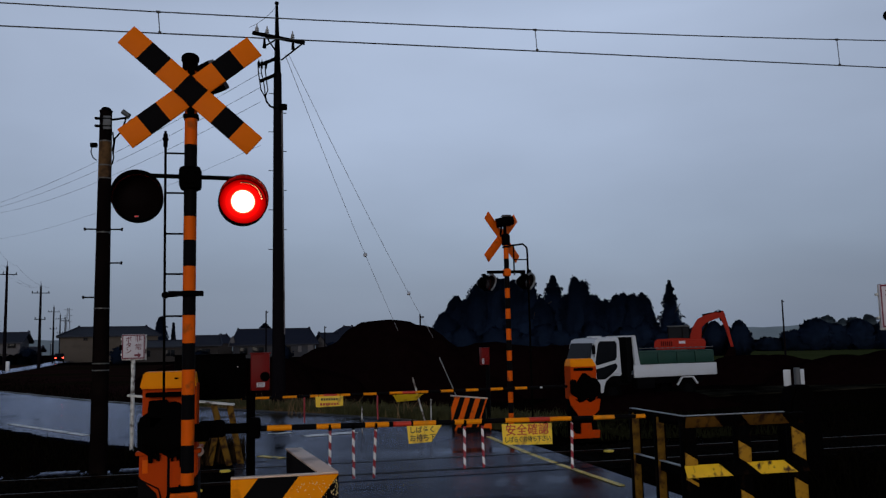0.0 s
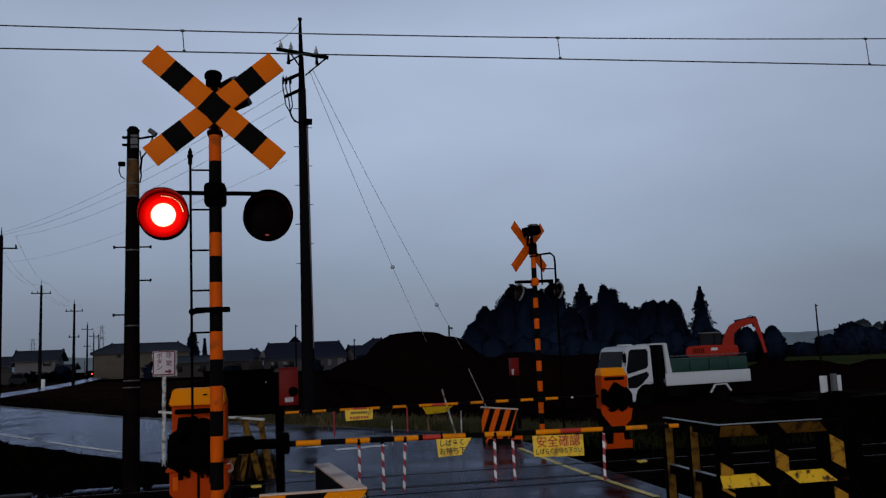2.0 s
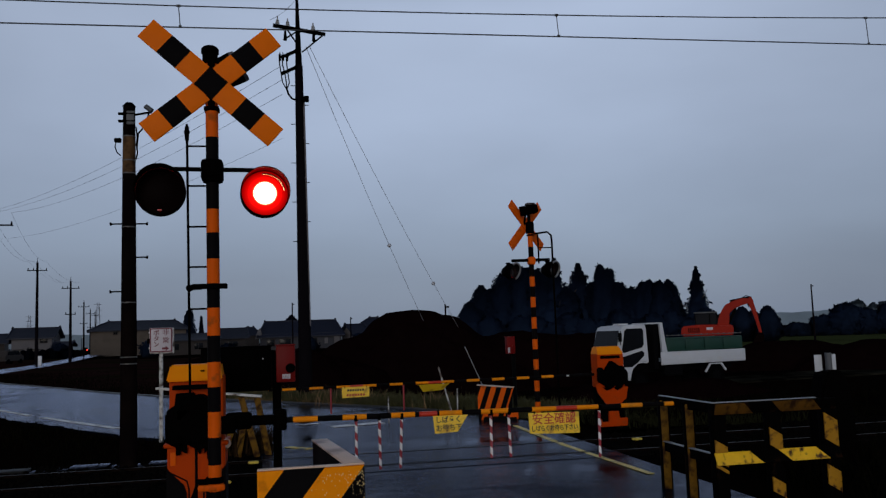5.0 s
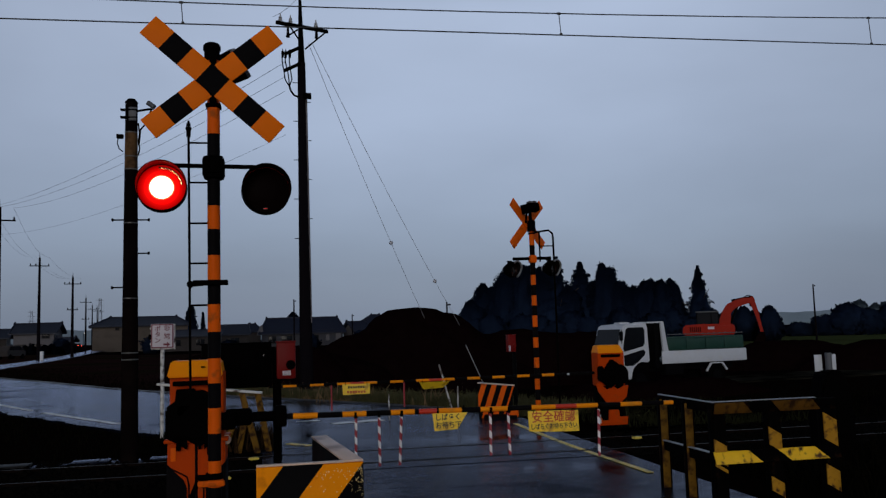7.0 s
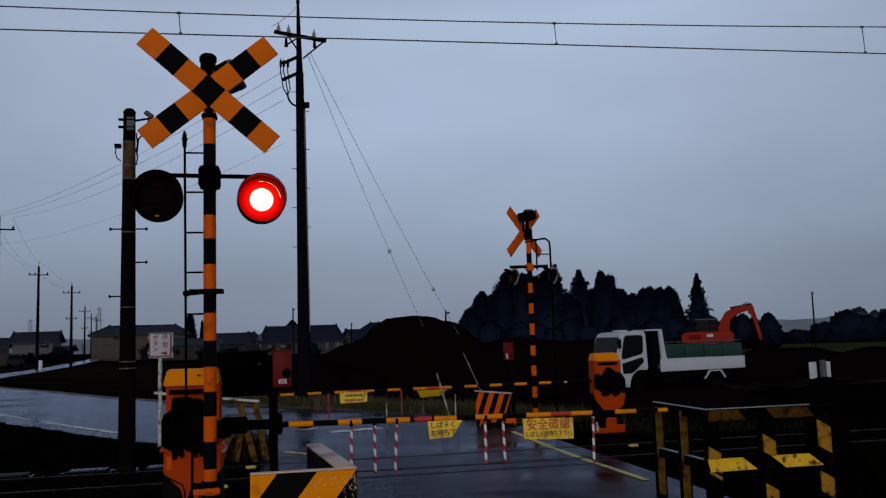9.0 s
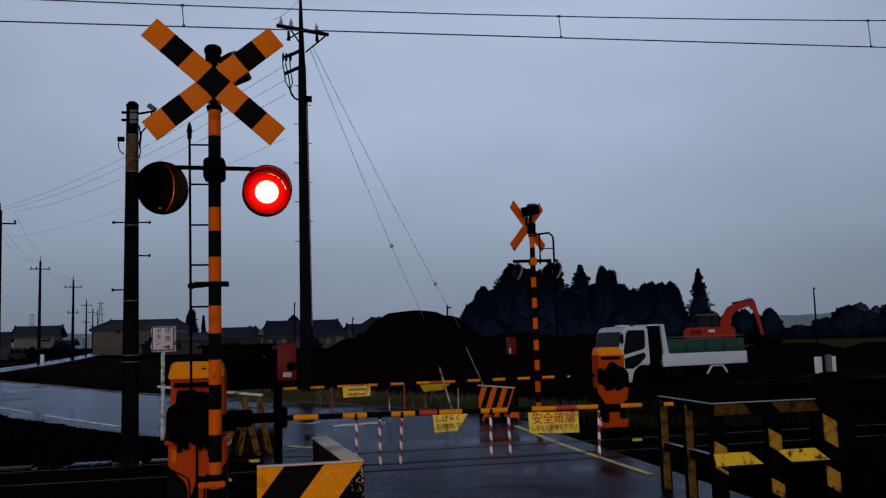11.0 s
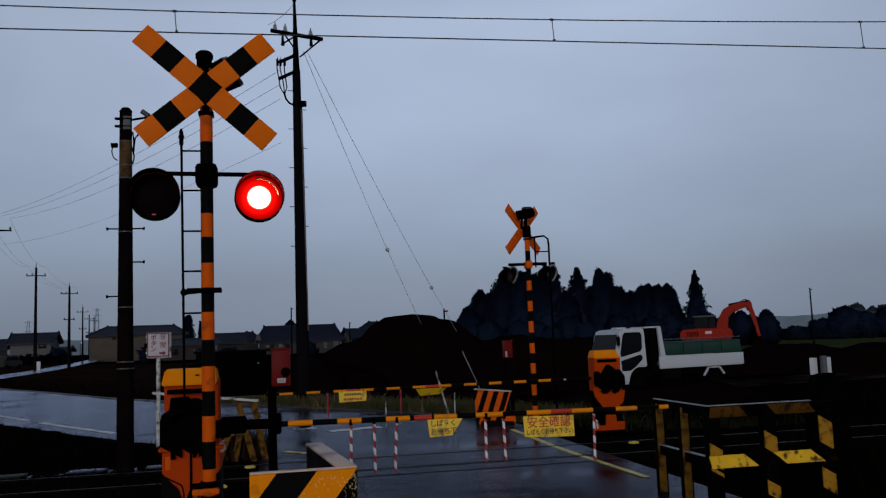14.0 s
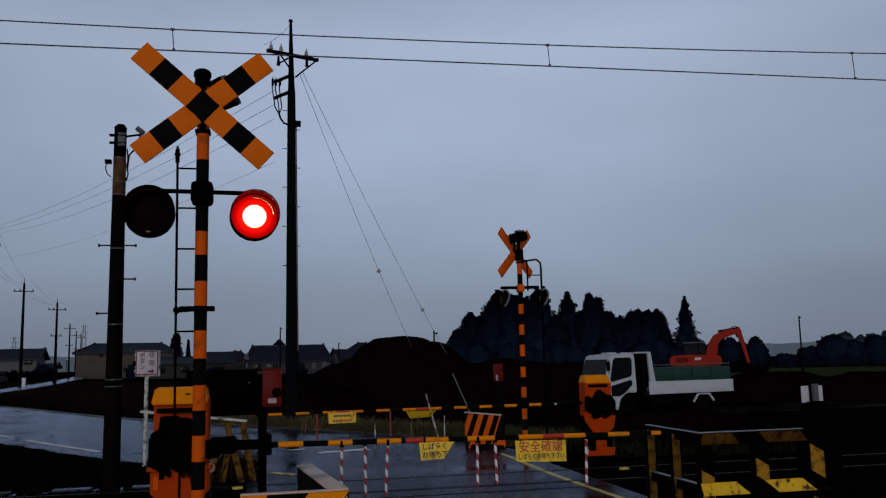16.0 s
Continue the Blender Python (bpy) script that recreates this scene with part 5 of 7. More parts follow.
def button_sign(x, y, z, label, size=0.44, side=1):
    th = thing("button_sign", label, "sign", (x, y, 0), 6, "button signs")
    bm = B()
    rod(bm, (0.0, 0.03, -0.1), (0.0, 0.03, z + 0.2), 0.033 if side > 0 else 0.024, n=14)
    part("post", bm, M["dirtywhite"], th, "white post with flaking paint")
    bm = B()
    box(bm, (0, 0, z), (size, 0.02, size * 1.12), 0.006)
    plate = part("plate", bm, M["signwhite"], th)
    bm = B()
    h, w, e = size * 0.52, size * 0.46, 0.018
    for c, s in (((0, -0.012, z + h), (2 * w + e, 0.004, e)), ((0, -0.012, z - h), (2 * w + e, 0.004, e)), ((w, -0.012, z), (e, 0.004, 2 * h - e)), ((-w, -0.012, z), (e, 0.004, 2 * h - e))):
        box(bm, c, s)
    part("border", bm, M["signred"], th)
    for i, ch in enumerate("非常"):
        words(ch, 0.135 * size / 0.44, M["signred"], plate, Matrix.Translation((0.09 * size / 0.44, -0.0125, z + (0.15 - 0.165 * i) * size / 0.44)), bold=0.0008)
    for i, ch in enumerate("ボタン"):
        words(ch, 0.12 * size / 0.44, M["signred"], plate, Matrix.Translation((-0.09 * size / 0.44, -0.0125, z + (0.14 - 0.115 * i) * size / 0.44)), bold=0.002)
    bm = B()
    k = size / 0.44
    prism(bm, [((0.085 + side * (u - 0.085)) * k, z + v * k) for u, v in ((0.02, -0.15), (0.09, -0.15), (0.09, -0.115), (0.15, -0.17), (0.09, -0.225), (0.09, -0.19), (0.02, -0.19))], -0.0145, -0.0115)
    bmesh.ops.recalc_face_normals(bm, faces=bm.faces[:])
    part("arrow", bm, M["signred"], th)
    for zz in (z + 0.13, z - 0.13):
        bm = B()
        box(bm, (0.0, 0.035, zz), (size * 1.08, 0.03, 0.03), 0.004)
        part("bracket", bm, M["dirtywhite"], th)
    bm = B()
    box(bm, (0.015, 0.022, z - 0.012), (size * 1.06, 0.012, size * 1.16), 0.006)
    part("backing_board", bm, M["dirtywhite"], th, "stained white backing board")
    bm = B()
    box(bm, (-side * size * 0.535, 0.01, z - 0.01), (0.05, 0.05, 0.085), 0.008)
    part("clamp", bm, M["iron"], th)


button_sign(-1.94, 15.0, 1.68, "white sign with red lettering and arrow on a flaking post", 0.365)
button_sign(7.03, 8.2, 1.92, "white sign with red lettering and arrow beside the track", side=-1)


def striped_block(x, y):
    """Far-side guard block with slanting stripes."""
    th = thing("guard_block", "steel guard block with slanting orange and black stripes", "guard", (x, y, 0), -18)
    bm = B()
    prism(bm, [(-0.31, -0.03), (0.14, -0.03), (0.35, 0.585), (-0.32, 0.645)], -0.1, 0.02)
    bmesh.ops.bevel(bm, geom=bm.edges[:], offset=0.01, segments=2, affect="EDGES")
    diagonal(bm, (0.95, 0, -0.33), 0.092, 0.02)
    part("plate", bm, [M["orange"], M["black"]], th)
    bm = B()
    box(bm, (0.0, 0.07, 0.28), (0.62, 0.08, 0.6), 0.01)
    part("back_plate", bm, M["black"], th)
    bm = B()
    box(bm, (0.015, -0.01, 0.622), (0.69, 0.2, 0.014), 0.003, rot=Matrix.Rotation(radians(5.1), 3, 'Y'))
    part("top_plate", bm, M["palepink"], th)
    bm = B()
    prism(bm, [(0.24, -0.03), (0.33, -0.03), (0.43, 0.06), (0.42, 0.17), (0.25, 0.17), (0.23, 0.06)], -0.32, -0.2)
    bmesh.ops.bevel(bm, geom=bm.edges[:], offset=0.012, segments=2, affect="EDGES")
    part("low_plate", bm, M["orange"], th)
    bm = B()
    box(bm, (0.1, -0.2, 0.03), (0.6, 0.3, 0.1), 0.01)
    part("foot", bm, M["black"], th)


striped_block(3.91, 15.5)


def track_post():
    th = thing("marker_post", "dark rounded post with white reflector plates beside the track", "marker post", (5.85, 8.4, 0))
    bm = B()
    prism(bm, [(-0.22, -0.1), (0.22, -0.1), (0.2, 0.7), (0.16, 0.9), (0.1, 1.05), (0.05, 1.08), (-0.05, 1.08), (-0.1, 1.05), (-0.16, 0.9), (-0.2, 0.7)], -0.12, 0.12)
    bmesh.ops.bevel(bm, geom=bm.edges[:], offset=0.02, segments=2, affect="EDGES")
    part("shroud", bm, M["iron"], th)
    bm = B()
    rod(bm, (0, -0.02, 1.05), (0, -0.02, 1.26), 0.035, n=16)
    part("cap", bm, M["grey"], th)
    for sx in (-1, 1):
        bm = B()
        box(bm, (sx * 0.085, 0.04, 1.15), (0.09, 0.01, 0.18), 0.003)
        part("reflector_plate", bm, M["white"], th)


track_post()


def stakes():
    for a, b, r, m in (((3.27, 16.2, -0.05), (2.99, 16.2, 0.99), 0.016, "dirtywhite"), ((3.21, 15.6, -0.05), (3.22, 15.6, 0.6), 0.012, "dirtywhite"),
                       ((1.96, 15.8, -0.02), (1.96, 15.8, 0.5), 0.012, "dirtywhite"), ((4.3, 17.0, -0.05), (3.7, 17.0, 1.34), 0.008, "galv")):
        bm = B()
        rod(bm, a, b, r, n=10)
        single("stake", bm, M[m], "weathered pale stake leaning in the verge", "stake", group="stakes")


stakes()


# ---------------------------------------------------------------- poles and wires
def wood_pole():
    th = thing("utility_pole", "dark weathered trackside pole with pale bands, steps and a lamp bracket", "utility pole", (-1.99, 12.15, 0), 0, "utility poles")
    bm = B()
    rod(bm, (0, 0, -0.3), (0.0, 0, 4.9), 0.118, 0.08, n=24)
    bands(bm, (0, 0, 1), [3.96, 4.47], lambda k: 1 if k == 1 else 0)
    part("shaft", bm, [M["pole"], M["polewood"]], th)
    bm = B()
    rod(bm, (0.0, 0, 4.9), (0.0, 0, 4.95), 0.09, 0.05, n=20)
    part("cap", bm, M["iron"], th)
    for z in (1.445, 1.355, 2.177, 3.205, 3.95, 4.13, 4.465):
        bm = B()
        rr = 0.119 - 0.0072 * z
        rod(bm, (0, 0, z), (0, 0, z + 0.016), rr, n=24)
        part("band", bm, M["paleband"], th)
    for z, sx in ((2.337, -1), (2.8, 1), (3.26, -1), (3.26, 1)):
        bm = B()
        rod(bm, (0, 0, z), (sx * 0.24, 0, z), 0.01, n=8)
        rod(bm, (sx * 0.235, 0, z - 0.02), (sx * 0.24, 0, z + 0.02), 0.014, n=8)
        part("step_bolt", bm, M["iron"], th)
    bm = B()
    rod(bm, (0.05, 0, 4.78), (0.3, -0.02, 4.82), 0.016, n=10)
    line(bm, [(0.26, 0, 4.8), (0.2, 0, 4.62), (0.12, 0, 4.52), (0.1, 0, 4.3)], 0.012, 8)
    part("bracket", bm, M["iron"], th)
    bm = B()
    rod(bm, (0.22, -0.03, 4.9), (0.31, -0.05, 4.83), 0.035, n=16)
    part("camera_case", bm, M["grey"], th, "small grey cylindrical case")
    bm = B()
    ball(bm, (0.4, -0.02, 4.72), 0.11, 1.1, 1, 0.85)
    part("lamp_head", bm, M["iron"], th)
    bm = B()
    box(bm, (0.03, -0.095, 4.72), (0.1, 0.02, 0.19), 0.006)
    part("plate", bm, M["grey"], th)
    for z in (4.777, 4.672):
        bm = B()
        box(bm, (-0.02, -0.08, z), (0.22, 0.05, 0.03), 0.006)
        part("clamp", bm, M["iron"], th)
    bm = B()
    line(bm, [(-0.09, -0.05, 4.42), (-0.16, -0.05, 4.4), (-0.175, -0.05, 4.32), (-0.15, -0.05, 4.24), (-0.1, -0.05, 4.2)], 0.008, 8)
    line(bm, [(0.1, -0.05, 4.6), (0.115, -0.05, 4.45), (0.1, -0.05, 4.35), (0.12, -0.05, 4.25), (0.1, -0.05, 4.15)], 0.01, 8)
    box(bm, (-0.14, -0.05, 4.41), (0.09, 0.06, 0.06), 0.01)
    part("cable_loop", bm, M["iron"], th)


wood_pole()


def crossarm_pole(x, y, h, label, arms=1, r=0.17, turn=0.0):
    th = thing("utility_pole", label, "utility pole", (x, y, level(x, y) - 0.02), turn, "utility poles")
    bm = B()
    rod(bm, (0, 0, -0.4), (0, 0, h), r, r * 0.55, n=16)
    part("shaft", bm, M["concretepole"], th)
    bm = B()
    rod(bm, (0, 0, h), (0, 0, h + 0.5), 0.04, 0.02, n=8)
    part("spike", bm, M["iron"], th)
    for i in range(arms):
        z = h - 0.85 - 3.0 * i
        bm = B()
        box(bm, (0, -r * 0.6, z), (1.9 if i == 0 else 1.2, 0.09, 0.09), 0.01)
        part("crossarm", bm, M["iron"], th)
        for dx in ((-0.85, -0.35, 0.85) if i == 0 else (-0.5, 0.5)):
            bm = B()
            rod(bm, (dx, -r * 0.6, z + 0.04), (dx, -r * 0.6, z + 0.26), 0.05, 0.03, n=10)
            rod(bm, (dx, -r * 0.6, z + 0.12), (dx, -r * 0.6, z + 0.16), 0.075, n=10)
            part("insulator", bm, M["iron"], th)
    return th


TALL = Vector((0.65, 22.8, 0))


def tall_pole():
    th = thing("utility_pole", "tall dark concrete power pole with crossarms, insulators and hanging cables", "utility pole", TALL, 0, "utility poles")
    bm = B()
    rod(bm, (0.03, 0, -0.5), (0, 0, 9.0), 0.185, 0.105, n=24)
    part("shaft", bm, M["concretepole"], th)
    bm = B()
    rod(bm, (0, 0, 8.9), (-0.02, 0, 10.98), 0.095, 0.035, n=16)
    rod(bm, (-0.02, 0, 10.96), (-0.02, 0, 11.02), 0.055, n=12)
    part("top_shaft", bm, M["iron"], th)
    bm = B()
    box(bm, (0.03, -0.1, 9.97), (1.42, 0.09, 0.09), 0.01, rot=Matrix.Rotation(radians(8.5), 3, "Y"))
    part("crossarm", bm, M["iron"], th)
    for a, b in (((0.68, 9.86), (0.1, 9.36)), ((-0.4, 9.68), (-0.08, 9.9)), ((-0.3, 9.98), (-0.06, 9.62))):
        bm = B()
        rod(bm, (a[0], -0.1, a[1]), (b[0], -0.08, b[1]), 0.022, n=8)
        part("brace", bm, M["iron"], th)
    for dx in (-0.55, -0.28, 0.4):
        z = 10.0 - dx * 0.15
        bm = B()
        rod(bm, (dx, -0.1, z), (dx, -0.1, z + 0.24), 0.04, 0.015, n=10)
        rod(bm, (dx, -0.1, z + 0.05), (dx, -0.1, z + 0.09), 0.06, 0.05, n=10)
        rod(bm, (dx, -0.1, z + 0.12), (dx, -0.1, z + 0.15), 0.05, 0.04, n=10)
        part("insulator", bm, M["porcelain"], th)
    for dx in (-0.35, 0.41):
        bm = B()
        rod(bm, (dx, -0.12, 9.92), (dx, -0.12, 9.66), 0.03, 0.05, n=10)
        part("hanging_insulator", bm, M["iron"], th)
    for z in (9.4, 8.95):
        bm = B()
        box(bm, (-0.25, -0.1, z - 0.11), (0.48, 0.08, 0.08), 0.008, rot=Matrix.Rotation(radians(-26), 3, "Y"))
        part("side_arm", bm, M["iron"], th)
    for k, (x0, x1) in enumerate(((-0.5, -0.47), (-0.42, -0.37), (-0.31, -0.29))):
        bm = B()
        line(bm, [(x0 + 0.03, -0.1, 9.2), (x0, -0.1, 9.34), (x0 - 0.02, -0.1, 9.2), (x0 - 0.01, -0.1, 8.98), (x1, -0.1, 8.72), (x1 + 0.03, -0.1, 8.5), (-0.33, -0.1, 8.3)], 0.016, 8)
        part("cable", bm, M["iron"], th)
        bm = B()
        rod(bm, (x0, -0.1, 9.1), (x0, -0.1, 9.27), 0.035, n=10)
        part("bushing", bm, M["iron"], th)
    bm = B()
    line(bm, [(-0.33, -0.1, 8.32), (-0.29, -0.1, 8.18), (-0.2, -0.1, 8.06), (-0.04, -0.1, 8.0)], 0.026, 8)
    part("cable", bm, M["iron"], th)
    bm = B()
    box(bm, (0.14, -0.14, 8.04), (0.22, 0.1, 0.16), 0.02)
    part("cable_box", bm, M["iron"], th)
    bm = B()
    rod(bm, (0.165, -0.06, 1.95), (0.115, -0.05, 8.0), 0.026, n=12)
    for z in (2.6, 3.7, 4.8, 5.9, 7.0):
        box(bm, (0.15 - 0.006 * z, -0.06, z), (0.08, 0.07, 0.03), 0.006)
    part("riser_pipe", bm, M["pipe"], th, "pale grey riser pipe")
    for i in range(9):
        bm = B()
        sx = 1 if i % 2 else -1
        z = 4.2 + 0.53 * i
        rod(bm, (0, 0, z), (sx * 0.24, 0, z), 0.01, n=6)
        part("step_bolt", bm, M["iron"], th)


tall_pole()
left_poles = [(-16.74, 60.5, 10.38), (-14.5, 97, 10.55), (-12.63, 108, 9.4), (-11.87, 165, 10.0), (-11.5, 200, 10.1), (-11.22, 235, 11.0)]
for i, (az, d, h) in enumerate(left_poles):
    p = polar(az, d)
    crossarm_pole(p.x, p.y, h, "dark utility pole with a crossarm beside the lane" if i < 3 else "distant dark utility pole with a crossarm", arms=1 if i < 2 else 2, turn=-az - 4, r=0.2 if i == 0 else 0.19)
for az, d, h in ((11.11, 60, 4.42), (0.94, 110, 7.0), (4.76, 130, 5.4), (34.38, 110, 6.7), (35.6, 160, 4.8)):
    p = polar(az, d)
    bm = B()
    rod(bm, (0, 0, -0.8), (0, 0, h), 0.13 if d > 80 else 0.08, 0.08 if d > 80 else 0.055, n=10)
    box(bm, (0.12, 0, h - 0.2), (0.3, 0.1, 0.12), 0.01)
    single("utility_pole", bm, M["concretepole"], "thin dark distant pole", "utility pole", group="utility poles", at=pose(p.x, p.y, level(p.x, p.y)))


def wire(a, b, sag, r=0.008, name="wire", label="thin dark overhead wire"):
    a, b = Vector(a), Vector(b)
    bm = B()
    n = 18
    pts = [a.lerp(b, i / n) - Vector((0, 0, 4 * sag * (i / n) * (1 - i / n))) for i in range(n + 1)]
    line(bm, pts, r, 5)
    return single(name, bm, M["wire"], label, "wire", group="overhead wires")


P1 = polar(left_poles[0][0], left_poles[0][1])
P2 = polar(left_poles[1][0], left_poles[1][1])
P3 = polar(left_poles[2][0], left_poles[2][1])
for k, (dz0, dz1, dx) in enumerate(((9.0, 10.3, -0.85), (8.6, 10.3, -0.35), (8.2, 10.3, 0.85), (7.0, 8.6, 0))):
    wire(TALL + Vector((-0.45, 0, dz0)), P1 + Vector((dx, 0, dz1)), 0.6, 0.006 if k < 3 else 0.004)
for dx in (-0.85, -0.35, 0.85):
    wire(P1 + Vector((dx, 0, 10.3)), P2 + Vector((dx, 0, 10.6)), 0.8, 0.007)
    wire(P2 + Vector((dx, 0, 10.6)), P3 + Vector((dx, 0, 9.1)), 0.5, 0.007)
wire(TALL + Vector((-0.02, 0, 10.9)), TALL + Vector((-0.75, 0.1, 10.3)), 0.08, 0.006)
# guy wires with a bead each
for az, dd, k, dx in ((11.25, 40.0, 0.445, 0.2), (13.7, 40.0, 0.575, 0.3)):
    end = polar(az, dd, -0.3)
    top = TALL + Vector((dx, 0, 9.55))
    bm = B()
    line(bm, [top.lerp(end, i / 12) - Vector((0, 0, 1.3 * (i / 12) * (1 - i / 12))) for i in range(13)], 0.007, 6)
    q = top.lerp(end, k) - Vector((0, 0, 1.3 * k * (1 - k)))
    ball(bm, q, 0.075)
    single("guy_wire", bm, M["guy"], "thin guy wire with an insulator bead", "wire", group="guy wires")


def catenary():
    """The contact wire and the wire above it, with droppers."""
    Y = 10.7
    zl = lambda x: 5.538 + 0.009 * x
    zu = lambda x: 5.815 + 0.009 * x + 0.0041 * (x - 1.0) + 0.0016 * (x - 1.0) ** 2
    for nm, fz, r in (("contact_wire", zl, 0.0085), ("messenger_wire", zu, 0.008)):
        bm = B()
        line(bm, [(x, Y, fz(x)) for x in np.arange(-26, 31, 1.9)], r, 8)
        single(nm, bm, M["wire"], "thin dark overhead traction wire above the track", "wire", group="overhead wires")
    for x in (-11.0, -6.1, -1.15, 3.79, 8.55, 13.4, 18.3):
        bm = B()
        rod(bm, (x, Y, zl(x)), (x - 0.02, Y, zu(x)), 0.006, n=8)
        box(bm, (x, Y, zl(x) + 0.012), (0.035, 0.02, 0.03), 0.004)
        box(bm, (x - 0.02, Y, zu(x)), (0.05, 0.022, 0.03), 0.004)
        single("dropper", bm, M["wire"], "short dropper between the two traction wires", "dropper", group="droppers")
    th = thing("traction_pole", "dark traction pole with an insulated bracket arm", "traction pole", (10.88, 8.0, 0))
    bm = B()
    rod(bm, (0, 0, -0.4), (0, 0, 7.6), 0.18, 0.14, n=18)
    part("shaft", bm, M["concretepole"], th)
    bm = B()
    rod(bm, (0, 0, 6.2), (0, 2.72, 6.25), 0.04, n=12)
    rod(bm, (0, 0, 5.4), (0, 2.5, 6.15), 0.03, n=12)
    rod(bm, (0, 2.6, 6.2), (0, 2.7, 5.66), 0.02, n=10)
    part("bracket_arm", bm, M["iron"], th)
    bm = B()
    rod(bm, (-3.55, 0.1, 5.28), (0, 0, 5.3), 0.045, n=12)
    rod(bm, (-3.75, 0.1, 5.28), (-3.66, 0.1, 5.28), 0.045, 0.095, n=18)
    rod(bm, (-3.66, 0.1, 5.28), (-3.1, 0.1, 5.28), 0.095, 0.09, n=18)
    part("side_arm", bm, M["iron"], th)


catenary()


# ---------------------------------------------------------------- soil heaps
def heap(c, rx, ry, h, label, seed=0, flat=1.6, turn=0.0, crest=99.0):
    bm = B()
    n, k = 26, 64
    rings = []
    base = level(c[0], c[1]) - 0.3
    for i in range(n + 1):
        q = i / n
        row = []
        for j in range(k):
            a = 2 * math.pi * j / k
            x, y = rx * q * math.cos(a), ry * q * math.sin(a)
            w = noise.fractal(Vector((x * 0.35 + seed, y * 0.35, seed)), 1.0, 2.0, 5)
            z = (h + 0.3) * max(0.0, 1 - q ** flat) + 0.22 * h ** 0.5 * w * (1 - q ** 4)
            z = z if z < crest else crest + 0.12 * (z - crest)
            row.append(bm.verts.new((x * (1 + 0.08 * w), y, z)))
        rings.append(row)
    for a, b in zip(rings, rings[1:]):
        for j in range(k):
            bm.faces.new((a[j], b[j], b[(j + 1) % k], a[(j + 1) % k]))
    bmesh.ops.remove_doubles(bm, verts=bm.verts[:], dist=0.001)
    bmesh.ops.recalc_face_normals(bm, faces=bm.faces[:])
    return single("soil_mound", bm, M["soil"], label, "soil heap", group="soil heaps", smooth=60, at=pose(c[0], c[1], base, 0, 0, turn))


p = polar(9.0, 36.5)
heap((p.x, p.y), 6.5, 5.0, 4.1, "large heap of dark wet soil", 1.0, 1.05, crest=3.58)
p = polar(-1.6, 31)
heap((p.x, p.y), 3.6, 2.2, 1.22, "low flat heap of dark wet soil", 4.0, 5)
p = polar(3.5, 33)
heap((p.x, p.y), 3.0, 2.5, 1.2, "low heap of dark wet soil", 5.0, 2.4)
p = polar(16.8, 38)
heap((p.x, p.y), 6.6, 3.2, 2.1, "long low bank of dark wet soil", 7.0, 5)
p = polar(22.5, 44)
heap((p.x, p.y), 7.5, 3.5, 1.75, "low heap of dark wet soil", 9.0, 2.6)
p = polar(24.6, 28.2)
heap((p.x, p.y), 5.2, 1.3, 0.55, "low bank of dark soil before the farm track", 23.0, 4, turn=8)
p = polar(28.6, 58)
heap((p.x, p.y), 6.5, 4.5, 0.42, "low heap of dark wet soil", 19.0, 7)
p = polar(33, 48)
heap((p.x, p.y), 6.0, 3.0, 1.34, "low heap of dark wet soil", 12.0, 2.2)
p = polar(40, 47)
heap((p.x, p.y), 7.0, 3.0, 1.5, "low heap of dark wet soil", 15.0, 2.2)


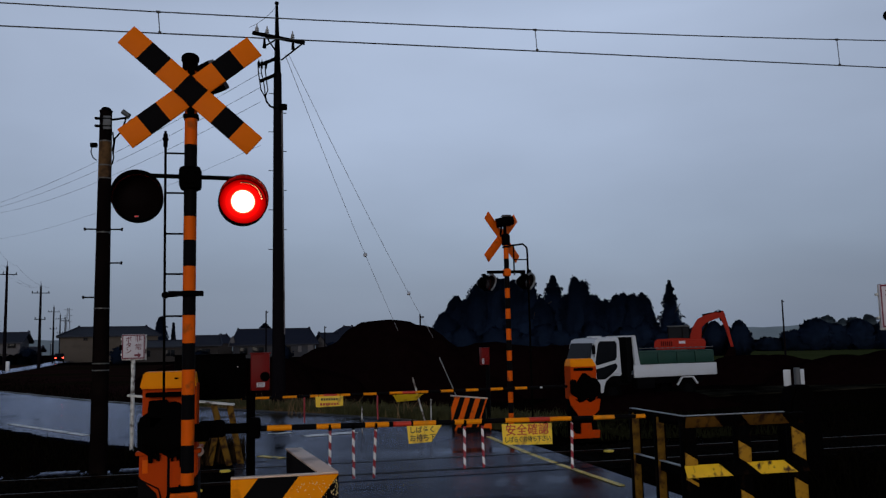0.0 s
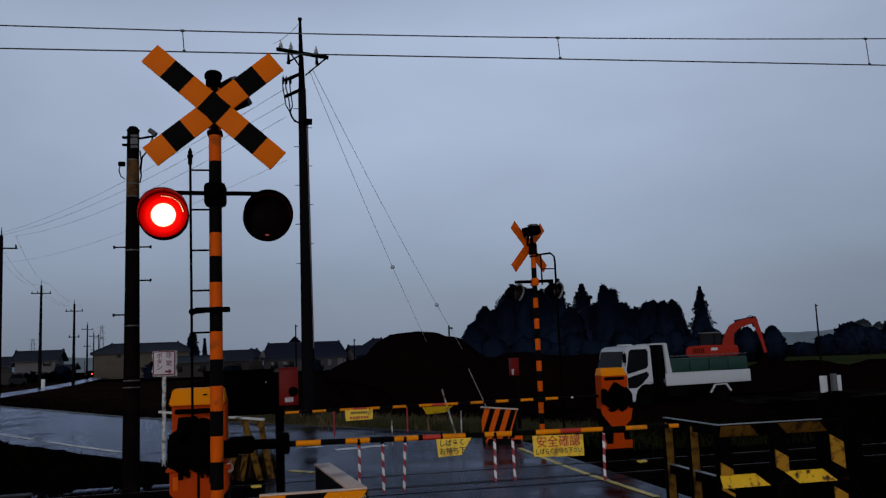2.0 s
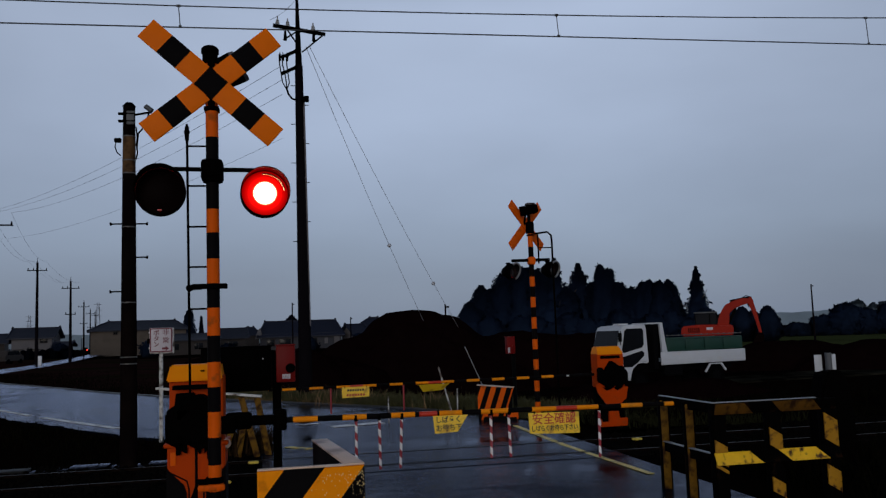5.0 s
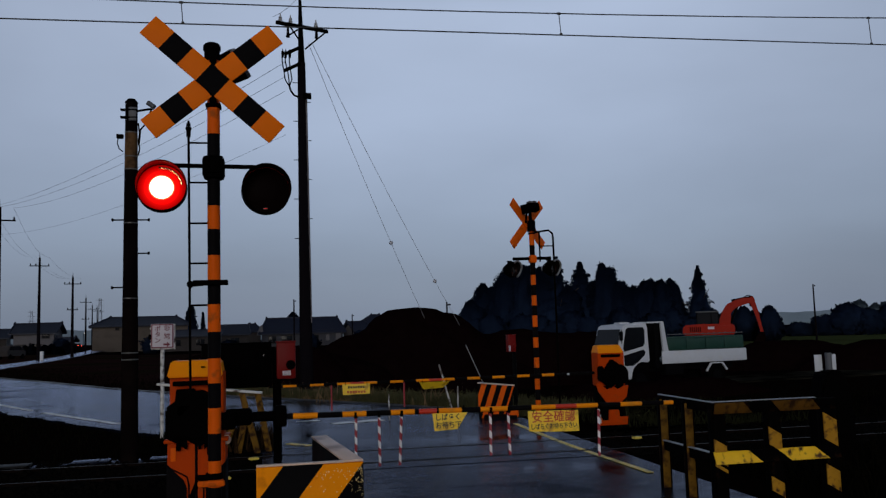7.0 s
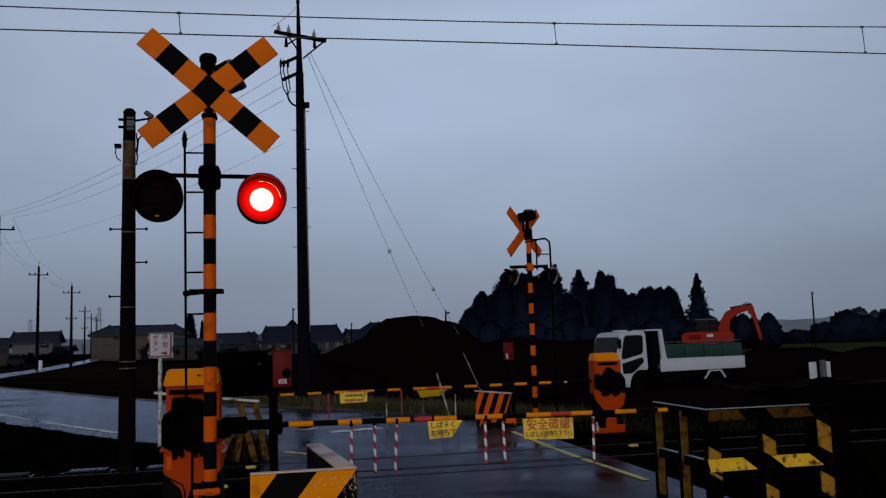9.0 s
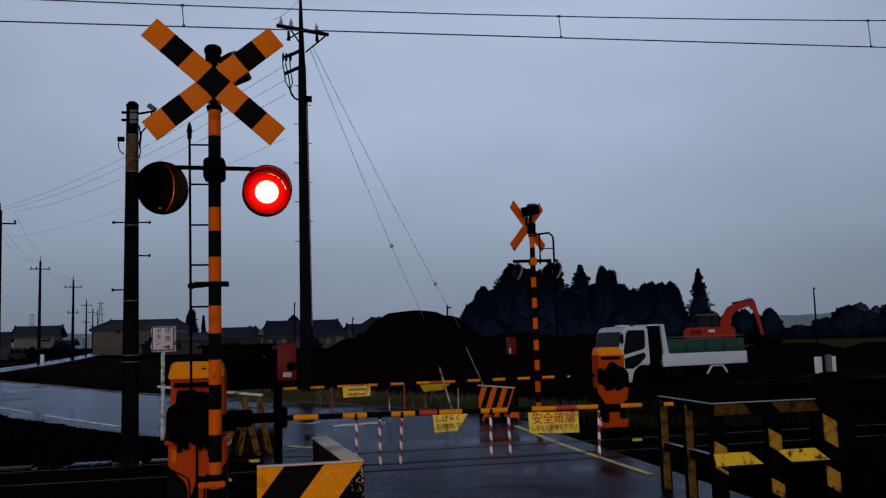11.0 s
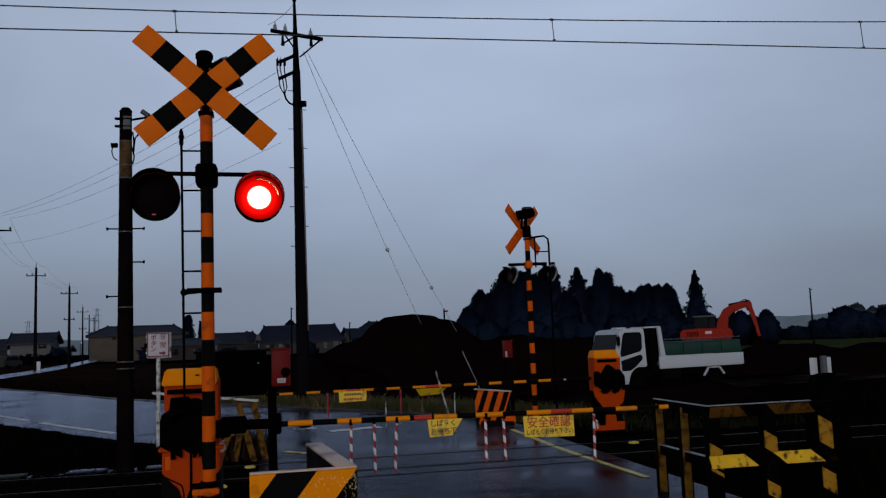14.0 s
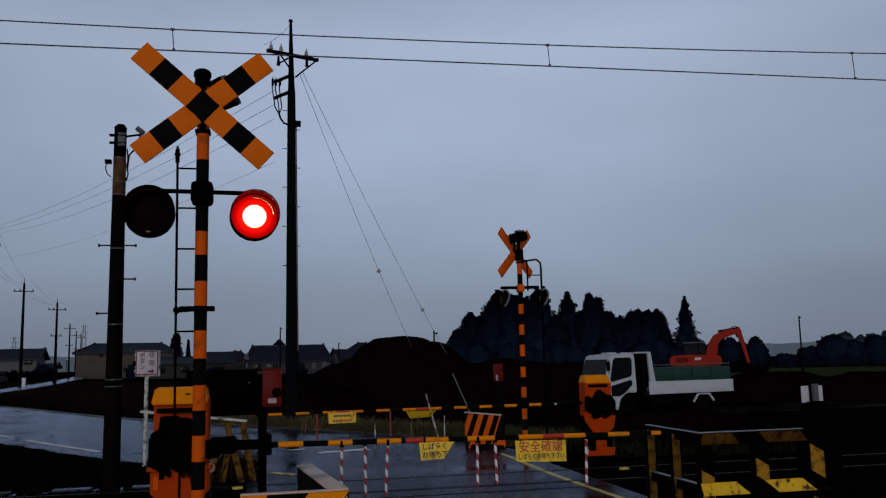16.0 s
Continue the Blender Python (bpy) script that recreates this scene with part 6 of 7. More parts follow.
# ---------------------------------------------------------------- truck
def truck():
    """Cab-over tipper, nose to -x, its side towards -y."""
    c = polar(25.45, 33.0)
    th = thing("truck", "white cab-over tipper truck with a green load and white drop side", "truck", (c.x, c.y, level(c.x, c.y)), 13)
    bm = B()
    # cab outline in x and z, nose to the left
    prism(bm, [(-2.86, 0.62), (-2.9, 1.0), (-2.84, 1.42), (-2.62, 2.12), (-2.5, 2.22), (-1.45, 2.26), (-1.38, 2.2), (-1.32, 1.0), (-1.42, 0.95), (-1.65, 0.98), (-1.9, 0.93), (-2.1, 0.8), (-2.2, 0.62), (-2.24, 0.42), (-2.42, 0.42), (-2.6, 0.5)], -1.0, 1.0)
    bmesh.ops.bevel(bm, geom=[e for e in bm.edges if abs(e.verts[0].co.y - e.verts[1].co.y) < 0.01 or min(v.co.z for v in e.verts) > 2.0], offset=0.07, segments=3, affect="EDGES")
    cab = part("cab", bm, M["white"], th, "white cab")
    bm = B()
    prism(bm, [(-2.66, 1.36), (-2.6, 1.32), (-1.58, 1.5), (-1.56, 2.12), (-2.46, 2.12)], -1.012, -0.99)
    bmesh.ops.bevel(bm, geom=[e for e in bm.edges if abs(e.verts[0].co.y - e.verts[1].co.y) > 0.01], offset=0.06, segments=3, affect="EDGES")
    part("side_window", bm, M["glass"], cab)
    bm = B()
    prism(bm, [(-2.6, 0.86), (-2.62, 1.2), (-1.66, 1.38), (-1.56, 1.3), (-1.6, 1.2), (-1.95, 0.97), (-2.2, 0.86)], -1.012, -0.99)
    part("lower_window", bm, M["glass"], cab)
    bm = B()
    w = [(-2.848, -0.93, 1.45), (-2.848, 0.93, 1.45), (-2.648, 0.85, 2.07), (-2.648, -0.85, 2.07)]
    v = [bm.verts.new(q) for q in w] + [bm.verts.new((q[0] - 0.012, q[1], q[2])) for q in w]
    for q in ((0, 1, 2, 3), (7, 6, 5, 4), (0, 4, 5, 1), (1, 5, 6, 2), (2, 6, 7, 3), (3, 7, 4, 0)):
        bm.faces.new([v[i] for i in q])
    bmesh.ops.recalc_face_normals(bm, faces=bm.faces[:])
    part("windscreen", bm, M["glass"], cab)
    bm = B()
    box(bm, (-2.78, -1.12, 1.85), (0.1, 0.16, 0.3), 0.03)
    rod(bm, (-2.72, -1.05, 1.6), (-2.75, -1.12, 2.05), 0.015)
    part("mirror", bm, M["chassis"], cab)
    bm = B()
    box(bm, (-2.88, 0, 0.62), (0.14, 2.0, 0.28), 0.04)
    part("bumper", bm, M["grey"], cab)
    bm = B()
    box(bm, (-2.9, -0.75, 0.85), (0.05, 0.3, 0.16), 0.03)
    part("headlight", bm, M["porcelain"], cab)
    bm = B()
    box(bm, (-1.2, 0, 1.5), (0.22, 1.9, 1.5), 0.03)
    part("bulkhead", bm, M["chassis"], th)
    bm = B()
    box(bm, (-0.97, 0, 1.65), (0.05, 1.8, 1.1), 0.01)
    part("headboard", bm, M["chassis"], th)
    for s in (-1, 1):
        bm = B()
        prism(bm, [(-0.92, 1.05), (-0.6, 1.05), (-0.72, 1.45), (-0.87, 2.28), (-1.02, 2.3)], s * 0.96 - 0.05, s * 0.96 + 0.05)
        part("headboard_post", bm, M["white"], th, "white headboard post")
    bm = B()
    box(bm, (-1.3, -0.95, 2.27), (0.68, 0.08, 0.05), 0.01)
    box(bm, (-0.95, 0, 2.27), (0.08, 1.98, 0.05), 0.01)
    part("headboard_rail", bm, M["white"], th)
    bm = B()
    box(bm, (1.15, -1.03, 1.2), (4.0, 0.05, 0.42), 0.012)
    part("drop_side", bm, M["white"], th, "white drop side")
    bm = B()
    box(bm, (1.15, 1.03, 1.2), (4.0, 0.05, 0.42), 0.012)
    part("drop_side", bm, M["white"], th, "white drop side")
    bm = B()
    box(bm, (1.15, 0, 1.02), (3.95, 2.0, 0.08), 0.01)
    part("load_floor", bm, M["chassis"], th)
    for k in range(4):
        bm = B()
        box(bm, (-0.35 + 0.97 * k, -0.9, 1.62), (0.93, 0.05, 0.42), 0.012)
        box(bm, (-0.35 + 0.97 * k, -0.92, 1.8), (0.97, 0.06, 0.05), 0.01)
        box(bm, (-0.8 + 0.97 * k, -0.93, 1.62), (0.05, 0.05, 0.44), 0.01)
        part("side_panel", bm, M["green"], th, "green painted side panel")
    bm = B()
    for k in range(14):
        box(bm, (-0.75 + 0.29 * k, -0.93, 1.845), (0.05, 0.05, 0.05), 0.01)
    line(bm, [(-0.8, -0.95, 1.84), (3.05, -0.95, 1.84)], 0.012, 6)
    part("rope_rail", bm, M["grey"], th, "pale rope lashed along the rail")
    bm = B()
    box(bm, (1.15, 0.9, 1.62), (3.9, 0.05, 0.42), 0.012)
    box(bm, (3.08, 0, 1.5), (0.06, 1.8, 0.6), 0.012)
    box(bm, (1.15, -0.88, 1.43), (3.9, 0.05, 0.1), 0.01)
    part("far_panel", bm, M["green"], th)
    bm = B()
    box(bm, (0.3, -0.38, 0.75), (5.6, 0.12, 0.25), 0.01)
    box(bm, (0.3, 0.38, 0.75), (5.6, 0.12, 0.25), 0.01)
    box(bm, (-0.4, -0.8, 0.68), (0.9, 0.4, 0.36), 0.03)
    part("chassis", bm, M["chassis"], th)
    bm = B()
    prism(bm, [(1.3, 0.72), (1.58, 1.02), (2.2, 1.02), (2.45, 0.75), (2.39, 0.72), (2.17, 0.96), (1.62, 0.96), (1.36, 0.7)], -1.0, -0.93)
    part("mudguard", bm, M["white"], th)
    for x in (-1.85, 1.6):
        for y in (-0.66, 0.66):
            bm = B()
            rod(bm, (x, y - 0.12, 0.42), (x, y + 0.12, 0.42), 0.42, n=28)
            bmesh.ops.bevel(bm, geom=[e for e in bm.edges if e.is_boundary or e.calc_face_angle(0) > 1], offset=0.04, segments=2, affect="EDGES")
            wheel = part("wheel", bm, M["rubber"], th)
            bm = B()
            rod(bm, (x, y - 0.135, 0.42), (x, y + 0.135, 0.42), 0.22, n=20)
            part("rim", bm, M["chassis"], wheel)
    bm = B()
    box(bm, (-2.0, 0, 2.27), (0.5, 0.4, 0.06), 0.02)
    part("roof_vent", bm, M["white"], cab)
    for ob in th.children_recursive:
        if ob.name.split(".")[0] not in ("wheel", "rim"):
            drop = {"drop_side": -0.12, "side_panel": -0.08, "far_panel": -0.08, "load_floor": -0.15, "mudguard": -0.16}.get(ob.name.split(".")[0], 0.0)
            kind = ob.name.split(".")[0]
            along, shift = (1.0, -0.28) if kind == "cab" or ob.parent == cab else {"drop_side": (1.115, -0.1), "load_floor": (1.1, -0.1), "side_panel": (1.042, 0.17), "far_panel": (1.042, 0.17), "rope_rail": (1.042, 0.17), "mudguard": (1.0, -0.07)}.get(kind, (1.0, 0.0))
            ob.data.transform(Matrix.Diagonal((0.88, 0.8, 1.07, 1)) @ Matrix.Translation((shift, 0, drop)) @ Matrix.Diagonal((along, 1, 1, 1)))


truck()


# ---------------------------------------------------------------- excavator
def excavator():
    c = polar(28.1, 75.0)
    th = thing("excavator", "red-orange tracked excavator with its boom raised over the field", "excavator", (c.x, c.y, level(c.x, c.y)), -28)
    def slab(outline, y0, y1, bev):
        bm = B()
        prism(bm, outline, y0, y1)
        bmesh.ops.bevel(bm, geom=bm.edges[:], offset=bev, segments=2, affect="EDGES")
        return bm
    for y in (-1.1, 1.1):
        part("crawler", slab([(-1.9, 0.2), (-1.7, 0.0), (1.7, 0.0), (1.9, 0.2), (2.1, 0.55), (1.8, 0.95), (-1.8, 0.95), (-2.1, 0.55)], y - 0.3, y + 0.3, 0.04), M["rubber"], th)
    bm = B()
    rod(bm, (0, 0, 0.7), (0, 0, 1.45), 0.7, n=20)
    part("slew_ring", bm, M["chassis"], th)
    body = part("body", slab([(-2.05, 1.42), (-2.15, 1.8), (-2.0, 2.25), (-0.7, 2.34), (1.9, 2.28), (2.03, 2.1), (2.0, 1.42)], -1.25, 1.25, 0.09), M["digger"], th)
    bm = B()
    box(bm, (0.15, -1.26, 2.0), (0.5, 0.04, 0.22), 0.015)
    part("badge_plate", bm, M["signwhite"], body)
    bm = B()
    for k in range(6):
        box(bm, (-1.5 + 0.16 * k, -1.26, 1.9), (0.08, 0.04, 0.4), 0.008)
    part("grille", bm, M["chassis"], body)
    cab = part("cab", slab([(-1.0, 2.28), (0.8, 2.28), (0.88, 2.8), (0.72, 3.3), (-0.95, 3.3)], -0.9, 0.25, 0.07), M["dimglass"], th, "dark glazed cab")
    bm = B()
    box(bm, (-0.1, -0.33, 3.34), (1.85, 1.2, 0.1), 0.04)
    part("roof", bm, M["grey"], cab)
    for x in (-0.95, 0.2, 0.78):
        bm = B()
        box(bm, (x, -0.92, 2.8), (0.07, 0.05, 1.0), 0.01)
        part("cab_post", bm, M["chassis"], cab)
    part("boom", slab([(0.70, 2.2), (1.05, 3.2), (1.47, 3.9), (2.1, 4.2), (2.9, 4.42), (3.5, 4.36), (3.5, 4.0), (2.85, 3.84), (2.2, 3.58), (1.8, 3.2), (1.72, 2.2)], -0.26, 0.26, 0.05), M["digger"], th)
    part("stick", slab([(3.3, 4.05), (3.42, 4.5), (3.62, 4.5), (3.92, 3.37), (4.26, 1.5), (4.06, 1.45), (3.68, 3.0)], -0.2, 0.2, 0.04), M["digger"], th)
    bm = B()
    rod(bm, (1.9, 0, 4.2), (3.5, 0, 4.45), 0.11, n=12)
    rod(bm, (1.5, 0.34, 1.9), (2.35, 0.34, 3.7), 0.1, n=12)
    rod(bm, (3.3, 0, 4.4), (3.45, 0, 3.7), 0.14, n=12)
    part("ram", bm, M["chassis"], th)
    part("bucket", slab([(3.95, 1.55), (4.3, 1.55), (4.4, 1.0), (4.05, 0.45), (3.4, 0.6), (3.7, 1.2)], -0.5, 0.5, 0.03), M["soil"], th, "bucket caked with dark soil")
    bm = B()
    line(bm, [(2.6, 0.2, 4.3), (3.2, 0.2, 4.62), (3.6, 0.2, 4.5), (3.75, 0.2, 4.1)], 0.035, 6)
    part("hose", bm, M["chassis"], th)


excavator()


# ---------------------------------------------------------------- houses
def house(az, w, dep, wall_h, roof_h, wall_m, roof_m, label, turn=0.0, gable=True, hip=(0.9, 0.9), windows=(), d=190, eaves=0.7, porch=False):
    """Walls with gables or a hipped top, tiled roof with thick eaves and ridge, windows with frames, a pent roof at the front."""
    c = polar(az, d)
    th = thing("house", label, "house", (c.x, c.y, 0), turn - az, "houses")
    top = wall_h + roof_h
    bm = B()
    if gable:
        prism(bm, [(-dep / 2, -0.4), (dep / 2, -0.4), (dep / 2, wall_h), (0, top - 0.15), (-dep / 2, wall_h)], -w / 2, w / 2)
        bmesh.ops.rotate(bm, verts=bm.verts[:], matrix=Matrix.Rotation(radians(90), 3, "Z"))
    else:
        box(bm, (0, 0, wall_h / 2 - 0.2), (w, dep, wall_h + 0.4), 0.02)
    part("wall", bm, M[wall_m], th)
    hw, hd, t = w / 2 + eaves, dep / 2 + eaves, 0.22
    zl = wall_h - roof_h * eaves / (dep / 2)
    rl, rr = (-hw, hw) if gable else (-hw + hip[0] * hd, hw - hip[1] * hd)
    bm = B()
    lo = [(-hw, -hd, zl), (hw, -hd, zl), (hw, hd, zl), (-hw, hd, zl), (rl, 0, top), (rr, 0, top)]
    a = [bm.verts.new(q) for q in lo]
    b = [bm.verts.new((q[0], q[1], q[2] + t)) for q in lo]
    for f in ((0, 1, 5, 4), (2, 3, 4, 5), (1, 2, 5), (3, 0, 4)):
        if gable and len(f) == 3:
            continue
        bm.faces.new([b[i] for i in f])
        bm.faces.new([a[i] for i in f[::-1]])
    for i, j in ((0, 1), (2, 3)) + (((1, 5), (5, 2), (3, 4), (4, 0)) if gable else ((1, 2), (3, 0))):
        bm.faces.new((a[i], a[j], b[j], b[i]))
    bmesh.ops.recalc_face_normals(bm, faces=bm.faces[:])
    roof = part("roof", bm, M[roof_m], th, smooth=10)
    bm = B()
    box(bm, ((rl + rr) / 2, 0, top + t - 0.02), (rr - rl, 0.42, 0.26), 0.06)
    for x in (rl, rr):
        prism(bm, [(x - 0.3, top + 0.1), (x + 0.3, top + 0.1), (x + 0.2, top + 0.42), (x, top + 0.6), (x - 0.2, top + 0.42)], -0.16, 0.16)
    for x, s in ((rl, -1), (rr, 1)):
        for y in (-1, 1):
            rod(bm, (x, 0, top + t + 0.05), (s * hw, y * hd, zl + t + 0.05), 0.14, n=6)
    part("ridge", bm, M["roofdark"], roof)
    if porch:
        bm = B()
        prism(bm, [(0, 2.75), (-1.5, 2.25), (-1.5, 2.4), (0, 3.0)], -w / 2 - 0.3, w / 2 + 0.3)
        bmesh.ops.rotate(bm, verts=bm.verts[:], matrix=Matrix.Rotation(radians(90), 3, "Z"))
        bmesh.ops.rotate(bm, verts=bm.verts[:], matrix=Matrix.Rotation(radians(180), 3, "Z"))
        ys = [v.co.y for v in bm.verts]
        bmesh.ops.translate(bm, verts=bm.verts[:], vec=(0, -dep / 2 - (max(ys) if max(ys) < 0.5 else 0), 0))
        part("pent_roof", bm, M[roof_m], th)
    for x, z, ww, hh in windows:
        bm = B()
        box(bm, (x, -dep / 2 - 0.01, z), (ww, 0.06, hh), 0.01)
        win = part("window", bm, M["glass"], th)
        for cx, sx, cz, sz in ((x, ww + 0.2, z + hh / 2, 0.1), (x, ww + 0.2, z - hh / 2, 0.12), (x, 0.08, z, hh), (x - ww / 2, 0.1, z, hh), (x + ww / 2, 0.1, z, hh)):
            bm = B()
            box(bm, (cx, -dep / 2 - 0.06, cz), (sx, 0.06, sz), 0.006)
            part("frame", bm, M["walldark"], win)
    return th


house(-14.5, 7.4, 7.0, 3.9, 1.7, "wallwhite", "roof", "farmhouse with a purple-grey tiled gable roof and pale walls", -14, True, windows=((-2.4, 1.0, 1.8, 1.2), (0.3, 1.0, 2.2, 1.2), (2.2, 3.2, 1.4, 0.9)))
house(-12.95, 2.2, 4.0, 2.0, 0.6, "walldark", "roofdark", "dark annex leaning on a farmhouse", -14, True, d=186)
house(-17.3, 8.6, 6.5, 3.2, 1.6, "walldark", "roof", "low farmhouse with a grey tiled roof", -8, True, windows=((-2, 1.2, 2.0, 1.4), (1.5, 1.2, 2.0, 1.4)), d=205)
house(-20.6, 8.0, 6.5, 3.3, 1.9, "walldark", "roof", "brown house with a grey tiled roof", 4, False, windows=((-2, 1.3, 2.0, 1.5), (1.5, 1.3, 2.0, 1.5)), d=195)
house(-8.7, 18.4, 9.0, 4.85, 1.65, "wall", "roof", "long beige workshop with a grey hipped roof and small high windows", 3, False, (0.8, 0.5), windows=((-4.6, 4.2, 0.7, 0.5), (3.4, 4.2, 0.7, 0.5)))
house(-5.6, 9.2, 6.0, 2.3, 0.9, "walldark", "roof", "low brown shed with a long grey roof", 4, True, windows=((-2.8, 1.1, 1.6, 1.2), (1.4, 1.1, 1.6, 1.2)), d=165)
house(-3.0, 5.0, 6.0, 2.6, 1.6, "walldark", "roof", "low brown house with a grey roof", 6, True, windows=((0, 1.1, 2.0, 1.4),), d=180)
house(-1.75, 3.0, 5.0, 3.2, 1.4, "walldark", "roofdark", "narrow dark house with a tiled roof", 8, False, (0.5, 0.5), d=200)
long_house = house(1.43, 17.2, 8.0, 2.7, 2.85, "wallgrey", "roofdark", "long low house with broad dark blue tiled roof and white plaster", 3, False, (0.38, 0.34), windows=((-6.4, 1.1, 1.6, 1.5), (-3.4, 1.1, 2.4, 1.6), (2.2, 1.1, 2.4, 1.6)), porch=True)
for x, z0, w, h in ((-9.0, 2.1, 1.4, 2.3), (7.6, 0.2, 1.1, 1.9), (5.3, 0.6, 0.7, 1.3)):
    bm = B()
    prism(bm, [(x - w / 2, z0), (x + w / 2, z0), (x + w / 2, z0 + h * 0.45), (x + w * 0.3, z0 + h), (x - w * 0.05, z0 + h * 0.8)] if z0 > 1 else [(x - w / 2, z0), (x + w / 2, z0), (x + w / 2, z0 + h), (x - w / 2, z0 + h)], -4.2, -3.9)
    part("plaster_panel", bm, M["wallwhite"], long_house, "white plaster panel")
house(5.0, 3.4, 5.0, 2.5, 1.9, "wallwhite", "roofdark", "small house with a white gable and a dark roof", 32, True, windows=((0.6, 1.2, 1.2, 1.2),))
house(6.3, 8.0, 7.0, 4.0, 2.0, "walldark", "roofdark", "house with a dark tiled roof behind the soil heap", 0, False, windows=((-2, 1.6, 1.8, 1.6),), d=200)
house(8.2, 5.0, 6.0, 3.6, 1.7, "wallgrey", "roofdark", "small grey house with a dark roof beyond the soil heap", 10, True, d=205)


# ---------------------------------------------------------------- trees
def clump_mesh(n, shape, size, seed, m, name="crown"):
    """Many small leaf clumps, each a folded pair of leaves, filling the given outline unevenly round a dense heart."""
    rnd = random.Random(seed)
    verts, faces = [], []
    pick, heart = shape
    rings, k = 16, 26
    for i in range(rings):
        verts += [heart(0.02 + 0.97 * i / (rings - 1), 6.2832 * j / k) for j in range(k)]
    faces += [(i * k + j, i * k + (j + 1) % k, (i + 1) * k + (j + 1) % k, (i + 1) * k + j) for i in range(rings - 1) for j in range(k)]
    for _ in range(n):
        c = pick(rnd)
        s = size * rnd.uniform(0.5, 1.4)
        u = Vector((rnd.gauss(0, 1), rnd.gauss(0, 1), rnd.gauss(0, 0.6))).normalized()
        v = u.orthogonal().normalized()
        v.rotate(Matrix.Rotation(rnd.uniform(0, 6.28), 3, u))
        w = u.cross(v)
        i = len(verts)
        verts += [c - v * s, c + w * s * 0.5 + u * s * 0.2, c + v * s, c - w * s * 0.5 + u * s * 0.2, c + u * s * 0.9]
        faces += [(i, i + 1, i + 2), (i, i + 2, i + 3), (i + 1, i + 4, i + 3)]
    me = bpy.data.meshes.new(name)
    me.from_pydata([tuple(v) for v in verts], [], faces)
    me.materials.append(m)
    return me


def broad_shape(h, r, seed, low=0.12):
    """A domed crown, bulging and hollowed by its own limbs, feathered at the edge."""
    o = Vector((seed * 7.3, seed * 3.1, seed * 1.7))
    rs = random.Random(seed)
    blunt = rs.uniform(0.44, 0.58)
    def pick(rnd):
        t = rnd.random() ** 0.62
        a = rnd.uniform(0, 6.283)
        d = Vector((math.cos(a), math.sin(a), 2.2 * t))
        k = 0.9 + 0.42 * noise.noise(d * 1.5 + o) + 0.2 * noise.noise(d * 4.0 + o)
        prof = max(0.0, 1 - t ** 2.4) ** blunt * min(1.0, 0.55 + 1.6 * t)
        q = r * prof * k * rnd.random() ** 0.4
        z = low + (1 - low) * t * (1 + 0.1 * noise.noise(Vector((q * math.cos(a), q * math.sin(a), 0)) * 0.9 + o))
        return Vector((q * math.cos(a), q * math.sin(a), z * h)) + Vector((rnd.gauss(0, 0.1), rnd.gauss(0, 0.1), rnd.gauss(0, 0.12)))
    def heart(t, a):
        d = Vector((math.cos(a), math.sin(a), 2.2 * t))
        k = 0.9 + 0.42 * noise.noise(d * 1.5 + o) + 0.2 * noise.noise(d * 4.0 + o)
        q = 0.8 * r * max(0.0, 1 - t ** 2.4) ** blunt * min(1.0, 0.55 + 1.6 * t) * k
        return Vector((q * math.cos(a), q * math.sin(a), (low + (1 - low) * t) * h * 0.93))
    return pick, heart


def cone_shape(h, r, seed, ragged=0.35):
    rs = random.Random(seed)
    tiers = [(z, rs.uniform(1 - ragged, 1.0), rs.uniform(0, 6.28)) for z in np.linspace(0.06, 0.98, 22)]
    def pick(rnd):
        z, k, ph = rnd.choice(tiers)
        lim = r * k * (1.02 - z) ** 0.95 * min(1, 0.55 + z * 2)
        a = rnd.uniform(0, 6.28)
        q = lim * rnd.random() ** 0.5 * (0.75 + 0.25 * math.sin(3 * a + ph))
        return Vector((math.cos(a) * q, math.sin(a) * q, h * (z - 0.06 * q / max(r, 0.1)) + rnd.uniform(-0.02, 0.02) * h))
    def heart(t, a):
        q = 0.52 * r * (1.0 - t) ** 0.95 * min(1, 0.55 + t * 2)
        return Vector((math.cos(a) * q, math.sin(a) * q, h * 0.95 * t))
    return pick, heart


def tree(az, d, h, r, kind="broad", seed=0, n=1600, size=None, m="leaf", low=0.12, label=""):
    c = polar(az, d)
    z = level(c.x, c.y)
    th = thing("tree", label or ("dark round-crowned tree in a grove" if kind == "broad" else "tall dark conifer with ragged tiers"), "tree", (c.x, c.y, z), seed * 37 % 360, "trees")
    bm = B()
    rod(bm, (0, 0, -0.3), (0, 0, h * 0.55), 0.02 * h + 0.05, 0.01 * h, n=8)
    rs = random.Random(seed + 5)
    for i in range(6):
        a, z0 = rs.uniform(0, 6.28), rs.uniform(0.2, 0.5) * h
        rod(bm, (0, 0, z0), (math.cos(a) * r * 0.5, math.sin(a) * r * 0.5, z0 + 0.2 * h), 0.008 * h, 0.003 * h, n=6)
    if kind == "cone":
        rod(bm, (0, 0, h * 0.5), (0, 0, h * 0.97), 0.01 * h, 0.02, n=6)
    part("trunk", bm, M["bark"], th)
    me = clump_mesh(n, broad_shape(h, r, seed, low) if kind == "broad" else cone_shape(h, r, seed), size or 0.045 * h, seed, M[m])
    ob = new("crown", me)
    ob.parent = th


D = 120
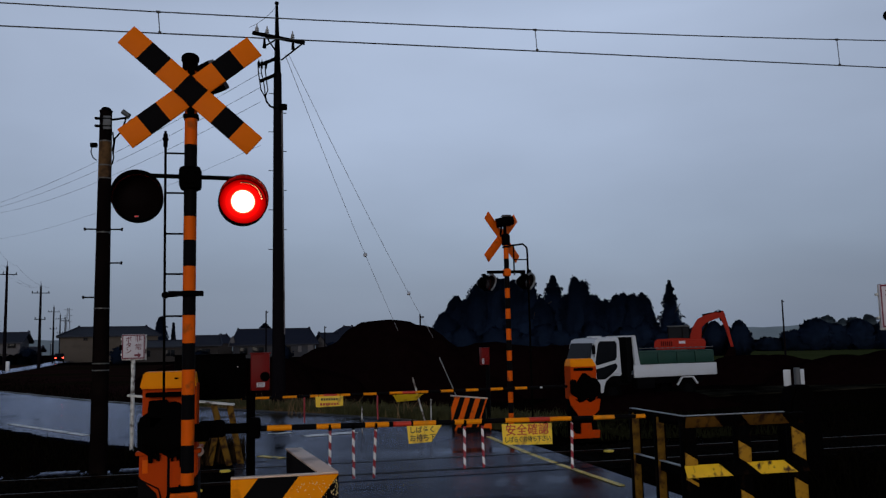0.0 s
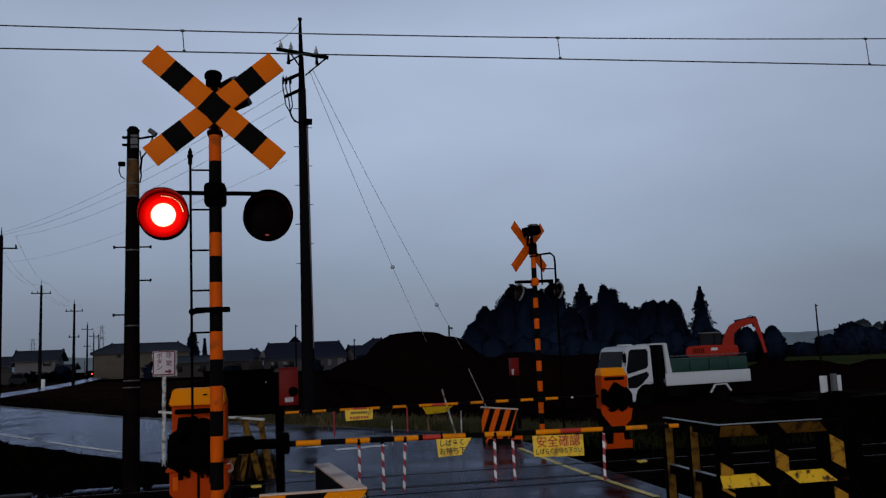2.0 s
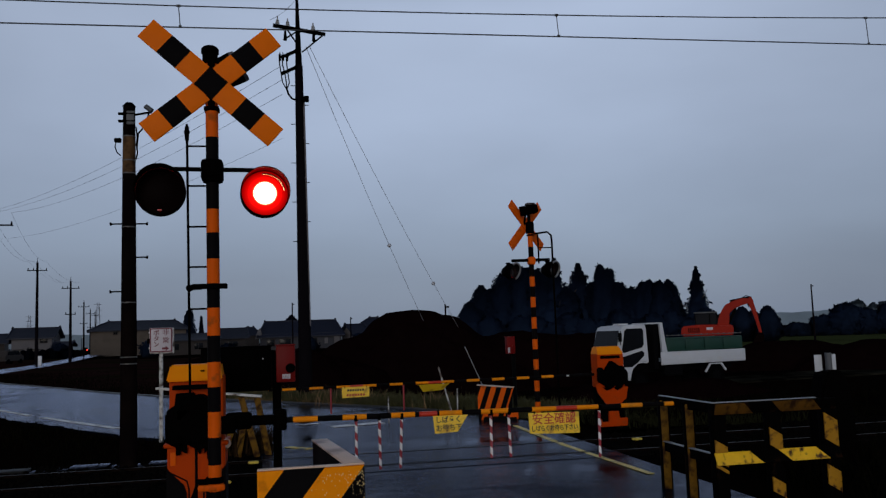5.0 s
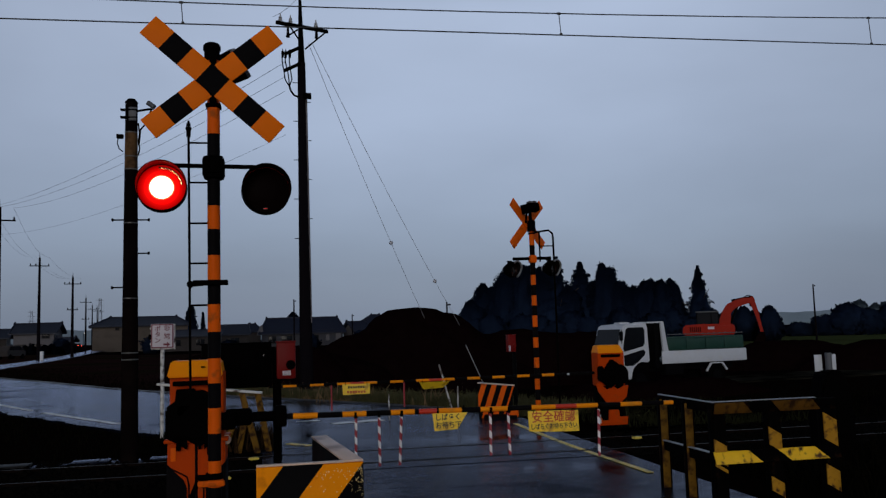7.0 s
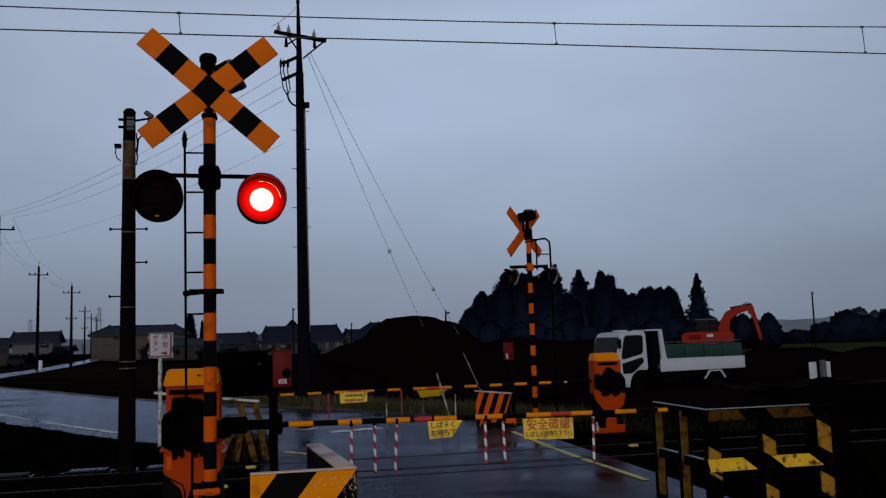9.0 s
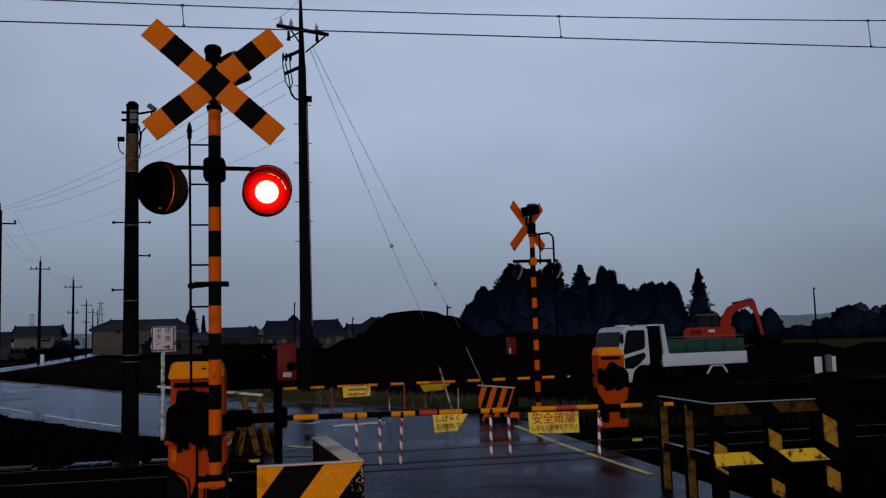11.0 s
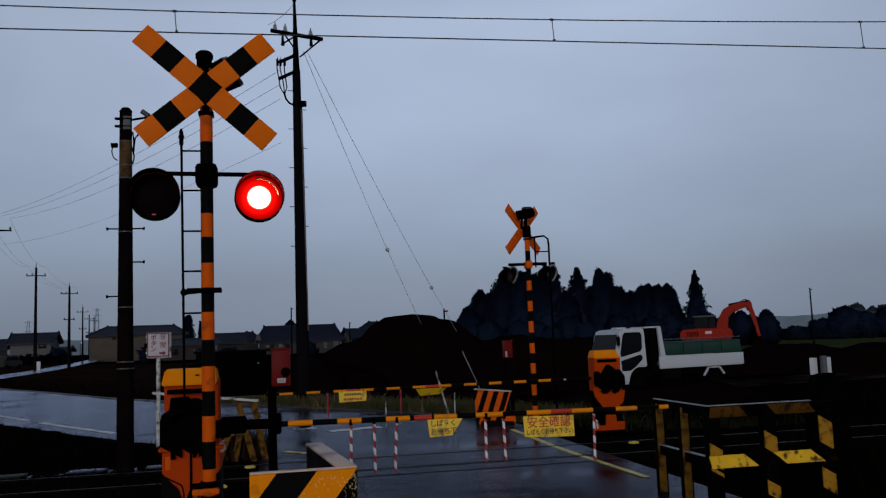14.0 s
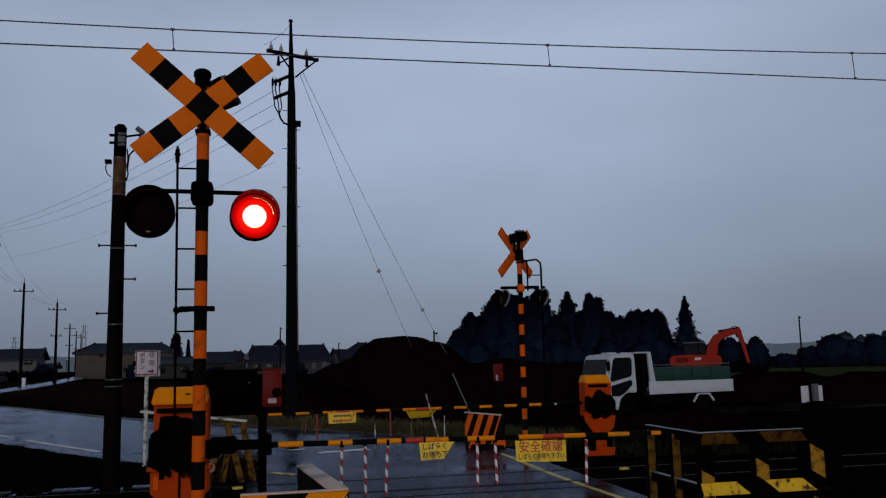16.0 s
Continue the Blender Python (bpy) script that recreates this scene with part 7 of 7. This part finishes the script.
# azimuth, height of the top, crown radius
grove = [(12.75, 5.4, 1.7, "broad"), (13.6, 7.7, 2.5, "broad"), (14.5, 8.0, 2.0, "broad"), (15.4, 10.2, 2.2, "broad"), (16.5, 10.8, 2.5, "broad"), (17.5, 9.8, 2.2, "broad"), (18.5, 11.5, 3.2, "cone"),
         (19.25, 7.2, 1.7, "broad"), (20.07, 11.0, 4.4, "cone"), (20.95, 7.8, 1.7, "broad"), (21.75, 10.3, 2.1, "broad"), (22.65, 8.0, 1.8, "broad"), (23.45, 7.0, 1.7, "broad"), (24.4, 7.6, 2.0, "broad"),
         (25.3, 7.3, 1.7, "broad"), (25.85, 7.6, 1.5, "broad"), (26.3, 5.2, 0.9, "broad"), (27.6, 9.6, 2.3, "cone")]
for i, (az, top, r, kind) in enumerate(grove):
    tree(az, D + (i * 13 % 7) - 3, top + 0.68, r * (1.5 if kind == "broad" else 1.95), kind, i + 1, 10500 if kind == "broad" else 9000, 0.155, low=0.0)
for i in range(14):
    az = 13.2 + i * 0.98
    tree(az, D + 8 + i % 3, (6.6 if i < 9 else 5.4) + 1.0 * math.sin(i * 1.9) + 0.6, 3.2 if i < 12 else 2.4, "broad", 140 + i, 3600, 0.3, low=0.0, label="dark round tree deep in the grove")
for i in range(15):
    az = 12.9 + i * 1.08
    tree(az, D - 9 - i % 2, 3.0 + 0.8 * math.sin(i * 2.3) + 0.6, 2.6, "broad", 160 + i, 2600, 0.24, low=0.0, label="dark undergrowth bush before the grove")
tree(31.75, 115, 4.2, 1.75, "broad", 41, 4500, 0.22, low=0.0, label="dark rounded shrub-like tree at the field's edge")
for i, (az, h) in enumerate(((28.9, 3.3), (29.6, 3.9), (30.25, 4.2), (30.9, 3.8))):
    tree(az, 118 + i % 2, h, 1.7, "broad", 51 + i, 3200, 0.22, low=0.0, label="dark low tree behind the excavator")
for i, (az, h, r) in enumerate(((35.0, 3.0, 3.4), (36.2, 4.8, 3.6), (37.3, 3.8, 3.4), (38.6, 4.4, 3.8), (40.2, 4.4, 3.6), (33.4, 1.9, 3.0), (41.8, 4.2, 3.6))):
    tree(az, 150, h, r, "broad", 60 + i, 3000, 0.3, low=0.0, label="dark hedge tree at the far field's edge")
for i, (az, h) in enumerate(((36.9, 9.0), (38.3, 8.0), (39.2, 9.0), (37.7, 7.5), (35.7, 6.5))):
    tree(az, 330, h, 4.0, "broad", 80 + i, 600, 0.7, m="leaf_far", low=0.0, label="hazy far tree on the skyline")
tree(-5.63, 210, 9.6, 1.7, "broad", 91, 2200, 0.3, label="dark conifer behind the houses")
tree(-4.86, 212, 8.6, 1.5, "cone", 92, 2000, 0.3, label="dark round tree behind the houses")
tree(0.85, 215, 8.1, 2.6, "broad", 93, 2400, 0.34, label="dark round tree behind a tiled roof")
tree(11.6, 130, 4.6, 2.0, "broad", 94, 900, 0.3, low=0.0, label="low dark tree beyond the soil heap")
for i in range(11):
    tree(-16.3 + 0.36 * i, 150 + i % 2, 1.25 + 0.22 * math.sin(i * 2.1), 0.95, "broad", 120 + i, 800, 0.16, low=0.0, label="clipped dark hedge shrub before the farmhouse")
for i, az in enumerate((-17.6, -13.2, -8.0, -3.2, 2.0, 5.3)):
    tree(az, 160 + i % 3, 1.9 + 0.5 * (i % 3), 2.2, "broad", 100 + i, 900, 0.24, low=0.0, label="low dark garden shrub before the houses")


def pylon(az, d, h):
    """Lattice power pylon, far off."""
    p = polar(az, d)
    bm = B()
    k = [(-1, -1), (1, -1), (1, 1), (-1, 1)]
    for i in range(4):
        a, b = k[i], k[(i + 1) % 4]
        rod(bm, (a[0] * 1.6, a[1] * 1.6, 0), (a[0] * 0.5, a[1] * 0.5, h), 0.12, n=5)
        for q in range(6):
            z0, z1 = h * q / 6, h * (q + 1) / 6
            w0, w1 = 1.6 - 1.1 * q / 6, 1.6 - 1.1 * (q + 1) / 6
            rod(bm, (a[0] * w0, a[1] * w0, z0), (b[0] * w1, b[1] * w1, z1), 0.06, n=4)
    for z in (0.72, 0.84, 0.96):
        rod(bm, (-2.2, 0, h * z), (2.2, 0, h * z), 0.12, n=5)
    single("pylon", bm, M["haze"], "hazy grey lattice power pylon far away", "pylon", group="pylons", at=pose(p.x, p.y, -0.5, 0, 0, 20))


pylon(-11.05, 520, 27)
pylon(-14.9, 560, 22)


def backdrop():
    """Low wooded ridge and an embankment on the skyline."""
    bm = B()
    n = 160
    for ring, (d, zt) in enumerate(((900, 0),)):
        lo, hi = [], []
        for i in range(n + 1):
            az = -50 + 110 * i / n
            h = 11 + 5 * noise.noise(Vector((az * 0.12, 3.1, 0))) + 1.5 * noise.noise(Vector((az * 0.9, 1.7, 0)))
            a = polar(az, d)
            lo.append((bm.verts.new((a.x, a.y, -3)), bm.verts.new((a.x * 1.05, a.y * 1.05, -3))))
            hi.append((bm.verts.new((a.x, a.y, h)), bm.verts.new((a.x * 1.05, a.y * 1.05, h))))
        for i in range(n):
            bm.faces.new((lo[i][0], lo[i + 1][0], hi[i + 1][0], hi[i][0]))
            bm.faces.new((hi[i][0], hi[i + 1][0], hi[i + 1][1], hi[i][1]))
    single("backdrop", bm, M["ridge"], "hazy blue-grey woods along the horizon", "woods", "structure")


backdrop()


# ---------------------------------------------------------------- grass and weeds
def blades(name, places, h, m, label, seed, lean=0.35):
    """Upright blades at the given places, as one mesh."""
    rnd = random.Random(seed)
    verts, faces = [], []
    for x, y in places:
        hh = h * rnd.uniform(0.4, 1.25)
        a = rnd.uniform(0, 6.28)
        w = 0.006 + 0.008 * rnd.random()
        dx, dy = math.cos(a) * w, math.sin(a) * w
        lx, ly = rnd.gauss(0, lean) * hh, rnd.gauss(0, lean) * hh
        z = level(x, y)
        i = len(verts)
        verts += [(x - dx, y - dy, z), (x + dx, y + dy, z), (x + dx * 0.7 + lx * 0.4, y + dy * 0.7 + ly * 0.4, z + hh * 0.6), (x - dx * 0.7 + lx * 0.4, y - dy * 0.7 + ly * 0.4, z + hh * 0.6), (x + lx, y + ly, z + hh)]
        faces += [(i, i + 1, i + 2, i + 3), (i + 3, i + 2, i + 4)]
    me = bpy.data.meshes.new(name)
    me.from_pydata(verts, [], faces)
    me.materials.append(m)
    return tagged(new(name, me), label, "grass", kind="stuff")


def right_edge(y):
    pts = curve_points(ROAD_R)
    for (ax, ay), (bx, by) in zip(pts, pts[1:]):
        if ay <= y <= by:
            return ax + (bx - ax) * (y - ay) / (by - ay)
    return 4.2


def left_edge(y):
    pts = curve_points(ROAD_L)
    for (ax, ay), (bx, by) in zip(pts, pts[1:]):
        if ay <= y <= by:
            return ax + (bx - ax) * (y - ay) / (by - ay)
    return -0.3


rnd = random.Random(11)
verge = []
while len(verge) < 20000:
    y = rnd.uniform(15.8, 27)
    x = right_edge(y) + 0.15 + abs(rnd.gauss(0, 0.9))
    verge.append((x, y))
blades("verge_grass", verge, 0.27, M["vergegreen"], "rough green grass along the road's edge", 1)
dry = []
tufts = [(-2.2, 26.6), (1.1, 21.2), (1.35, 21.6), (0.6, 22.3), (3.25, 18.6), (3.45, 18.9), (2.3, 20.3), (-0.4, 24.0)]
while len(dry) < 230:
    tx, ty = rnd.choice(tufts)
    dry.append((tx + rnd.gauss(0, 0.22), ty + rnd.gauss(0, 0.35)))
low_dry = []
while len(low_dry) < 5200:
    y = rnd.uniform(15.9, 25)
    x = right_edge(y) + 0.1 + abs(rnd.gauss(0, 0.9))
    if noise.noise(Vector((x * 0.9, y * 0.9, 4.0))) > 0.05:
        low_dry.append((x, y))
blades("withered_grass", low_dry, 0.15, M["drygrass"], "low withered grass among the green verge", 7, 0.5)
blades("dry_grass", dry, 0.44, M["drygrass"], "pale dry grass stalks in the verge", 2, 0.36)
field = [(rnd.uniform(5.2, 22), rnd.uniform(13.2, 22)) for _ in range(12000)]
field = [q for q in field if q[0] > right_edge(q[1]) + 0.5]
blades("field_grass", [q for q in field if q[0] < 9.5], 0.2, M["fieldgreen"], "dim green grass before the parked truck", 3)
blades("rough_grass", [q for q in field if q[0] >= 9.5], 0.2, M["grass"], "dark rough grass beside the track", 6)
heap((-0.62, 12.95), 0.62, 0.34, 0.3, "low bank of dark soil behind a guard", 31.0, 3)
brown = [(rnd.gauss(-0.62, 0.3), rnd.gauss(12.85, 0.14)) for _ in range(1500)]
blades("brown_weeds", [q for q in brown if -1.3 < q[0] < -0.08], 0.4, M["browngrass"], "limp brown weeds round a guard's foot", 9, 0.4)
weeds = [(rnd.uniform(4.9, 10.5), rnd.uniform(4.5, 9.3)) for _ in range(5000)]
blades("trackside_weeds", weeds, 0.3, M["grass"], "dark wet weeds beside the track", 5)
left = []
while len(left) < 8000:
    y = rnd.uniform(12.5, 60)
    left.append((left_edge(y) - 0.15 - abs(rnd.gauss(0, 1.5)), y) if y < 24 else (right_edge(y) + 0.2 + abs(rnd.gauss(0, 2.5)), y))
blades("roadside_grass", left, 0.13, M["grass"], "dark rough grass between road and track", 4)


# ---------------------------------------------------------------- car on the far lane
def car():
    th = thing("car", "small dark car driving away with red tail lights lit", "car", (0, 0, 0))
    bm = B()
    prism(bm, [(-2.0, 0.35), (-2.05, 0.8), (-1.85, 0.95), (-1.55, 1.45), (0.4, 1.5), (1.1, 0.98), (1.95, 0.85), (2.0, 0.35)], -0.66, 0.66)
    bmesh.ops.bevel(bm, geom=bm.edges[:], offset=0.06, segments=2, affect="EDGES")
    bmesh.ops.rotate(bm, verts=bm.verts[:], matrix=Matrix.Rotation(radians(90), 3, "Z"))
    body = part("body", bm, M["chassis"], th)
    bm = B()
    box(bm, (0, -1.76, 1.2), (1.05, 0.04, 0.4), 0.02, rot=Matrix.Rotation(radians(-31), 3, "X"))
    part("rear_window", bm, M["glass"], body)
    for sx in (-1, 1):
        bm = B()
        box(bm, (sx * 0.53, -2.05, 0.82), (0.2, 0.06, 0.2), 0.03)
        part("tail_light", bm, M["tail"], th)
        for y in (-1.25, 1.25):
            bm = B()
            rod(bm, (sx * 0.52, y, 0.3), (sx * 0.68, y, 0.3), 0.3, n=18)
            part("wheel", bm, M["rubber"], th)
    return th


far_car = car()


def marker_box():
    p = polar(-14.3, 93)
    bm = B()
    box(bm, (0, 0, 0.4), (0.32, 0.25, 1.0), 0.02)
    single("marker_box", bm, M["white"], "small white box standing beside the lane", "box", at=pose(p.x, p.y, 0))


marker_box()


def roadside_bits():
    """What stands where the lane turns off: a yellow board, a round sign, a white stone and a parked car."""
    th = thing("guard_board", "upright yellow guard board with a black foot box", "guard", (-8.75, 26.5, 0))
    bm = B()
    prism(bm, [(-0.32, 0.0), (0.15, 0.0), (0.11, 0.7), (0.03, 1.46), (-0.3, 1.46)], -0.03, 0.03)
    bmesh.ops.bevel(bm, geom=bm.edges[:], offset=0.008, segments=2, affect="EDGES")
    part("board", bm, M["worn"], th)
    bm = B()
    box(bm, (0.17, -0.06, 0.22), (0.08, 0.12, 0.58), 0.012)
    part("foot_box", bm, M["iron"], th)
    p = polar(-18.13, 41)
    th = thing("road_sign", "round white road sign with a dark red rim on a post", "sign", (p.x - 0.22, p.y, 0), 18)
    bm = B()
    rod(bm, (0, 0.03, -0.3), (0, 0.03, 3.05), 0.03, n=12)
    part("post", bm, M["grey"], th)
    bm = B()
    rod(bm, (0, -0.01, 2.8), (0, 0.01, 2.8), 0.3, n=36)
    part("rim", bm, M["signred"], th)
    bm = B()
    rod(bm, (0, -0.016, 2.8), (0, -0.008, 2.8), 0.22, n=32)
    part("face", bm, M["signwhite"], th)
    bm = B()
    bmesh.ops.create_icosphere(bm, subdivisions=2, radius=0.2, matrix=Matrix.Translation((-16.05, 50.5, 0.08)) @ Matrix.Diagonal((1, 1, 0.9, 1)))
    for v in bm.verts:
        v.co += 0.03 * noise.noise_vector(v.co * 5)
    single("kerb_stone", bm, M["white"], "white painted marker stone at the lane's corner", "stone")
    p = polar(-15.95, 112)
    th = thing("car", "pale small car parked before the farmhouse", "car", (p.x, p.y, 0), 70)
    bm = B()
    prism(bm, [(-1.65, 0.32), (-1.68, 0.85), (-1.5, 1.0), (-1.2, 1.52), (0.75, 1.55), (1.3, 1.0), (1.66, 0.9), (1.68, 0.32)], -0.7, 0.7)
    bmesh.ops.bevel(bm, geom=bm.edges[:], offset=0.05, segments=2, affect="EDGES")
    body = part("body", bm, M["walldark"], th)
    bm = B()
    prism(bm, [(-1.3, 1.02), (-1.1, 1.42), (0.65, 1.45), (1.05, 1.02)], -0.715, 0.715)
    part("side_window", bm, M["glass"], body)
    for x in (-1.1, 1.1):
        for y in (-0.62, 0.62):
            bm = B()
            rod(bm, (x, y - 0.09, 0.28), (x, y + 0.09, 0.28), 0.28, n=16)
            part("wheel", bm, M["rubber"], th)


roadside_bits()

p = polar(-12.0, 175)
bm = B()
rod(bm, (0, 0, -0.3), (0, 0, 3.3), 0.05, n=8)
rod(bm, (0, 0, 3.2), (0.3, -0.2, 3.4), 0.03, n=6)
lamp_post = thing("street_lamp", "small lit street lamp far down the lane", "street lamp", (p.x, p.y, 0))
part("post", bm, M["concretepole"], lamp_post)
bm = B()
box(bm, (0.34, -0.22, 3.38), (0.3, 0.14, 0.07), 0.02, rot=Matrix.Rotation(radians(35), 3, "Y"))
part("lamp_head", bm, M["streetlight"], lamp_post, "glowing white lamp head")


# ---------------------------------------------------------------- what moves
def motions():
    """The two light units turn their lit side forward by turns; the car drives off down the lane."""
    on_right = [1.19 + 1.2215 * k for k in range(-1, 13)]
    on_left = [t + 0.66 for t in on_right]
    def rows(on, off, lit):
        ev = sorted([(t, 0) for t in on] + [(t, 180) for t in off])
        ev = [e for e in ev if 0.02 < e[0] < 15.9]
        ang = 0 if lit else 180
        out = [(0.0, pose(0, 0, 0, 0, 0, ang))]
        turn = ang
        for t, a in ev:
            if (turn % 360) == a:
                continue
            out.append((t - 0.055, pose(0, 0, 0, 0, 0, turn)))
            out.append((t - 0.03, pose(0, 0, 0, 0, 0, turn)))
            out.append((t - 0.015, pose(0, 0, 0, 0, 0, turn)))
            out.append((t - 0.001, pose(0, 0, 0, 0, 0, turn + 60)))
            out.append((t + 0.012, pose(0, 0, 0, 0, 0, turn + 120)))
            out.append((t + 0.025, pose(0, 0, 0, 0, 0, turn + 180)))
            out.append((t + 0.04, pose(0, 0, 0, 0, 0, turn + 180)))
            out.append((t + 0.065, pose(0, 0, 0, 0, 0, turn + 180)))
            turn += 180
        out.append((16.0, pose(0, 0, 0, 0, 0, turn)))
        return out
    walk(light_units[0], rows(on_left, [t + 0.03 for t in on_right], False))
    walk(light_units[1], rows(on_right, on_left, True))
    drive = []
    for t, az, d, head in ((0, -11.5, 146, 11.7), (1, -11.69, 166, 11.7), (2, -11.75, 190, 11.7), (3, -11.8, 214, 11.7), (4, -11.76, 240, 11.7), (4.5, -11.74, 252, 11.7), (5.6, -11.9, 264, 14),
                           (6.8, -12.3, 270, 36), (7.4, -12.85, 271, 80), (8.2, -13.7, 271, 95), (11, -16.0, 274, 96), (16, -20.0, 280, 97)):
        q = polar(az, d)
        drive.append((t, pose(q.x, q.y, 0.02, 0, 0, head)))
    walk(far_car, drive)


motions()
